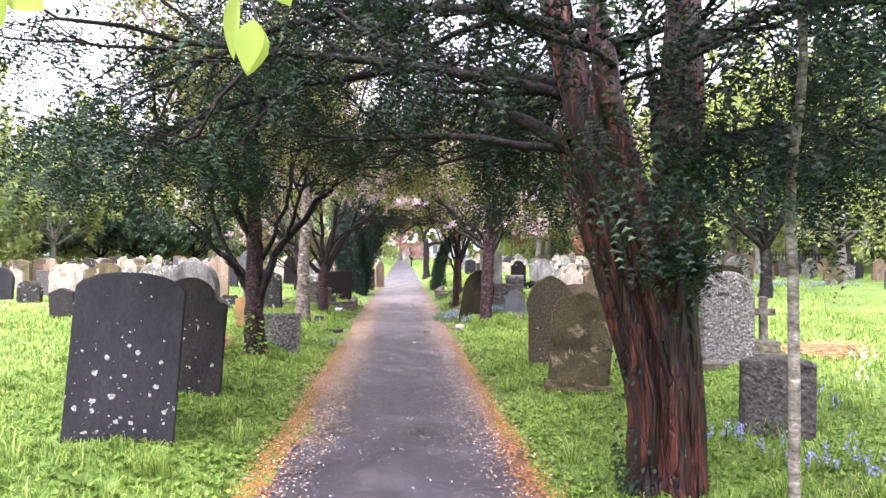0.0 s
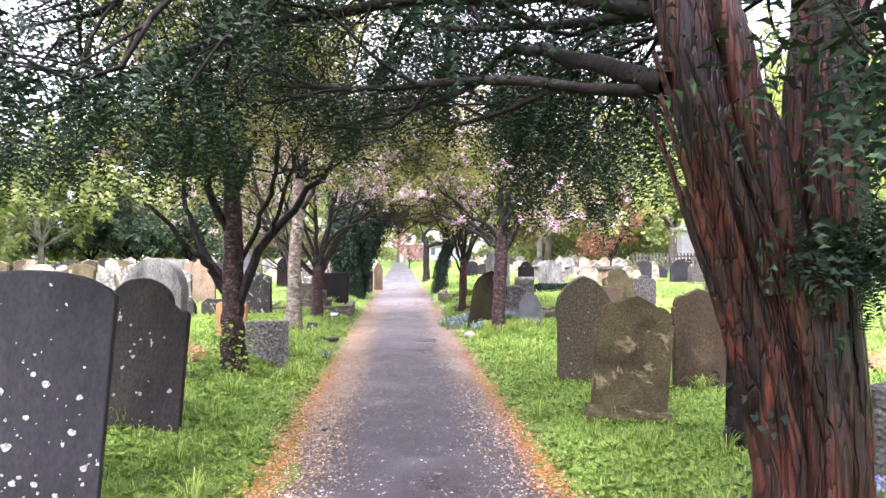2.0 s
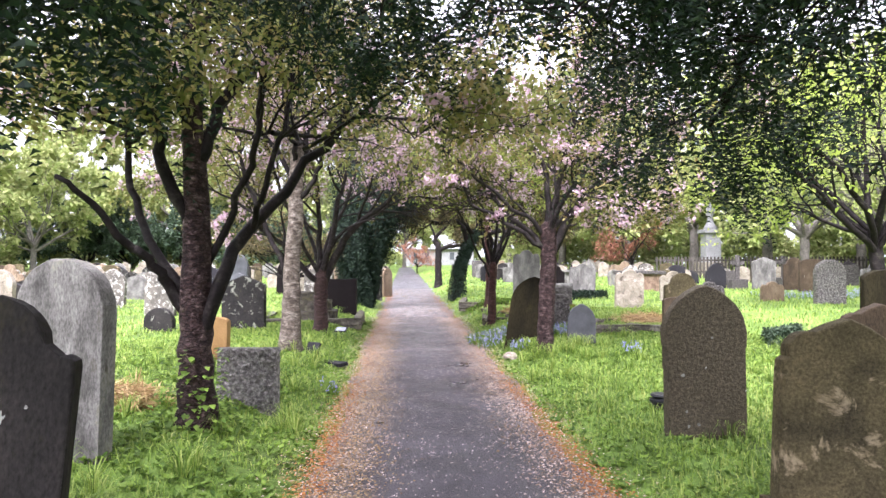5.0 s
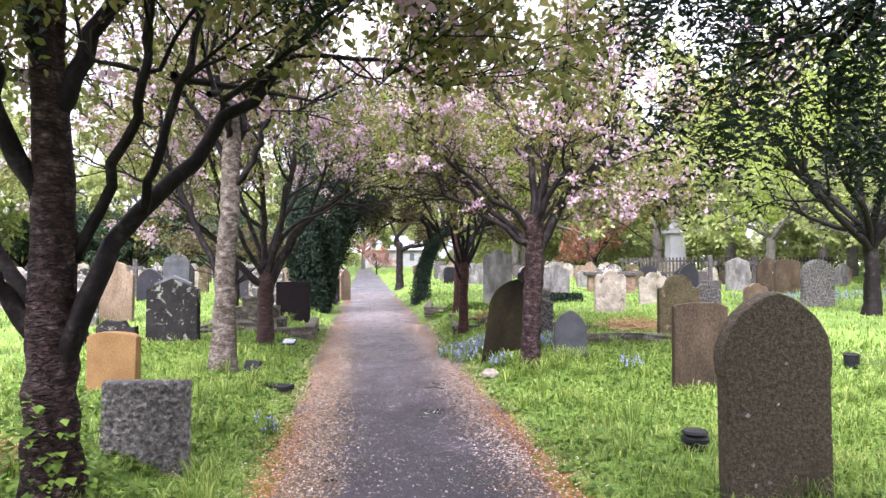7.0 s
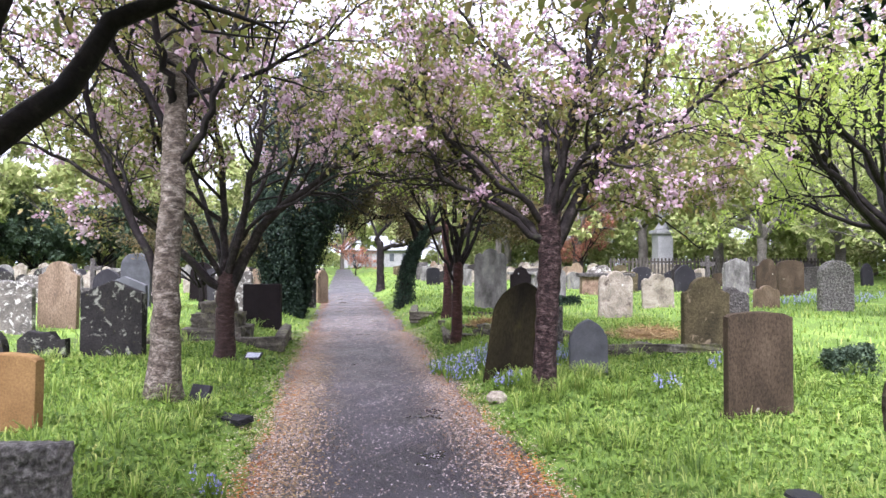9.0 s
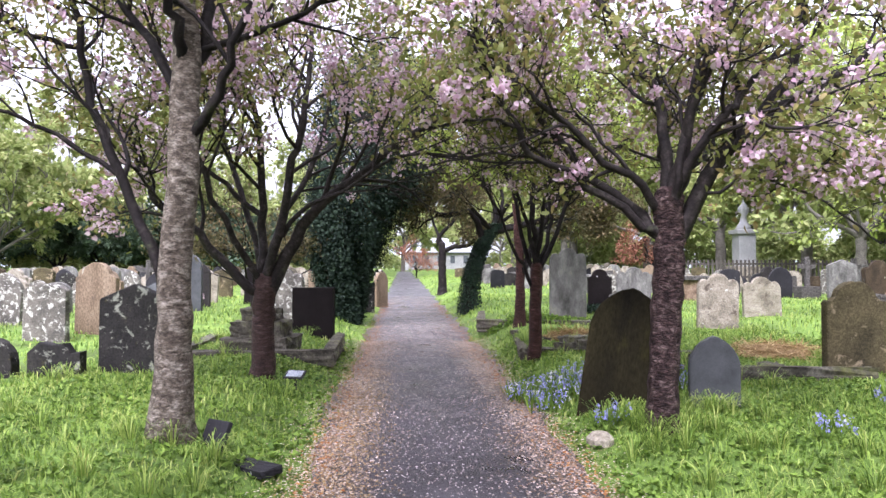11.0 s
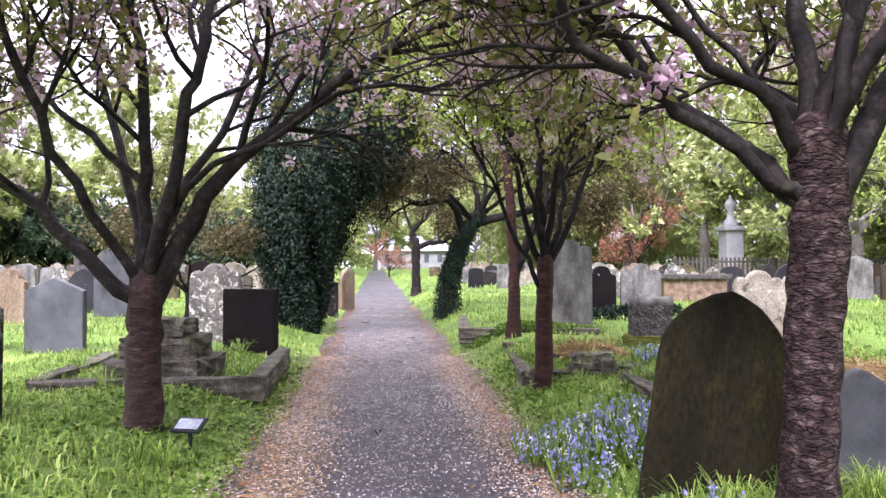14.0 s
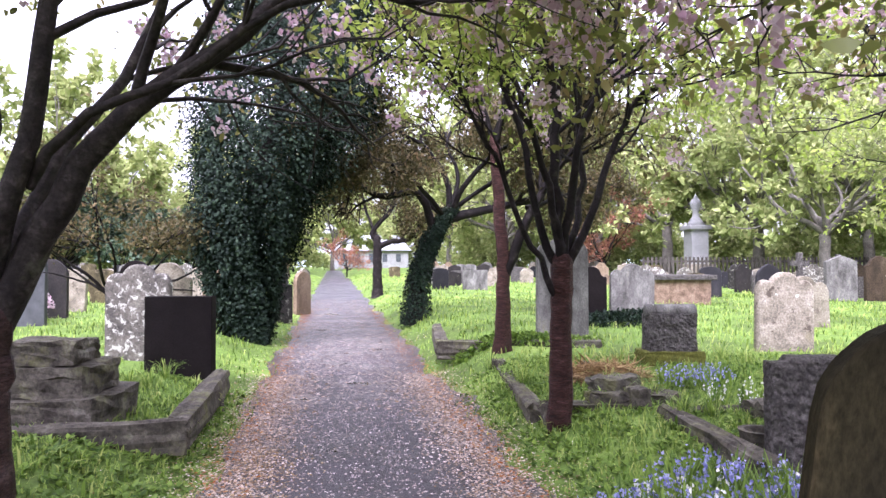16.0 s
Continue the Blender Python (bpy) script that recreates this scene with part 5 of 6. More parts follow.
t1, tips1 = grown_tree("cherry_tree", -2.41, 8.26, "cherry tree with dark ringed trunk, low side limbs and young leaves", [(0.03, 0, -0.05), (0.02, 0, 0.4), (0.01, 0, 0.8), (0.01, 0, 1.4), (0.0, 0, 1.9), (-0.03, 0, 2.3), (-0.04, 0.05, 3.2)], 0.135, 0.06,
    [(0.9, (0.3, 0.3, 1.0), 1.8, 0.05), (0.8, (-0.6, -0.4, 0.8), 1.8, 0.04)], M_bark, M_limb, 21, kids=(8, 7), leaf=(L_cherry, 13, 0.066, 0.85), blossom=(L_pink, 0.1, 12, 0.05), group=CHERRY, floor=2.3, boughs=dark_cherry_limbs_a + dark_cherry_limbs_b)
frng = np.random.default_rng(91)
fa = frng.uniform(0, 2 * math.pi, 420)
fz = frng.uniform(0, 1, 420) ** 1.8 * 0.55
fr = 0.16 + 0.14 * np.exp(-fz * 7) + frng.normal(0, 0.025, 420)
P = np.stack([fr * np.cos(fa), fr * np.sin(fa), fz + 0.05], 1)
fl = frng.uniform(0.03, 0.07, 420)
tagged(child("ivy", leaves_mesh("ivy", P, np.stack([np.cos(fa), np.sin(fa), frng.normal(-0.2, 0.5, 420)], 1), np.stack([np.cos(fa), np.sin(fa), 0.6 + 0 * fa], 1), fl, fl * 0.8, L_weed), t1, "ivy and shoots round the foot"), kind="stuff")
pale_cherry_limbs_a = [
    ([(-0.11, 0, 0.89), (-0.13, 0, 1.4), (-0.35, 0.1, 1.79), (-0.5, 0.1, 2.18), (-0.71, 0.2, 2.6), (-0.78, 0.2, 3.05), (-0.92, 0.2, 3.5)], 0.045, 0.022, 0.6),
    ([(-0.44, 0.1, 2.01), (-0.79, 0, 2.25), (-1.03, -0.1, 2.38), (-1.21, -0.2, 2.44)], 0.02, 0.01, 0.4),
    ([(-0.75, 0.2, 2.91), (-1.16, 0.1, 3.01), (-1.42, 0.1, 3.31)], 0.02, 0.012, 0.4),
]
pale_cherry_limbs_b = [
    ([(0.11, 0, 2.17), (0.29, -0.1, 2.5), (0.44, -0.2, 2.85), (0.58, -0.2, 3.36)], 0.04, 0.022, 0.9),
    ([(-0.08, 0, 2.39), (-0.17, 0.1, 2.8), (-0.47, 0.2, 3.19), (-0.65, 0.2, 3.5)], 0.04, 0.022, 0.9),
    ([(0.13, 0, 2.56), (0.16, 0.1, 3.03), (0.14, 0.2, 3.51)], 0.05, 0.03, 1.0),
    ([(-0, 0, 2.69), (0.03, -0.2, 3.01), (-0.02, -0.4, 3.42)], 0.04, 0.025, 0.9),
]
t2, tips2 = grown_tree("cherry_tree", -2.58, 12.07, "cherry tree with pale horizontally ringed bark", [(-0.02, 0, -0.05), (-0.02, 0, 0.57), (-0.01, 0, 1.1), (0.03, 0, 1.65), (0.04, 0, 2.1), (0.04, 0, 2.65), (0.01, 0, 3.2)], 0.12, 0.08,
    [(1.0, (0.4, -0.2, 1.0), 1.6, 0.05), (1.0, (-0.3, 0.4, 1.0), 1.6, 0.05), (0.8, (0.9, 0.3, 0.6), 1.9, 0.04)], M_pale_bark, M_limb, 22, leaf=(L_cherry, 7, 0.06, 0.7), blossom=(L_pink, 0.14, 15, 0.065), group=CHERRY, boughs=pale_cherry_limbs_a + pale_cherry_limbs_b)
forked_cherry_limbs_a = [
    ([(-0.16, 0, 1.12), (-0.37, -0.1, 1.39), (-0.67, -0.2, 1.74), (-1.01, -0.3, 2.03), (-1.12, -0.3, 2.24)], 0.055, 0.025, 0.6),
    ([(-0.09, 0, 1.17), (-0.09, 0.1, 1.71), (-0.11, 0.1, 2.27), (-0.2, 0.2, 3.04), (-0.42, 0.2, 3.42)], 0.055, 0.03, 1.0),
    ([(-0.02, 0, 1.21), (0.14, -0.1, 1.74), (0.25, -0.1, 2.36), (0.33, -0.1, 2.81), (0.39, 0, 3.25)], 0.055, 0.03, 1.0),
    ([(0, 0, 1.03), (0.18, 0, 1.52), (0.35, 0, 1.84), (0.62, 0, 2.11), (0.94, 0, 2.34), (1.3, 0, 2.65), (1.66, 0, 2.88), (1.98, 0, 3.02)], 0.078, 0.022, 0.4),
]
forked_cherry_limbs_b = [
    ([(0.15, -0.05, 1.7), (0.34, -0.1, 1.94), (0.8, -0.2, 2.17), (1.37, -0.3, 2.47), (1.84, -0.3, 2.49)], 0.03, 0.012, 0.3),
    ([(-0.12, 0.1, 1.94), (-0.6, 0.2, 2.33), (-0.96, 0.3, 2.69), (-1.01, 0.3, 3.12)], 0.03, 0.014, 0.6),
    ([(-0.04, 0.1, 1.25), (-0.03, 0.5, 1.84), (0.26, 0.9, 2.56), (0.4, 1.2, 3.35)], 0.045, 0.02, 0.8),
    ([(-0.08, -0.05, 1.2), (-0.4, -0.4, 2.0), (-0.65, -0.7, 2.9)], 0.04, 0.02, 0.8),
    ([(-0.08, 0.1, 1.25), (-0.45, 0.5, 2.2), (-0.85, 0.9, 3.2)], 0.04, 0.02, 0.8),
]
t3, tips3 = grown_tree("cherry_tree", -2.61, 14.45, "cherry tree in pink blossom with forked dark trunk", [(-0.05, 0, -0.05), (-0.05, 0, 0.3), (-0.05, 0, 0.6), (-0.05, 0, 0.85), (-0.04, 0, 1.05)], 0.125, 0.1,
    [], M_smooth_bark, M_grey_limb, 23, kids=(10, 9), leaf=(L_cherry, 8, 0.066, 0.75), blossom=(L_pink, 0.34, 18, 0.07), group=CHERRY, flare=0.25, floor=1.7, spread=0.95, reach=1.15, boughs=forked_cherry_limbs_a + forked_cherry_limbs_b)
spreading_cherry_limbs_a = [
    ([(-0.07, 0, 1.6), (-0.2, 0.1, 1.85), (-0.53, 0.2, 2.12), (-0.88, 0.3, 2.6), (-1.12, 0.3, 2.96), (-1.22, 0.3, 3.44)], 0.045, 0.02, 0.5),
    ([(0.05, 0, 1.85), (0.06, 0.1, 2.36), (0.04, 0.2, 2.74), (-0.19, 0.3, 3.24), (-0.46, 0.3, 3.61)], 0.05, 0.022, 0.5),
    ([(0.05, 0, 2.0), (0.15, -0.1, 2.33), (0.22, -0.2, 2.75), (0.33, -0.3, 3.25), (0.46, -0.3, 3.64)], 0.05, 0.022, 0.5),
    ([(0.15, 0, 1.5), (0.33, 0, 2.0), (0.59, 0, 2.4), (0.9, 0, 2.71), (1.05, 0, 3.16), (1.16, 0, 3.78)], 0.07, 0.025, 0.4),
]
spreading_cherry_limbs_b = [
    ([(0.74, 0, 2.55), (1.15, -0.1, 2.73), (1.5, -0.2, 2.96), (1.74, -0.3, 3.23), (2.17, -0.4, 3.48)], 0.035, 0.014, 0.4),
    ([(0.3, -0.1, 1.94), (0.6, -0.2, 2.03), (0.99, -0.3, 1.88), (1.43, -0.3, 1.59)], 0.014, 0.005, 0.1),
    ([(-0.02, 0, 1.59), (-0.12, 0, 1.69), (-0.5, -0.05, 1.96), (-0.72, -0.1, 2.11), (-0.98, -0.2, 2.17), (-1.11, -0.25, 2.36)], 0.04, 0.018, 0.6),
    ([(0.02, 0, 1.71), (-0.01, 0, 1.8), (-0.2, -0.1, 2.02), (-0.48, -0.15, 2.18), (-0.72, -0.2, 2.4), (-0.97, -0.3, 2.56)], 0.044, 0.019, 0.7),
]
spreading_cherry_limbs_c = [
    ([(-0.01, 0, 1.74), (0.09, -0.1, 1.99), (0.21, -0.2, 2.25), (0.38, -0.3, 2.5), (0.48, -0.3, 2.61)], 0.05, 0.024, 0.8),
    ([(0.1, 0.1, 1.81), (0.25, 0.5, 2.13), (0.32, 1.0, 2.47), (0.68, 1.5, 2.81)], 0.04, 0.018, 0.8),
]
r1, tipsr1 = grown_tree("cherry_tree", 0.84, 12.72, "spreading cherry tree in pale pink blossom beside a leaning stone", [(-0.03, 0, -0.05), (0.0, 0, 0.5), (0.03, 0, 1.0), (0.05, 0, 1.45), (0.06, 0, 1.8)], 0.115, 0.11,
    [(0.9, (0.5, 0.9, 0.6), 2.6, 0.045), (0.9, (0.3, -0.8, 0.9), 2.2, 0.045)], M_bark, M_grey_limb, 24, slim=0.8, leaf=(L_cherry, 8, 0.068, 0.7), blossom=(L_pink, 0.23, 18, 0.07), group=CHERRY, wander=0.23, boughs=spreading_cherry_limbs_a + spreading_cherry_limbs_b + spreading_cherry_limbs_c)
red_cherry_stems_a = [
    ([(-0.01, 0, 1.09), (-0.2, -0.05, 1.48), (-0.4, -0.1, 1.98), (-0.56, -0.1, 2.28)], 0.026, 0.012, 0.6),
    ([(-0.01, 0, 1.32), (-0.11, 0.05, 1.64), (-0.22, 0.1, 2.25), (-0.4, 0.1, 2.77), (-0.64, 0.1, 3.13)], 0.034, 0.014, 0.6),
    ([(0.02, 0, 1.36), (-0, 0, 1.92), (0, 0, 2.51), (-0.1, 0, 3.11)], 0.045, 0.02, 1.0),
    ([(0.06, 0, 1.4), (0.09, -0.1, 2.02), (0.2, -0.2, 2.47), (0.34, -0.2, 2.89)], 0.036, 0.016, 0.7),
]
red_cherry_stems_b = [
    ([(0.08, 0, 1.32), (0.24, 0, 1.72), (0.43, 0.1, 2.18), (0.64, 0.1, 2.55), (0.95, 0.1, 2.77)], 0.034, 0.012, 0.5),
    ([(-0.02, 0, 1.48), (-0.11, -0.1, 2.02), (-0.31, -0.2, 2.45), (-0.49, -0.2, 2.9)], 0.03, 0.013, 0.7),
    ([(0.09, 0.1, 1.48), (0.25, 0.2, 1.94), (0.24, 0.3, 2.42), (0.29, 0.3, 2.85)], 0.032, 0.014, 0.8),
]
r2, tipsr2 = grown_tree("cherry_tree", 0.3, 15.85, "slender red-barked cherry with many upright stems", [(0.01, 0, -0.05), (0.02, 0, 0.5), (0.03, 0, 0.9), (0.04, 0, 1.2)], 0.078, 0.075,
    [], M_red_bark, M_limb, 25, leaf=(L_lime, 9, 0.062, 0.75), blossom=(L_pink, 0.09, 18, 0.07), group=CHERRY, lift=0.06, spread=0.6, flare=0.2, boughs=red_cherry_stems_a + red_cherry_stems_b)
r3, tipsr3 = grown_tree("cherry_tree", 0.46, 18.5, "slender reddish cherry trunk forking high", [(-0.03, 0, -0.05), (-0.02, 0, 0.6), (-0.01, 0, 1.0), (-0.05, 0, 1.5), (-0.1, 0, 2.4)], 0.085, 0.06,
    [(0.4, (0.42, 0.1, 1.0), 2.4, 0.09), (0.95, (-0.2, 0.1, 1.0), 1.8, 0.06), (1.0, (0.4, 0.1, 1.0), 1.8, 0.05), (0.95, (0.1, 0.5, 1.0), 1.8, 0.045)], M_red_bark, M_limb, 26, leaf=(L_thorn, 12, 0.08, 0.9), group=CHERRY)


# ---- ivy-clad trees ----
def ivy_tree(x, y, label, pts, r, leaves, limbs, seed, leaf, boughs=(), clumps=0.2):
    rng = np.random.default_rng(seed)
    tree, tips = grown_tree("ivy_clad_tree", x, y, label, pts, 0.16, 0.1, limbs, M_limb, M_limb, seed, kids=(8, 7), leaf=leaf, wander=0.3, spread=1.0, lift=-0.01, boughs=boughs)
    pts = np.array(pts, float)
    t = rng.uniform(0, 1, leaves)
    seg = np.linspace(0, 1, len(pts))
    C = np.stack([np.interp(t, seg, pts[:, i]) for i in range(3)], 1)
    rad = np.interp(t, np.linspace(0, 1, len(r)), r)
    a = rng.uniform(0, 2 * math.pi, leaves)
    out = np.stack([np.cos(a), np.sin(a), rng.normal(0, 0.25, leaves)], 1)
    k = rad * (0.82 + clumps * np.sin(4 * a + 7 * t) * np.sin(13 * t + 2 * a) + 0.5 * clumps * np.sin(11 * a + 31 * t) + rng.normal(0, 0.08, leaves))
    P = C + out * k[:, None]
    D = out * 0.6 + rng.normal(0, 0.5, P.shape) + np.array([0, 0, -0.6])
    ln = rng.uniform(0.035, 0.065, leaves)
    child("ivy", leaves_mesh("ivy", P, D, out + np.array([0, 0, 0.5]), ln, ln * 0.85, L_ivy), tree, "thick dark ivy")
    return tree


ivy_tree(-2.75, 21.6, "tree wholly clad in thick dark ivy beside the path", [(-0.1, 0, -0.05), (-0.2, 0, 1.2), (0.05, 0, 2.5), (0.4, 0, 3.8), (0.5, 0, 5.4)], [0.24, 0.42, 0.6, 0.78, 0.98, 1.2, 1.4, 1.45, 1.3, 0.9], 80000, [(0.75, (0.9, 0, 0.7), 2.4, 0.06), (0.85, (0.6, -0.4, 0.8), 2.2, 0.06), (0.8, (-0.6, 0.2, 0.8), 1.8, 0.05)], 41, (L_ivy, 16, 0.09, 1.0))
hawthorn_limbs_a = [
    ([(0.54, 0, 2.2), (1.41, 0, 2.44), (2.34, -0.2, 2.65)], 0.1, 0.05, 0.6),
    ([(0.33, 0, 1.96), (-0.01, -0.2, 2.73), (-0.63, -0.4, 2.6), (-1.24, -0.5, 2.89), (-1.68, -0.5, 2.98)], 0.085, 0.03, 0.5),
    ([(0.65, 0, 2.28), (0.57, 0.2, 3.0), (0.14, 0.3, 3.67), (-0.41, 0.2, 3.96)], 0.07, 0.03, 0.6),
    ([(0.65, 0, 2.28), (0.93, -0.3, 2.94), (1.42, -0.5, 3.44), (1.82, -0.6, 3.63)], 0.06, 0.03, 0.6),
    ([(0.54, 0, 2.23), (-0.03, -0.6, 2.79), (-0.54, -1.0, 3.12), (-0.93, -1.2, 3.27)], 0.05, 0.025, 0.5),
    ([(0.65, 0, 2.33), (0.84, 0.6, 3.17), (0.66, 1.0, 3.92), (1.04, 1.2, 4.44)], 0.05, 0.025, 0.5),
    ([(0.54, 0, 2.3), (-0.44, -0.2, 3.06), (-1.27, -0.2, 3.7)], 0.05, 0.025, 0.5),
    ([(0.76, 0, 2.34), (1.79, 0.3, 3.2), (2.5, 0.3, 3.65)], 0.05, 0.025, 0.5),
]
ivy_tree(-0.15, 23.6, "leaning hawthorn with ivy-covered trunk and low twisted crown", [(-0.05, 0, -0.05), (0.0, 0, 0.75), (0.12, 0, 1.2), (0.3, 0, 1.65), (0.65, 0, 2.15)], [0.3, 0.24, 0.22, 0.2, 0.14], 6000, [], 42, (L_thorn, 34, 0.085, 1.0), boughs=hawthorn_limbs_a, clumps=0.1)
thorn_limbs_a = [
    ([(-0.1, 0, 2.04), (0.41, 0, 2.17), (0.88, 0.2, 2.24), (1.27, 0.3, 2.62)], 0.11, 0.06, 0.4),
    ([(-0.1, 0, 2.13), (-0.24, 0, 2.54), (0.31, -0.2, 3.15), (0.49, -0.3, 3.79)], 0.1, 0.05, 0.8),
    ([(-0.17, 0, 2.41), (-0.43, 0.3, 3.09), (-0.62, 0.3, 3.85)], 0.06, 0.03, 0.8),
]
grown_tree("thorn_tree", -0.75, 33.0, "gnarled bare-limbed thorn tree beside the path", [(-0.09, 0, -0.05), (-0.1, 0, 0.9), (-0.1, 0, 1.95)], 0.17, 0.13, [], M_limb, M_limb, 43, leaf=(L_thorn, 14, 0.11, 0.9), wander=0.3, boughs=thorn_limbs_a)

# thin trees by the yew
sap, _ = grown_tree("sapling", 1.53, 2.85, "slim pale-barked sapling beside the yew", [(0, 0, -0.05), (0.01, 0, 1.0), (-0.01, 0, 1.8), (0.06, 0, 2.3), (0.0, 0, 3.4)], 0.026, 0.017, [(0.55, (0.5, 0.3, 0.6), 1.0, 0.01), (0.95, (-0.3, 0.3, 1.0), 1.2, 0.01), (1.0, (0.4, -0.3, 1.0), 1.2, 0.01)], M_birch, M_limb, 51, kids=(4, 3), leaf=(L_lime, 2, 0.06, 0.6), flare=0.1)
thin, _ = grown_tree("young_tree", 2.02, 6.15, "thin dark-barked young tree with spreading fresh foliage", [(0, 0, -0.05), (0.0, 0, 1.0), (0.02, 0, 2.0), (0.0, 0, 3.0)], 0.074, 0.055, [(0.62, (1.0, 0.6, 0.35), 2.4, 0.03), (0.7, (0.3, 1.0, 0.3), 2.6, 0.03), (0.8, (1.0, 0.2, 0.4), 2.6, 0.03), (0.9, (0.5, -0.9, 0.5), 2.2, 0.03), (1.0, (0.2, 0.5, 1.0), 2.4, 0.04)], M_limb, M_limb, 52, leaf=(L_lime, 2, 0.06, 0.5), flare=0.2, lift=0.0)
# a tree behind the start, whose lowest twig hangs over the path
beech, _ = grown_tree("beech_tree", -3.9, 0.9, "smooth-barked tree with fresh pale leaves hanging over the path", [(0, 0, -0.05), (0.0, 0, 1.2), (0.1, 0, 2.4)], 0.16, 0.12, [(0.9, (0.9, 0.7, 0.35), 2.6, 0.05), (1.0, (0.2, 0.6, 1.0), 2.6, 0.08)], M_limb, M_limb, 53, leaf=(L_lime, 2, 0.07, 0.6))
brng = np.random.default_rng(54)


def leaf_bm():
    """One broad, toothed leaf hanging down from the origin, folded along its midrib."""
    bm = bmesh.new()
    rows = [(0.0, 0.004), (0.12, 0.3), (0.3, 0.46), (0.5, 0.48), (0.7, 0.36), (0.86, 0.18), (1.0, 0.01)]
    mid = [bm.verts.new((0, 0.06 * t * t, -t)) for t, _ in rows]
    for s in (-1, 1):
        edge = [bm.verts.new((s * w * 0.62, 0.06 * t * t - 0.12 * w, -t - 0.03 * (i % 2))) for i, (t, w) in enumerate(rows)]
        for i in range(len(rows) - 1):
            bm.faces.new((mid[i], edge[i], edge[i + 1], mid[i + 1]))
    return bm


def twig_with_leaves(pts, leaves):
    w = Wood()
    pts = np.array(pts)
    tl = np.linspace(0, 1, 24)
    line = np.stack([np.interp(tl, np.linspace(0, 1, len(pts)), pts[:, i]) for i in range(3)], 1) + brng.normal(0, 0.006, (24, 3))
    w.tube(line, np.linspace(0.03, 0.002, 24), 6)
    child("limb", w.mesh("limb", M_limb), beech)
    me = None
    for k in range(leaves):
        at = line[23 - int(k * 0.8)]
        if me is None:
            first_leaf = part("leaf", leaf_bm(), L_lime, beech, "hanging pale green leaf", soft=True)
            me = first_leaf.data
            ob = first_leaf
        else:
            ob = child("leaf", me, beech, "hanging pale green leaf")
        size = brng.uniform(0.075, 0.115)
        ob.matrix_basis = pose(at[0] + brng.normal(0, 0.02), at[1] + brng.normal(0, 0.02), at[2], brng.normal(0, 18), brng.normal(0, 16), brng.uniform(-70, 70)) @ Matrix.Scale(size, 4)


twig_with_leaves([[0.1, 0.0, 2.3], [1.3, 0.3, 2.75], [2.6, 0.3, 2.6], [3.48, 0.15, 2.0], [3.62, 0.1, 1.66]], 8)
twig_with_leaves([[0.1, 0.0, 2.2], [1.3, 0.1, 2.5], [2.6, 0.1, 2.2], [3.2, 0.1, 1.75]], 5)


# ---- larger and farther trees ----
def big_tree(name, x, y, label, h, spread_r, material, seed, leaf=0.16, per=8, bark=M_limb, group="", trunk=None, limbs=9, kids=(7, 6), share=1.0):
    rng = np.random.default_rng(seed)
    th = h * 0.22 if trunk is None else trunk
    rows = []
    for i in range(limbs):
        a = 2 * math.pi * (i + rng.random() * 0.6) / limbs
        up = rng.uniform(0.35, 1.3)
        rows.append((rng.uniform(0.7, 1.0), (math.cos(a), math.sin(a), up), spread_r * rng.uniform(0.8, 1.15) * (1 if up < 0.9 else h / spread_r * 0.62), 0.022 * h * rng.uniform(0.45, 0.7)))
    return grown_tree(name, x, y, label, [(0, 0, -0.1), (0.05, 0, th * 0.5), (0, 0.05, th)], 0.02 * h, 0.016 * h, rows, bark, bark, seed, kids=kids, leaf=(material, per, leaf, share), group=group, spread=0.9, floor=1.6)[0]


big_tree("lime_tree", 8.6, 17.4, "broad tree with fresh yellow-green spring leaves", 8, 4.4, L_lime, 61, 0.1, 7, limbs=13)
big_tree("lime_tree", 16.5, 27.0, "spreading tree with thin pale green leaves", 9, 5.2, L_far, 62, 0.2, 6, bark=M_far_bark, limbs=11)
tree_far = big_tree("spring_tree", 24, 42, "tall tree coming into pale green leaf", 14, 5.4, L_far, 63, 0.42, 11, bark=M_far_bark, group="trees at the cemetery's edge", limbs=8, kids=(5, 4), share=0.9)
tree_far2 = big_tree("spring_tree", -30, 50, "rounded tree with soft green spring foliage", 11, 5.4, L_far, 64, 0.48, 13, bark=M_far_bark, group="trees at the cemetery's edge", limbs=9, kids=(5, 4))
tree_dark = big_tree("evergreen_tree", -26, 56, "dark dense evergreen tree behind the gravestones", 6.5, 3.2, L_dark, 65, 0.28, 12, group="dark evergreens", trunk=0.7, limbs=12, kids=(5, 4))
shrub = big_tree("flowering_shrub", -5.0, 22.0, "shrubby small tree with cream-green young leaves", 3.4, 1.5, L_thorn, 67, 0.08, 6, trunk=0.7, limbs=9, kids=(6, 5))
tree_red = big_tree("copper_tree", 11.6, 46, "small tree with copper-red young leaves", 5, 2.4, L_red, 66, 0.14, 7, trunk=1.2, limbs=8, kids=(5, 5))
trng = random.Random(3)


def again(src, x, y, s):
    ob = copy_thing(src, pose(x, y, gz(x, y) - 0.05, 0, 0, trng.uniform(0, 360)))
    ob.matrix_basis = ob.matrix_basis @ Matrix.Diagonal((s, s, s * trng.uniform(0.9, 1.1), 1))
    return ob


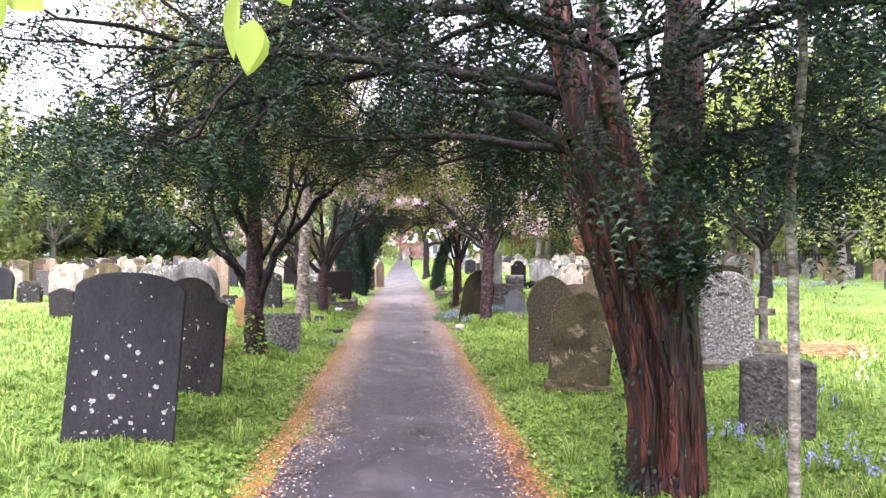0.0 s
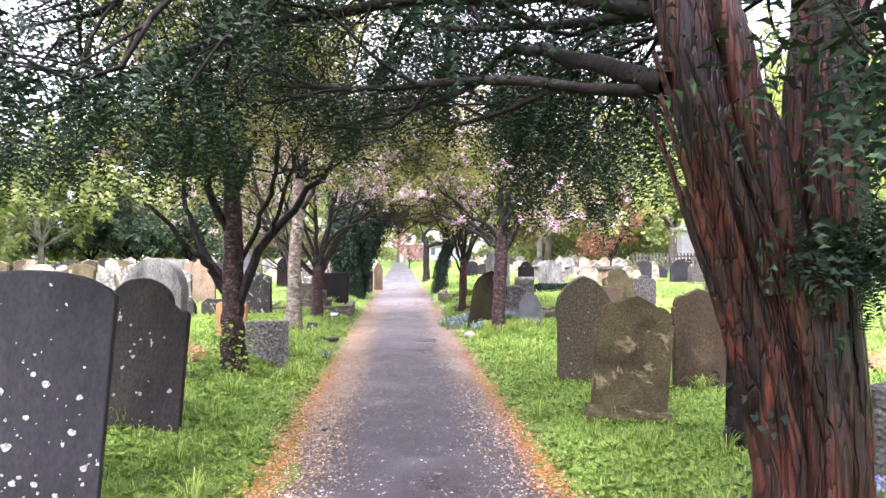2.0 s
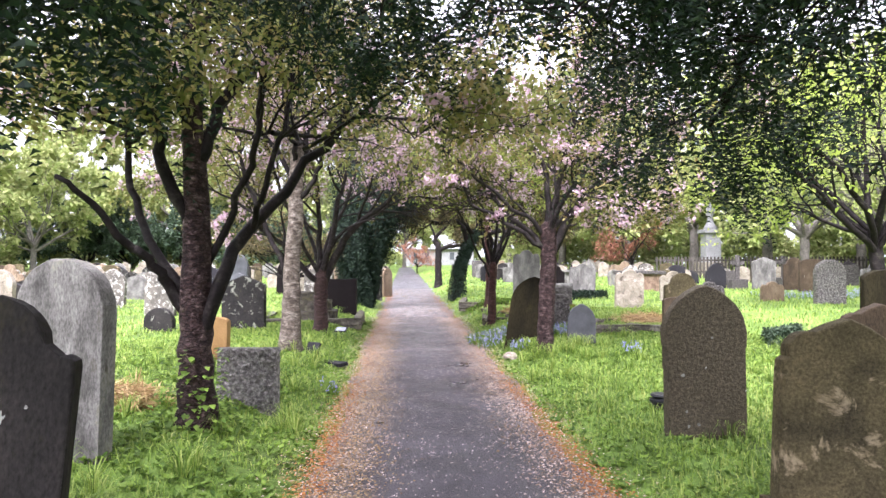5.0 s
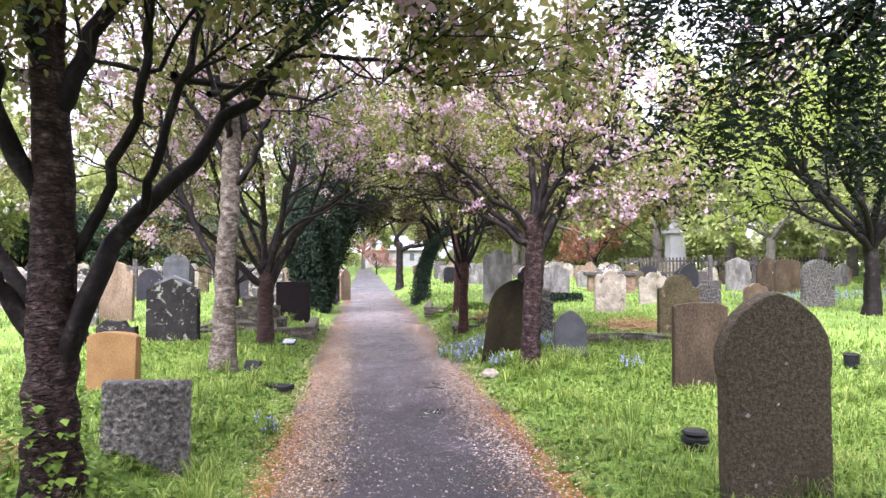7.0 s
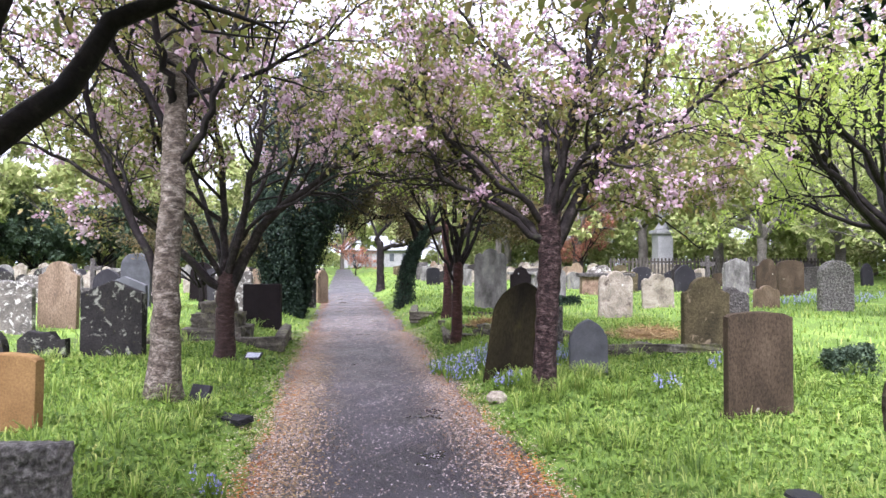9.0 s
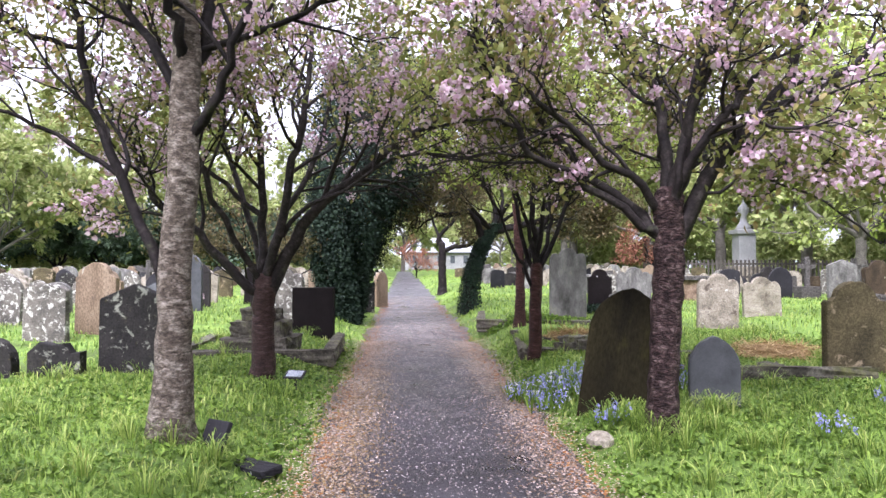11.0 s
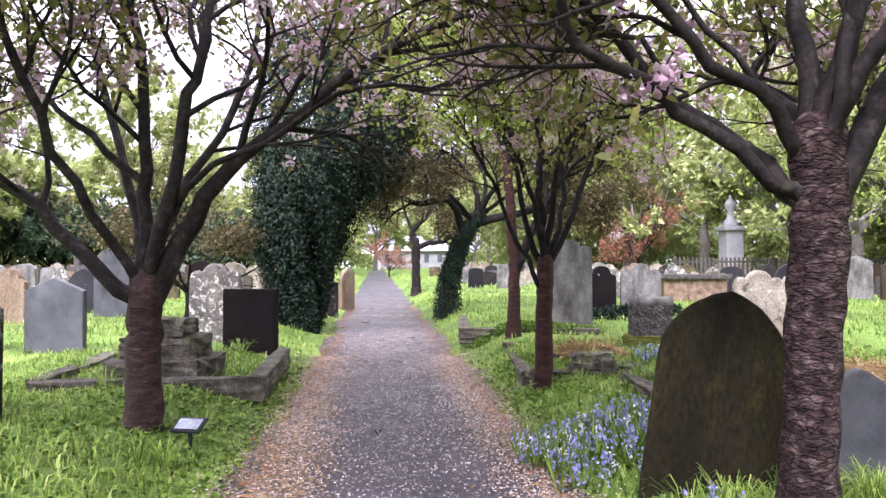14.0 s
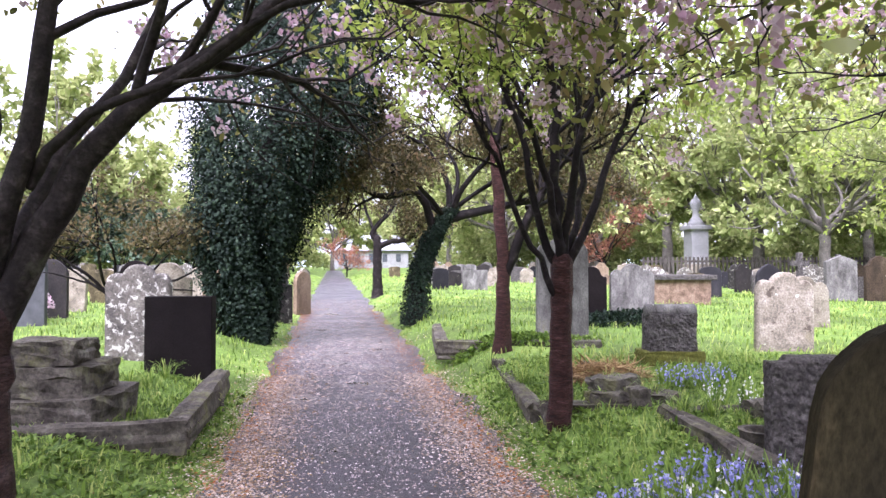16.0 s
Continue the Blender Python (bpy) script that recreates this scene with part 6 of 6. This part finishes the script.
for x, y, s in ((-30, 57, 1.3), (-22, 58, 1.2), (-17.5, 57, 1.1), (-14, 60, 0.9)):
    again(tree_dark, x, y, s)
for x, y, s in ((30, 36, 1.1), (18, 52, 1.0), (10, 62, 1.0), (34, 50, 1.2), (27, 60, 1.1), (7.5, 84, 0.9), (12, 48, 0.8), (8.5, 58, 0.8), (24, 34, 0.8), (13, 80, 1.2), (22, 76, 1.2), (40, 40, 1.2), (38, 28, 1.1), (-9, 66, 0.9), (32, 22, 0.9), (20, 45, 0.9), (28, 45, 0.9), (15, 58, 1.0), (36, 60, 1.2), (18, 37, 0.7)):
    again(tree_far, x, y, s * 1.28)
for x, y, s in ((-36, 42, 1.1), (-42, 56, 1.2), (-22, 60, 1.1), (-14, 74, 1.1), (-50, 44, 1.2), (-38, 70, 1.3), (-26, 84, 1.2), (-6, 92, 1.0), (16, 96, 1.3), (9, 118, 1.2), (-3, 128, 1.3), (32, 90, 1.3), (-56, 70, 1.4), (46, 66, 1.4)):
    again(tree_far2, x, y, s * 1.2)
again(tree_red, -3.0, 62, 0.7)


def hedge(name, x0, y0, x1, y1, h, depth, n, material, label, seed, leaf=0.12):
    """A dense bank of shrubs: a leafy, uneven ridge."""
    rng = np.random.default_rng(seed)
    t = rng.uniform(0, 1, n)
    side = rng.normal(0, 0.4, n)
    nx, ny = -(y1 - y0), x1 - x0
    ln = math.hypot(nx, ny)
    top = h * (0.65 + 0.2 * np.sin(t * ln * 0.9 + seed) + 0.15 * np.sin(t * ln * 2.3))
    z = np.sqrt(rng.uniform(0, 1, n)) * top * np.clip(1 - np.abs(side) ** 2, 0.2, 1)
    X = x0 + (x1 - x0) * t + nx / ln * side * depth
    Y = y0 + (y1 - y0) * t + ny / ln * side * depth
    P = np.stack([X, Y, height(X, Y) + z], 1)
    sz = leaf * rng.uniform(0.6, 1.3, n)
    ob = new(name, leaves_mesh(name, P, rng.normal(0, 1, P.shape), rng.normal(0, 0.6, P.shape) + np.array([0, 0, 1]), sz, sz * 0.6, material))
    return tagged(ob, label, "hedge", kind="stuff")


hedge("hedge", 20, 24, 32, 44, 2.2, 1.6, 14000, L_weed, "bank of green shrubs at the cemetery's edge", 71, 0.22)
# the far banks wear the leaf colour that has haze painted in
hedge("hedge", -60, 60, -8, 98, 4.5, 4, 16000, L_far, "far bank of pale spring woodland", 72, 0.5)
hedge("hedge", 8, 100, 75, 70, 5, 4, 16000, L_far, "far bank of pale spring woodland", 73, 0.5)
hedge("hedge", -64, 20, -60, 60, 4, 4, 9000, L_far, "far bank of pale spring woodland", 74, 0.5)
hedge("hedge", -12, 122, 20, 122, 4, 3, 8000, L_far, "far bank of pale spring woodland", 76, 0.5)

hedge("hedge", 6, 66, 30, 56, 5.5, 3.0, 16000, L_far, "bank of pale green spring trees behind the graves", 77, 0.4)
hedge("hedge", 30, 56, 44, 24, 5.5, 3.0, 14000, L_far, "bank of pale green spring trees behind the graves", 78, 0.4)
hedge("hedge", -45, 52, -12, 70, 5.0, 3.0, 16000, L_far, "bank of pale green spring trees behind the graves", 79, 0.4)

hedge("ground_ivy", -0.05, 18.9, 1.7, 18.95, 0.22, 0.18, 2600, L_weed, "low ivy and weeds creeping along a grave kerb", 80, 0.06)
hedge("ground_ivy", 2.1, 21.3, 3.9, 21.5, 0.3, 0.22, 2200, L_ivy, "low ivy creeping at the feet of headstones", 81, 0.07)

hedge("shrub", 4.2, 13.3, 4.7, 13.2, 0.34, 0.22, 1800, L_dark, "low dense dark green shrub in the grass", 82, 0.05)

# distant hill on the skyline, its haze painted into a pale blue-green
hx = np.linspace(-700, 500, 60)
hy = np.array([380.0, 430, 520, 640, 800])
HX, HY = np.meshgrid(hx, hy)
HZ = np.array([-1, 18, 36, 46, 40])[:, None] * (0.75 + 0.25 * np.sin(HX * 0.006 + 1.0)) * np.clip((120 - HX) / 400, 0.25, 1)
idx = np.arange(HX.size).reshape(HX.shape)
q = np.stack([idx[:-1, :-1], idx[:-1, 1:], idx[1:, 1:], idx[1:, :-1]], -1).reshape(-1, 4)
M_hill = surface("wooded_hill_painted_haze", [(0.3, (0.3, 0.36, 0.38)), (0.7, (0.4, 0.46, 0.46))], 0.02, 1.0, 0.0, 0.2, world_space=True)
tagged(new("backdrop", smooth_shade(mesh_of("backdrop", np.stack([HX, HY, HZ], -1).reshape(-1, 3), q, M_hill))), "wooded hill far off, haze painted into its blue-green", "hill", kind="structure")

# ---- the chapel at the path's end, the railings and the monument ----
chapel = thing("chapel", -1.3, 112, gz(-1.3, 112), "low pale chapel with grey slate roof", "building")
part("wall", box_bm(11, 7, 2.9, 0, 0, -0.2, bevel=0.02), M_render, chapel)
rb = bmesh.new()
rv = [rb.verts.new(p) for p in ((-5.9, -4, 2.6), (5.9, -4, 2.6), (5.9, 4, 2.6), (-5.9, 4, 2.6), (-4.2, 0, 5.0), (4.2, 0, 5.0))]
for f in ((0, 1, 5, 4), (1, 2, 5), (2, 3, 4, 5), (3, 0, 4), (3, 2, 1, 0)):
    rb.faces.new([rv[i] for i in f])
part("roof", rb, M_roof, chapel, "grey hipped slate roof")
M_pane = surface("dark_window_glass", [(0.3, (0.05, 0.055, 0.06)), (0.7, (0.09, 0.1, 0.11))], 3, 0.15, 0.0, 30)
for wx in (-4, -2, 0, 2, 4):
    win = part("window", box_bm(0.9, 0.1, 1.4, wx, -3.5, 0.8, bevel=0.01), M_render, chapel)
    part("pane", box_bm(0.7, 0.04, 1.2, wx, -3.56, 0.9, bevel=0.005), M_pane, win)

mon = thing("monument", 16.4, 45.0, gz(16.4, 45), "tall pale stone monument with stepped base and urn top", "monument")
part("base", box_bm(1.5, 1.5, 0.9, 0, 0, -0.05, bevel=0.03), M_pale, mon)
part("pedestal", box_bm(0.95, 0.95, 1.9, 0, 0, 0.8, bevel=0.03), M_render, mon)
part("cornice", box_bm(1.25, 1.25, 0.25, 0, 0, 2.68, bevel=0.05), M_render, mon)
cap = lathe([(0.5, 2.9), (0.36, 3.15), (0.2, 3.4), (0.16, 3.7), (0.3, 4.0), (0.3, 4.2), (0.08, 4.5), (0.01, 4.7)])
part("finial", cap, M_render, mon, soft=True)

fence = thing("fence", 17.5, 40.5, gz(17.5, 40.5), "weathered dark wooden paling fence round a plot", "fence")
first = part("paling", box_bm(0.1, 0.03, 1.25, -6, 0, -0.05, bevel=0.006), M_fence, fence)
for i in range(1, 60):
    more = child("paling", first.data, fence)
    more.location = (i * 0.205, 0, 0)
part("rail", box_bm(12.4, 0.05, 0.1, 0.1, 0.045, 0.3, bevel=0.006), M_fence, fence)
part("rail", box_bm(12.4, 0.05, 0.1, 0.1, 0.045, 0.95, bevel=0.006), M_fence, fence)


# ---- grass, flowers and fallen petals ----
def path_dist(x, y):
    return np.abs(x - path_mid(y))


grng = np.random.default_rng(77)


def blades(name, x0, x1, y0, y1, n, tall, wide, material, label, clump=0.6):
    X, Y = grng.uniform(x0, x1, n), grng.uniform(y0, y1, n)
    u = path_dist(X, Y)
    patch = 0.5 + 0.5 * np.sin(1.3 * X + 2.1 * np.sin(0.9 * Y)) * np.sin(1.1 * Y + 1.7 * np.sin(0.8 * X + 1))
    fine = 0.5 + 0.5 * np.sin(6.1 * X + 3 * np.sin(4.3 * Y)) * np.sin(5.3 * Y + 2 * np.sin(5.7 * X))
    keep = (u > 0.86 + 0.12 * grng.random(n)) & (grng.random(n) < (1 - clump) + clump * (0.6 * fine + 0.4 * patch))
    X, Y, patch, fine, u = X[keep], Y[keep], patch[keep], fine[keep], u[keep]
    n = len(X)
    h = tall * grng.uniform(0.5, 1.2, n) * (0.45 + 0.5 * fine + 0.35 * patch) * (0.55 + 0.45 * smooth(0.9, 1.5, u))
    a = grng.uniform(0, 2 * math.pi, n)
    lean = grng.uniform(0.25, 1.25, n)
    B = np.stack([X, Y, height(X, Y) - 0.006], 1)
    dx = np.stack([np.cos(a), np.sin(a), 0 * a], 1)
    sx = np.stack([-np.sin(a), np.cos(a), 0 * a], 1)
    wv = (wide * grng.uniform(0.6, 1.3, n))[:, None]
    mid = B + dx * (h * lean * 0.3)[:, None] + np.array([0, 0, 1]) * (h * 0.6)[:, None]
    tip = B + dx * (h * lean)[:, None] + np.array([0, 0, 1]) * (h * np.maximum(1.1 - 0.5 * lean, 0.4))[:, None]
    V = np.stack([B - sx * wv, B + sx * wv, mid + sx * wv * 0.8, mid - sx * wv * 0.8, tip], 1).reshape(-1, 3)
    k = 5 * np.arange(n)[:, None]
    F = np.concatenate([k + np.array([[0, 1, 2]]), k + np.array([[0, 2, 3]]), k + np.array([[3, 2, 4]])], 1).reshape(-1, 3)
    return tagged(new(name, mesh_of(name, V, F, material)), label, "grass", kind="stuff")


GL = "lush bright green grass with weeds between the graves"
blades("grass", -4.2, 3.6, 0.3, 7.5, 125000, 0.085, 0.0033, L_grass, GL)
blades("grass", -5, 4.2, 7.5, 18, 145000, 0.09, 0.004, L_grass, GL)
blades("grass", -11, 11, 8, 30, 60000, 0.12, 0.008, L_grass, GL)
blades("grass", -11, -4.2, 2.5, 14, 36000, 0.11, 0.008, L_grass, GL)
blades("grass", 3.6, 10, 2.5, 14, 34000, 0.11, 0.008, L_grass, GL)
blades("grass", -22, 22, 28, 60, 32000, 0.14, 0.018, L_grass, GL)


def weeds(n, x0, x1, y0, y1):
    X, Y = grng.uniform(x0, x1, n), grng.uniform(y0, y1, n)
    patch = 0.5 + 0.5 * np.sin(2.3 * X + 1.7 * np.sin(1.9 * Y)) * np.sin(2.7 * Y + 1.3 * np.sin(2.1 * X + 2))
    keep = (path_dist(X, Y) > 0.98) & (grng.random(n) < 0.25 + 0.75 * patch)
    X, Y, patch = X[keep], Y[keep], patch[keep]
    m = 6
    C = np.repeat(np.stack([X, Y, height(X, Y) + 0.03 * patch * grng.random(len(X))], 1), m, 0)
    a = grng.uniform(0, 2 * math.pi, len(C))
    D = np.stack([np.cos(a), np.sin(a), grng.uniform(0.2, 1.1, len(C))], 1)
    ln = grng.uniform(0.018, 0.06, len(C))
    tagged(new("weeds", leaves_mesh("weeds", C, D, np.array([[0, 0, 1.0]]) + 0 * D, ln, ln * 0.65, L_weed)), "low broad-leaved weeds in the grass", "weeds", kind="stuff")


def tussocks(n, x0, x1, y0, y1, per=46):
    """Tufts of long grass that arch outwards."""
    X, Y = grng.uniform(x0, x1, n), grng.uniform(y0, y1, n)
    keep = path_dist(X, Y) > 1.15
    X, Y = np.repeat(X[keep], per), np.repeat(Y[keep], per)
    m = len(X)
    a = grng.uniform(0, 2 * math.pi, m)
    out = np.stack([np.cos(a), np.sin(a), 0 * a], 1)
    B = np.stack([X, Y, height(X, Y) - 0.005], 1) + out * grng.uniform(0, 0.06, m)[:, None]
    h, reach = grng.uniform(0.08, 0.19, m), grng.uniform(0.05, 0.2, m)
    wv = grng.uniform(0.0016, 0.0034, m)[:, None] * np.stack([-np.sin(a), np.cos(a), 0 * a], 1)
    up = np.array([0, 0, 1.0])
    rows = [B, B + out * (reach * 0.3)[:, None] + up * (h * 0.75)[:, None], B + out * (reach * 0.7)[:, None] + up * h[:, None], B + out * (reach * 1.15)[:, None] + up * (h * 0.72)[:, None]]
    V = np.stack([rows[0] - wv, rows[0] + wv, rows[1] - wv, rows[1] + wv, rows[2] - wv * 0.8, rows[2] + wv * 0.8, rows[3]], 1).reshape(-1, 3)
    k = 7 * np.arange(m)[:, None]
    F = np.concatenate([k + np.array([f]) for f in ([0, 1, 3], [0, 3, 2], [2, 3, 5], [2, 5, 4], [4, 5, 6])], 1).reshape(-1, 3)
    tagged(new("grass_tussocks", mesh_of("grass_tussocks", V, F, L_grass)), "tufts of long arching grass", "grass", kind="stuff")


tussocks(340, -4.5, 4.5, 1.5, 18)
tussocks(26, 0.45, 1.6, 12.2, 13.1)
weeds(42000, -4.5, 4.5, 0.8, 18)


def litter(name, n, y0, y1, offset, sd, size, material, label, both=True, start=1.0):
    """Fallen petals and leaves, thickest at a distance from the path's middle."""
    Y = y0 + (y1 - y0) * grng.beta(start, 1.1, n)
    s = np.where(grng.random(n) < 0.5, -1, 1) if both else np.ones(n)
    u = s * offset + grng.normal(0, sd, n)
    X = path_mid(Y) + u
    inside = np.abs(u) < 0.9
    Z = np.maximum(height(X, Y), height(path_mid(Y), Y) + 0.028 * np.clip(1 - (u / 0.87) ** 2, 0, 1)) + np.where(inside, 0.016, 0.02) + grng.uniform(0, 0.006, n)
    P = np.stack([X, Y, Z], 1)
    a = grng.uniform(0, 2 * math.pi, n)
    D = np.stack([np.cos(a), np.sin(a), grng.normal(0, 0.12, n)], 1)
    ln = size * grng.uniform(0.5, 1.4, n)
    tagged(new(name, leaves_mesh(name, P, D, np.array([[0, 0, 1.0]]) + grng.normal(0, 0.15, D.shape), ln, ln * 0.7, material, 0.1)), label, "leaf litter", kind="stuff")


litter("fallen_petals", 29000, 3.0, 26, 0.0, 0.48, 0.014, L_petal, "scattered pale fallen petals on the path", False, 2.5)
litter("fallen_petals", 56000, 3.0, 19, 0.78, 0.17, 0.018, L_litter, "drifts of fallen petals along the path's edges", True, 1.8)
litter("fallen_petals", 11000, 5.0, 16, -0.7, 0.16, 0.017, L_ochre, "ochre drift of fallen leaves along one edge of the path", False, 1.2)
litter("fallen_petals", 5000, 17, 34, 0.5, 0.3, 0.035, L_litter, "thin scatter of fallen petals on the path")
litter("leaf_litter", 15000, 0.5, 11, 0.9, 0.07, 0.022, L_orange, "orange-brown leaf litter along the path's edges")
litter("leaf_litter", 5000, 11, 30, 0.86, 0.08, 0.028, L_orange, "orange-brown leaf litter along the path's edges")


def bluebells(x, y, r, n, material, label, name="bluebell_clump"):
    rng = np.random.default_rng(int(abs(x * 71 + y * 37)))
    a, d = rng.uniform(0, 2 * math.pi, n), r * np.sqrt(rng.random(n))
    X, Y = x + d * np.cos(a) * 1.3, y + d * np.sin(a)
    Z = height(X, Y)
    h = rng.uniform(0.1, 0.2, n)
    patch = thing(name, x, y, gz(x, y), label, "flowers", "bluebell clumps")
    o = np.array([x, y, gz(x, y)])
    B = np.stack([X, Y, Z], 1) - o
    ln = np.repeat(rng.uniform(0.15, 0.24, n), 3)
    aa = rng.uniform(0, 2 * math.pi, 3 * n)
    tagged(child("foliage", leaves_mesh("foliage", np.repeat(B, 3, 0), np.stack([0.5 * np.cos(aa), 0.5 * np.sin(aa), 1 + 0 * aa], 1), np.stack([np.cos(aa), np.sin(aa), 0.3 + 0 * aa], 1), ln, ln * 0.09, L_weed), patch), kind="stuff")
    m = 9
    k = np.tile(np.linspace(0.55, 1.0, m), n)[:, None]
    P = np.repeat(B, m, 0) + np.array([0, 0, 1]) * np.repeat(h, m)[:, None] * k + rng.normal(0, 0.012, (n * m, 3))
    D = rng.normal(0, 0.6, P.shape) + np.array([0, 0, -0.7])
    sz = rng.uniform(0.016, 0.028, len(P))
    tagged(child("bloom", leaves_mesh("bloom", P, D, rng.normal(0, 1, P.shape), sz, sz * 0.8, material, 0.4), patch), kind="stuff")
    tagged(child("stem", leaves_mesh("stem", B, np.array([[0, 0, 1.0]]) + rng.normal(0, 0.08, B.shape), rng.normal(0, 1, B.shape) * np.array([1, 1, 0.01]), h, h * 0 + 0.005, L_weed), patch), kind="stuff")


BL = "clump of violet-blue bluebells in the grass"
for bx, by, br, bn in ((0.22, 14.3, 0.32, 50), (0.62, 14.25, 0.4, 120), (0.3, 13.7, 0.3, 45), (0.05, 14.0, 0.2, 30), (1.4, 14.0, 0.3, 90), (1.0, 13.8, 0.3, 80), (1.15, 14.1, 0.3, 45), (0.5, 12.95, 0.14, 14), (1.7, 16.6, 0.25, 60), (2.02, 12.5, 0.12, 12), (-1.8, 10.2, 0.1, 8), (2.6, 4.4, 0.4, 30), (2.1, 4.9, 0.15, 12), (3.1, 13.4, 0.2, 16), (9.5, 21.5, 1.2, 160), (12.5, 23.0, 1.6, 200), (3.6, 6.2, 0.3, 20)):
    bluebells(bx, by, br, bn, L_blue, BL)
for bx, by, br, bn in ((6.5, 8.6, 0.9, 40), (5.2, 7.4, 0.6, 16), (1.6, 15.9, 0.2, 16), (0.5, 14.1, 0.45, 40), (0.0, 14.1, 0.2, 14)):
    bluebells(bx, by, br, bn, L_white, "drift of small white spring flowers in the grass", "white_flower_drift")
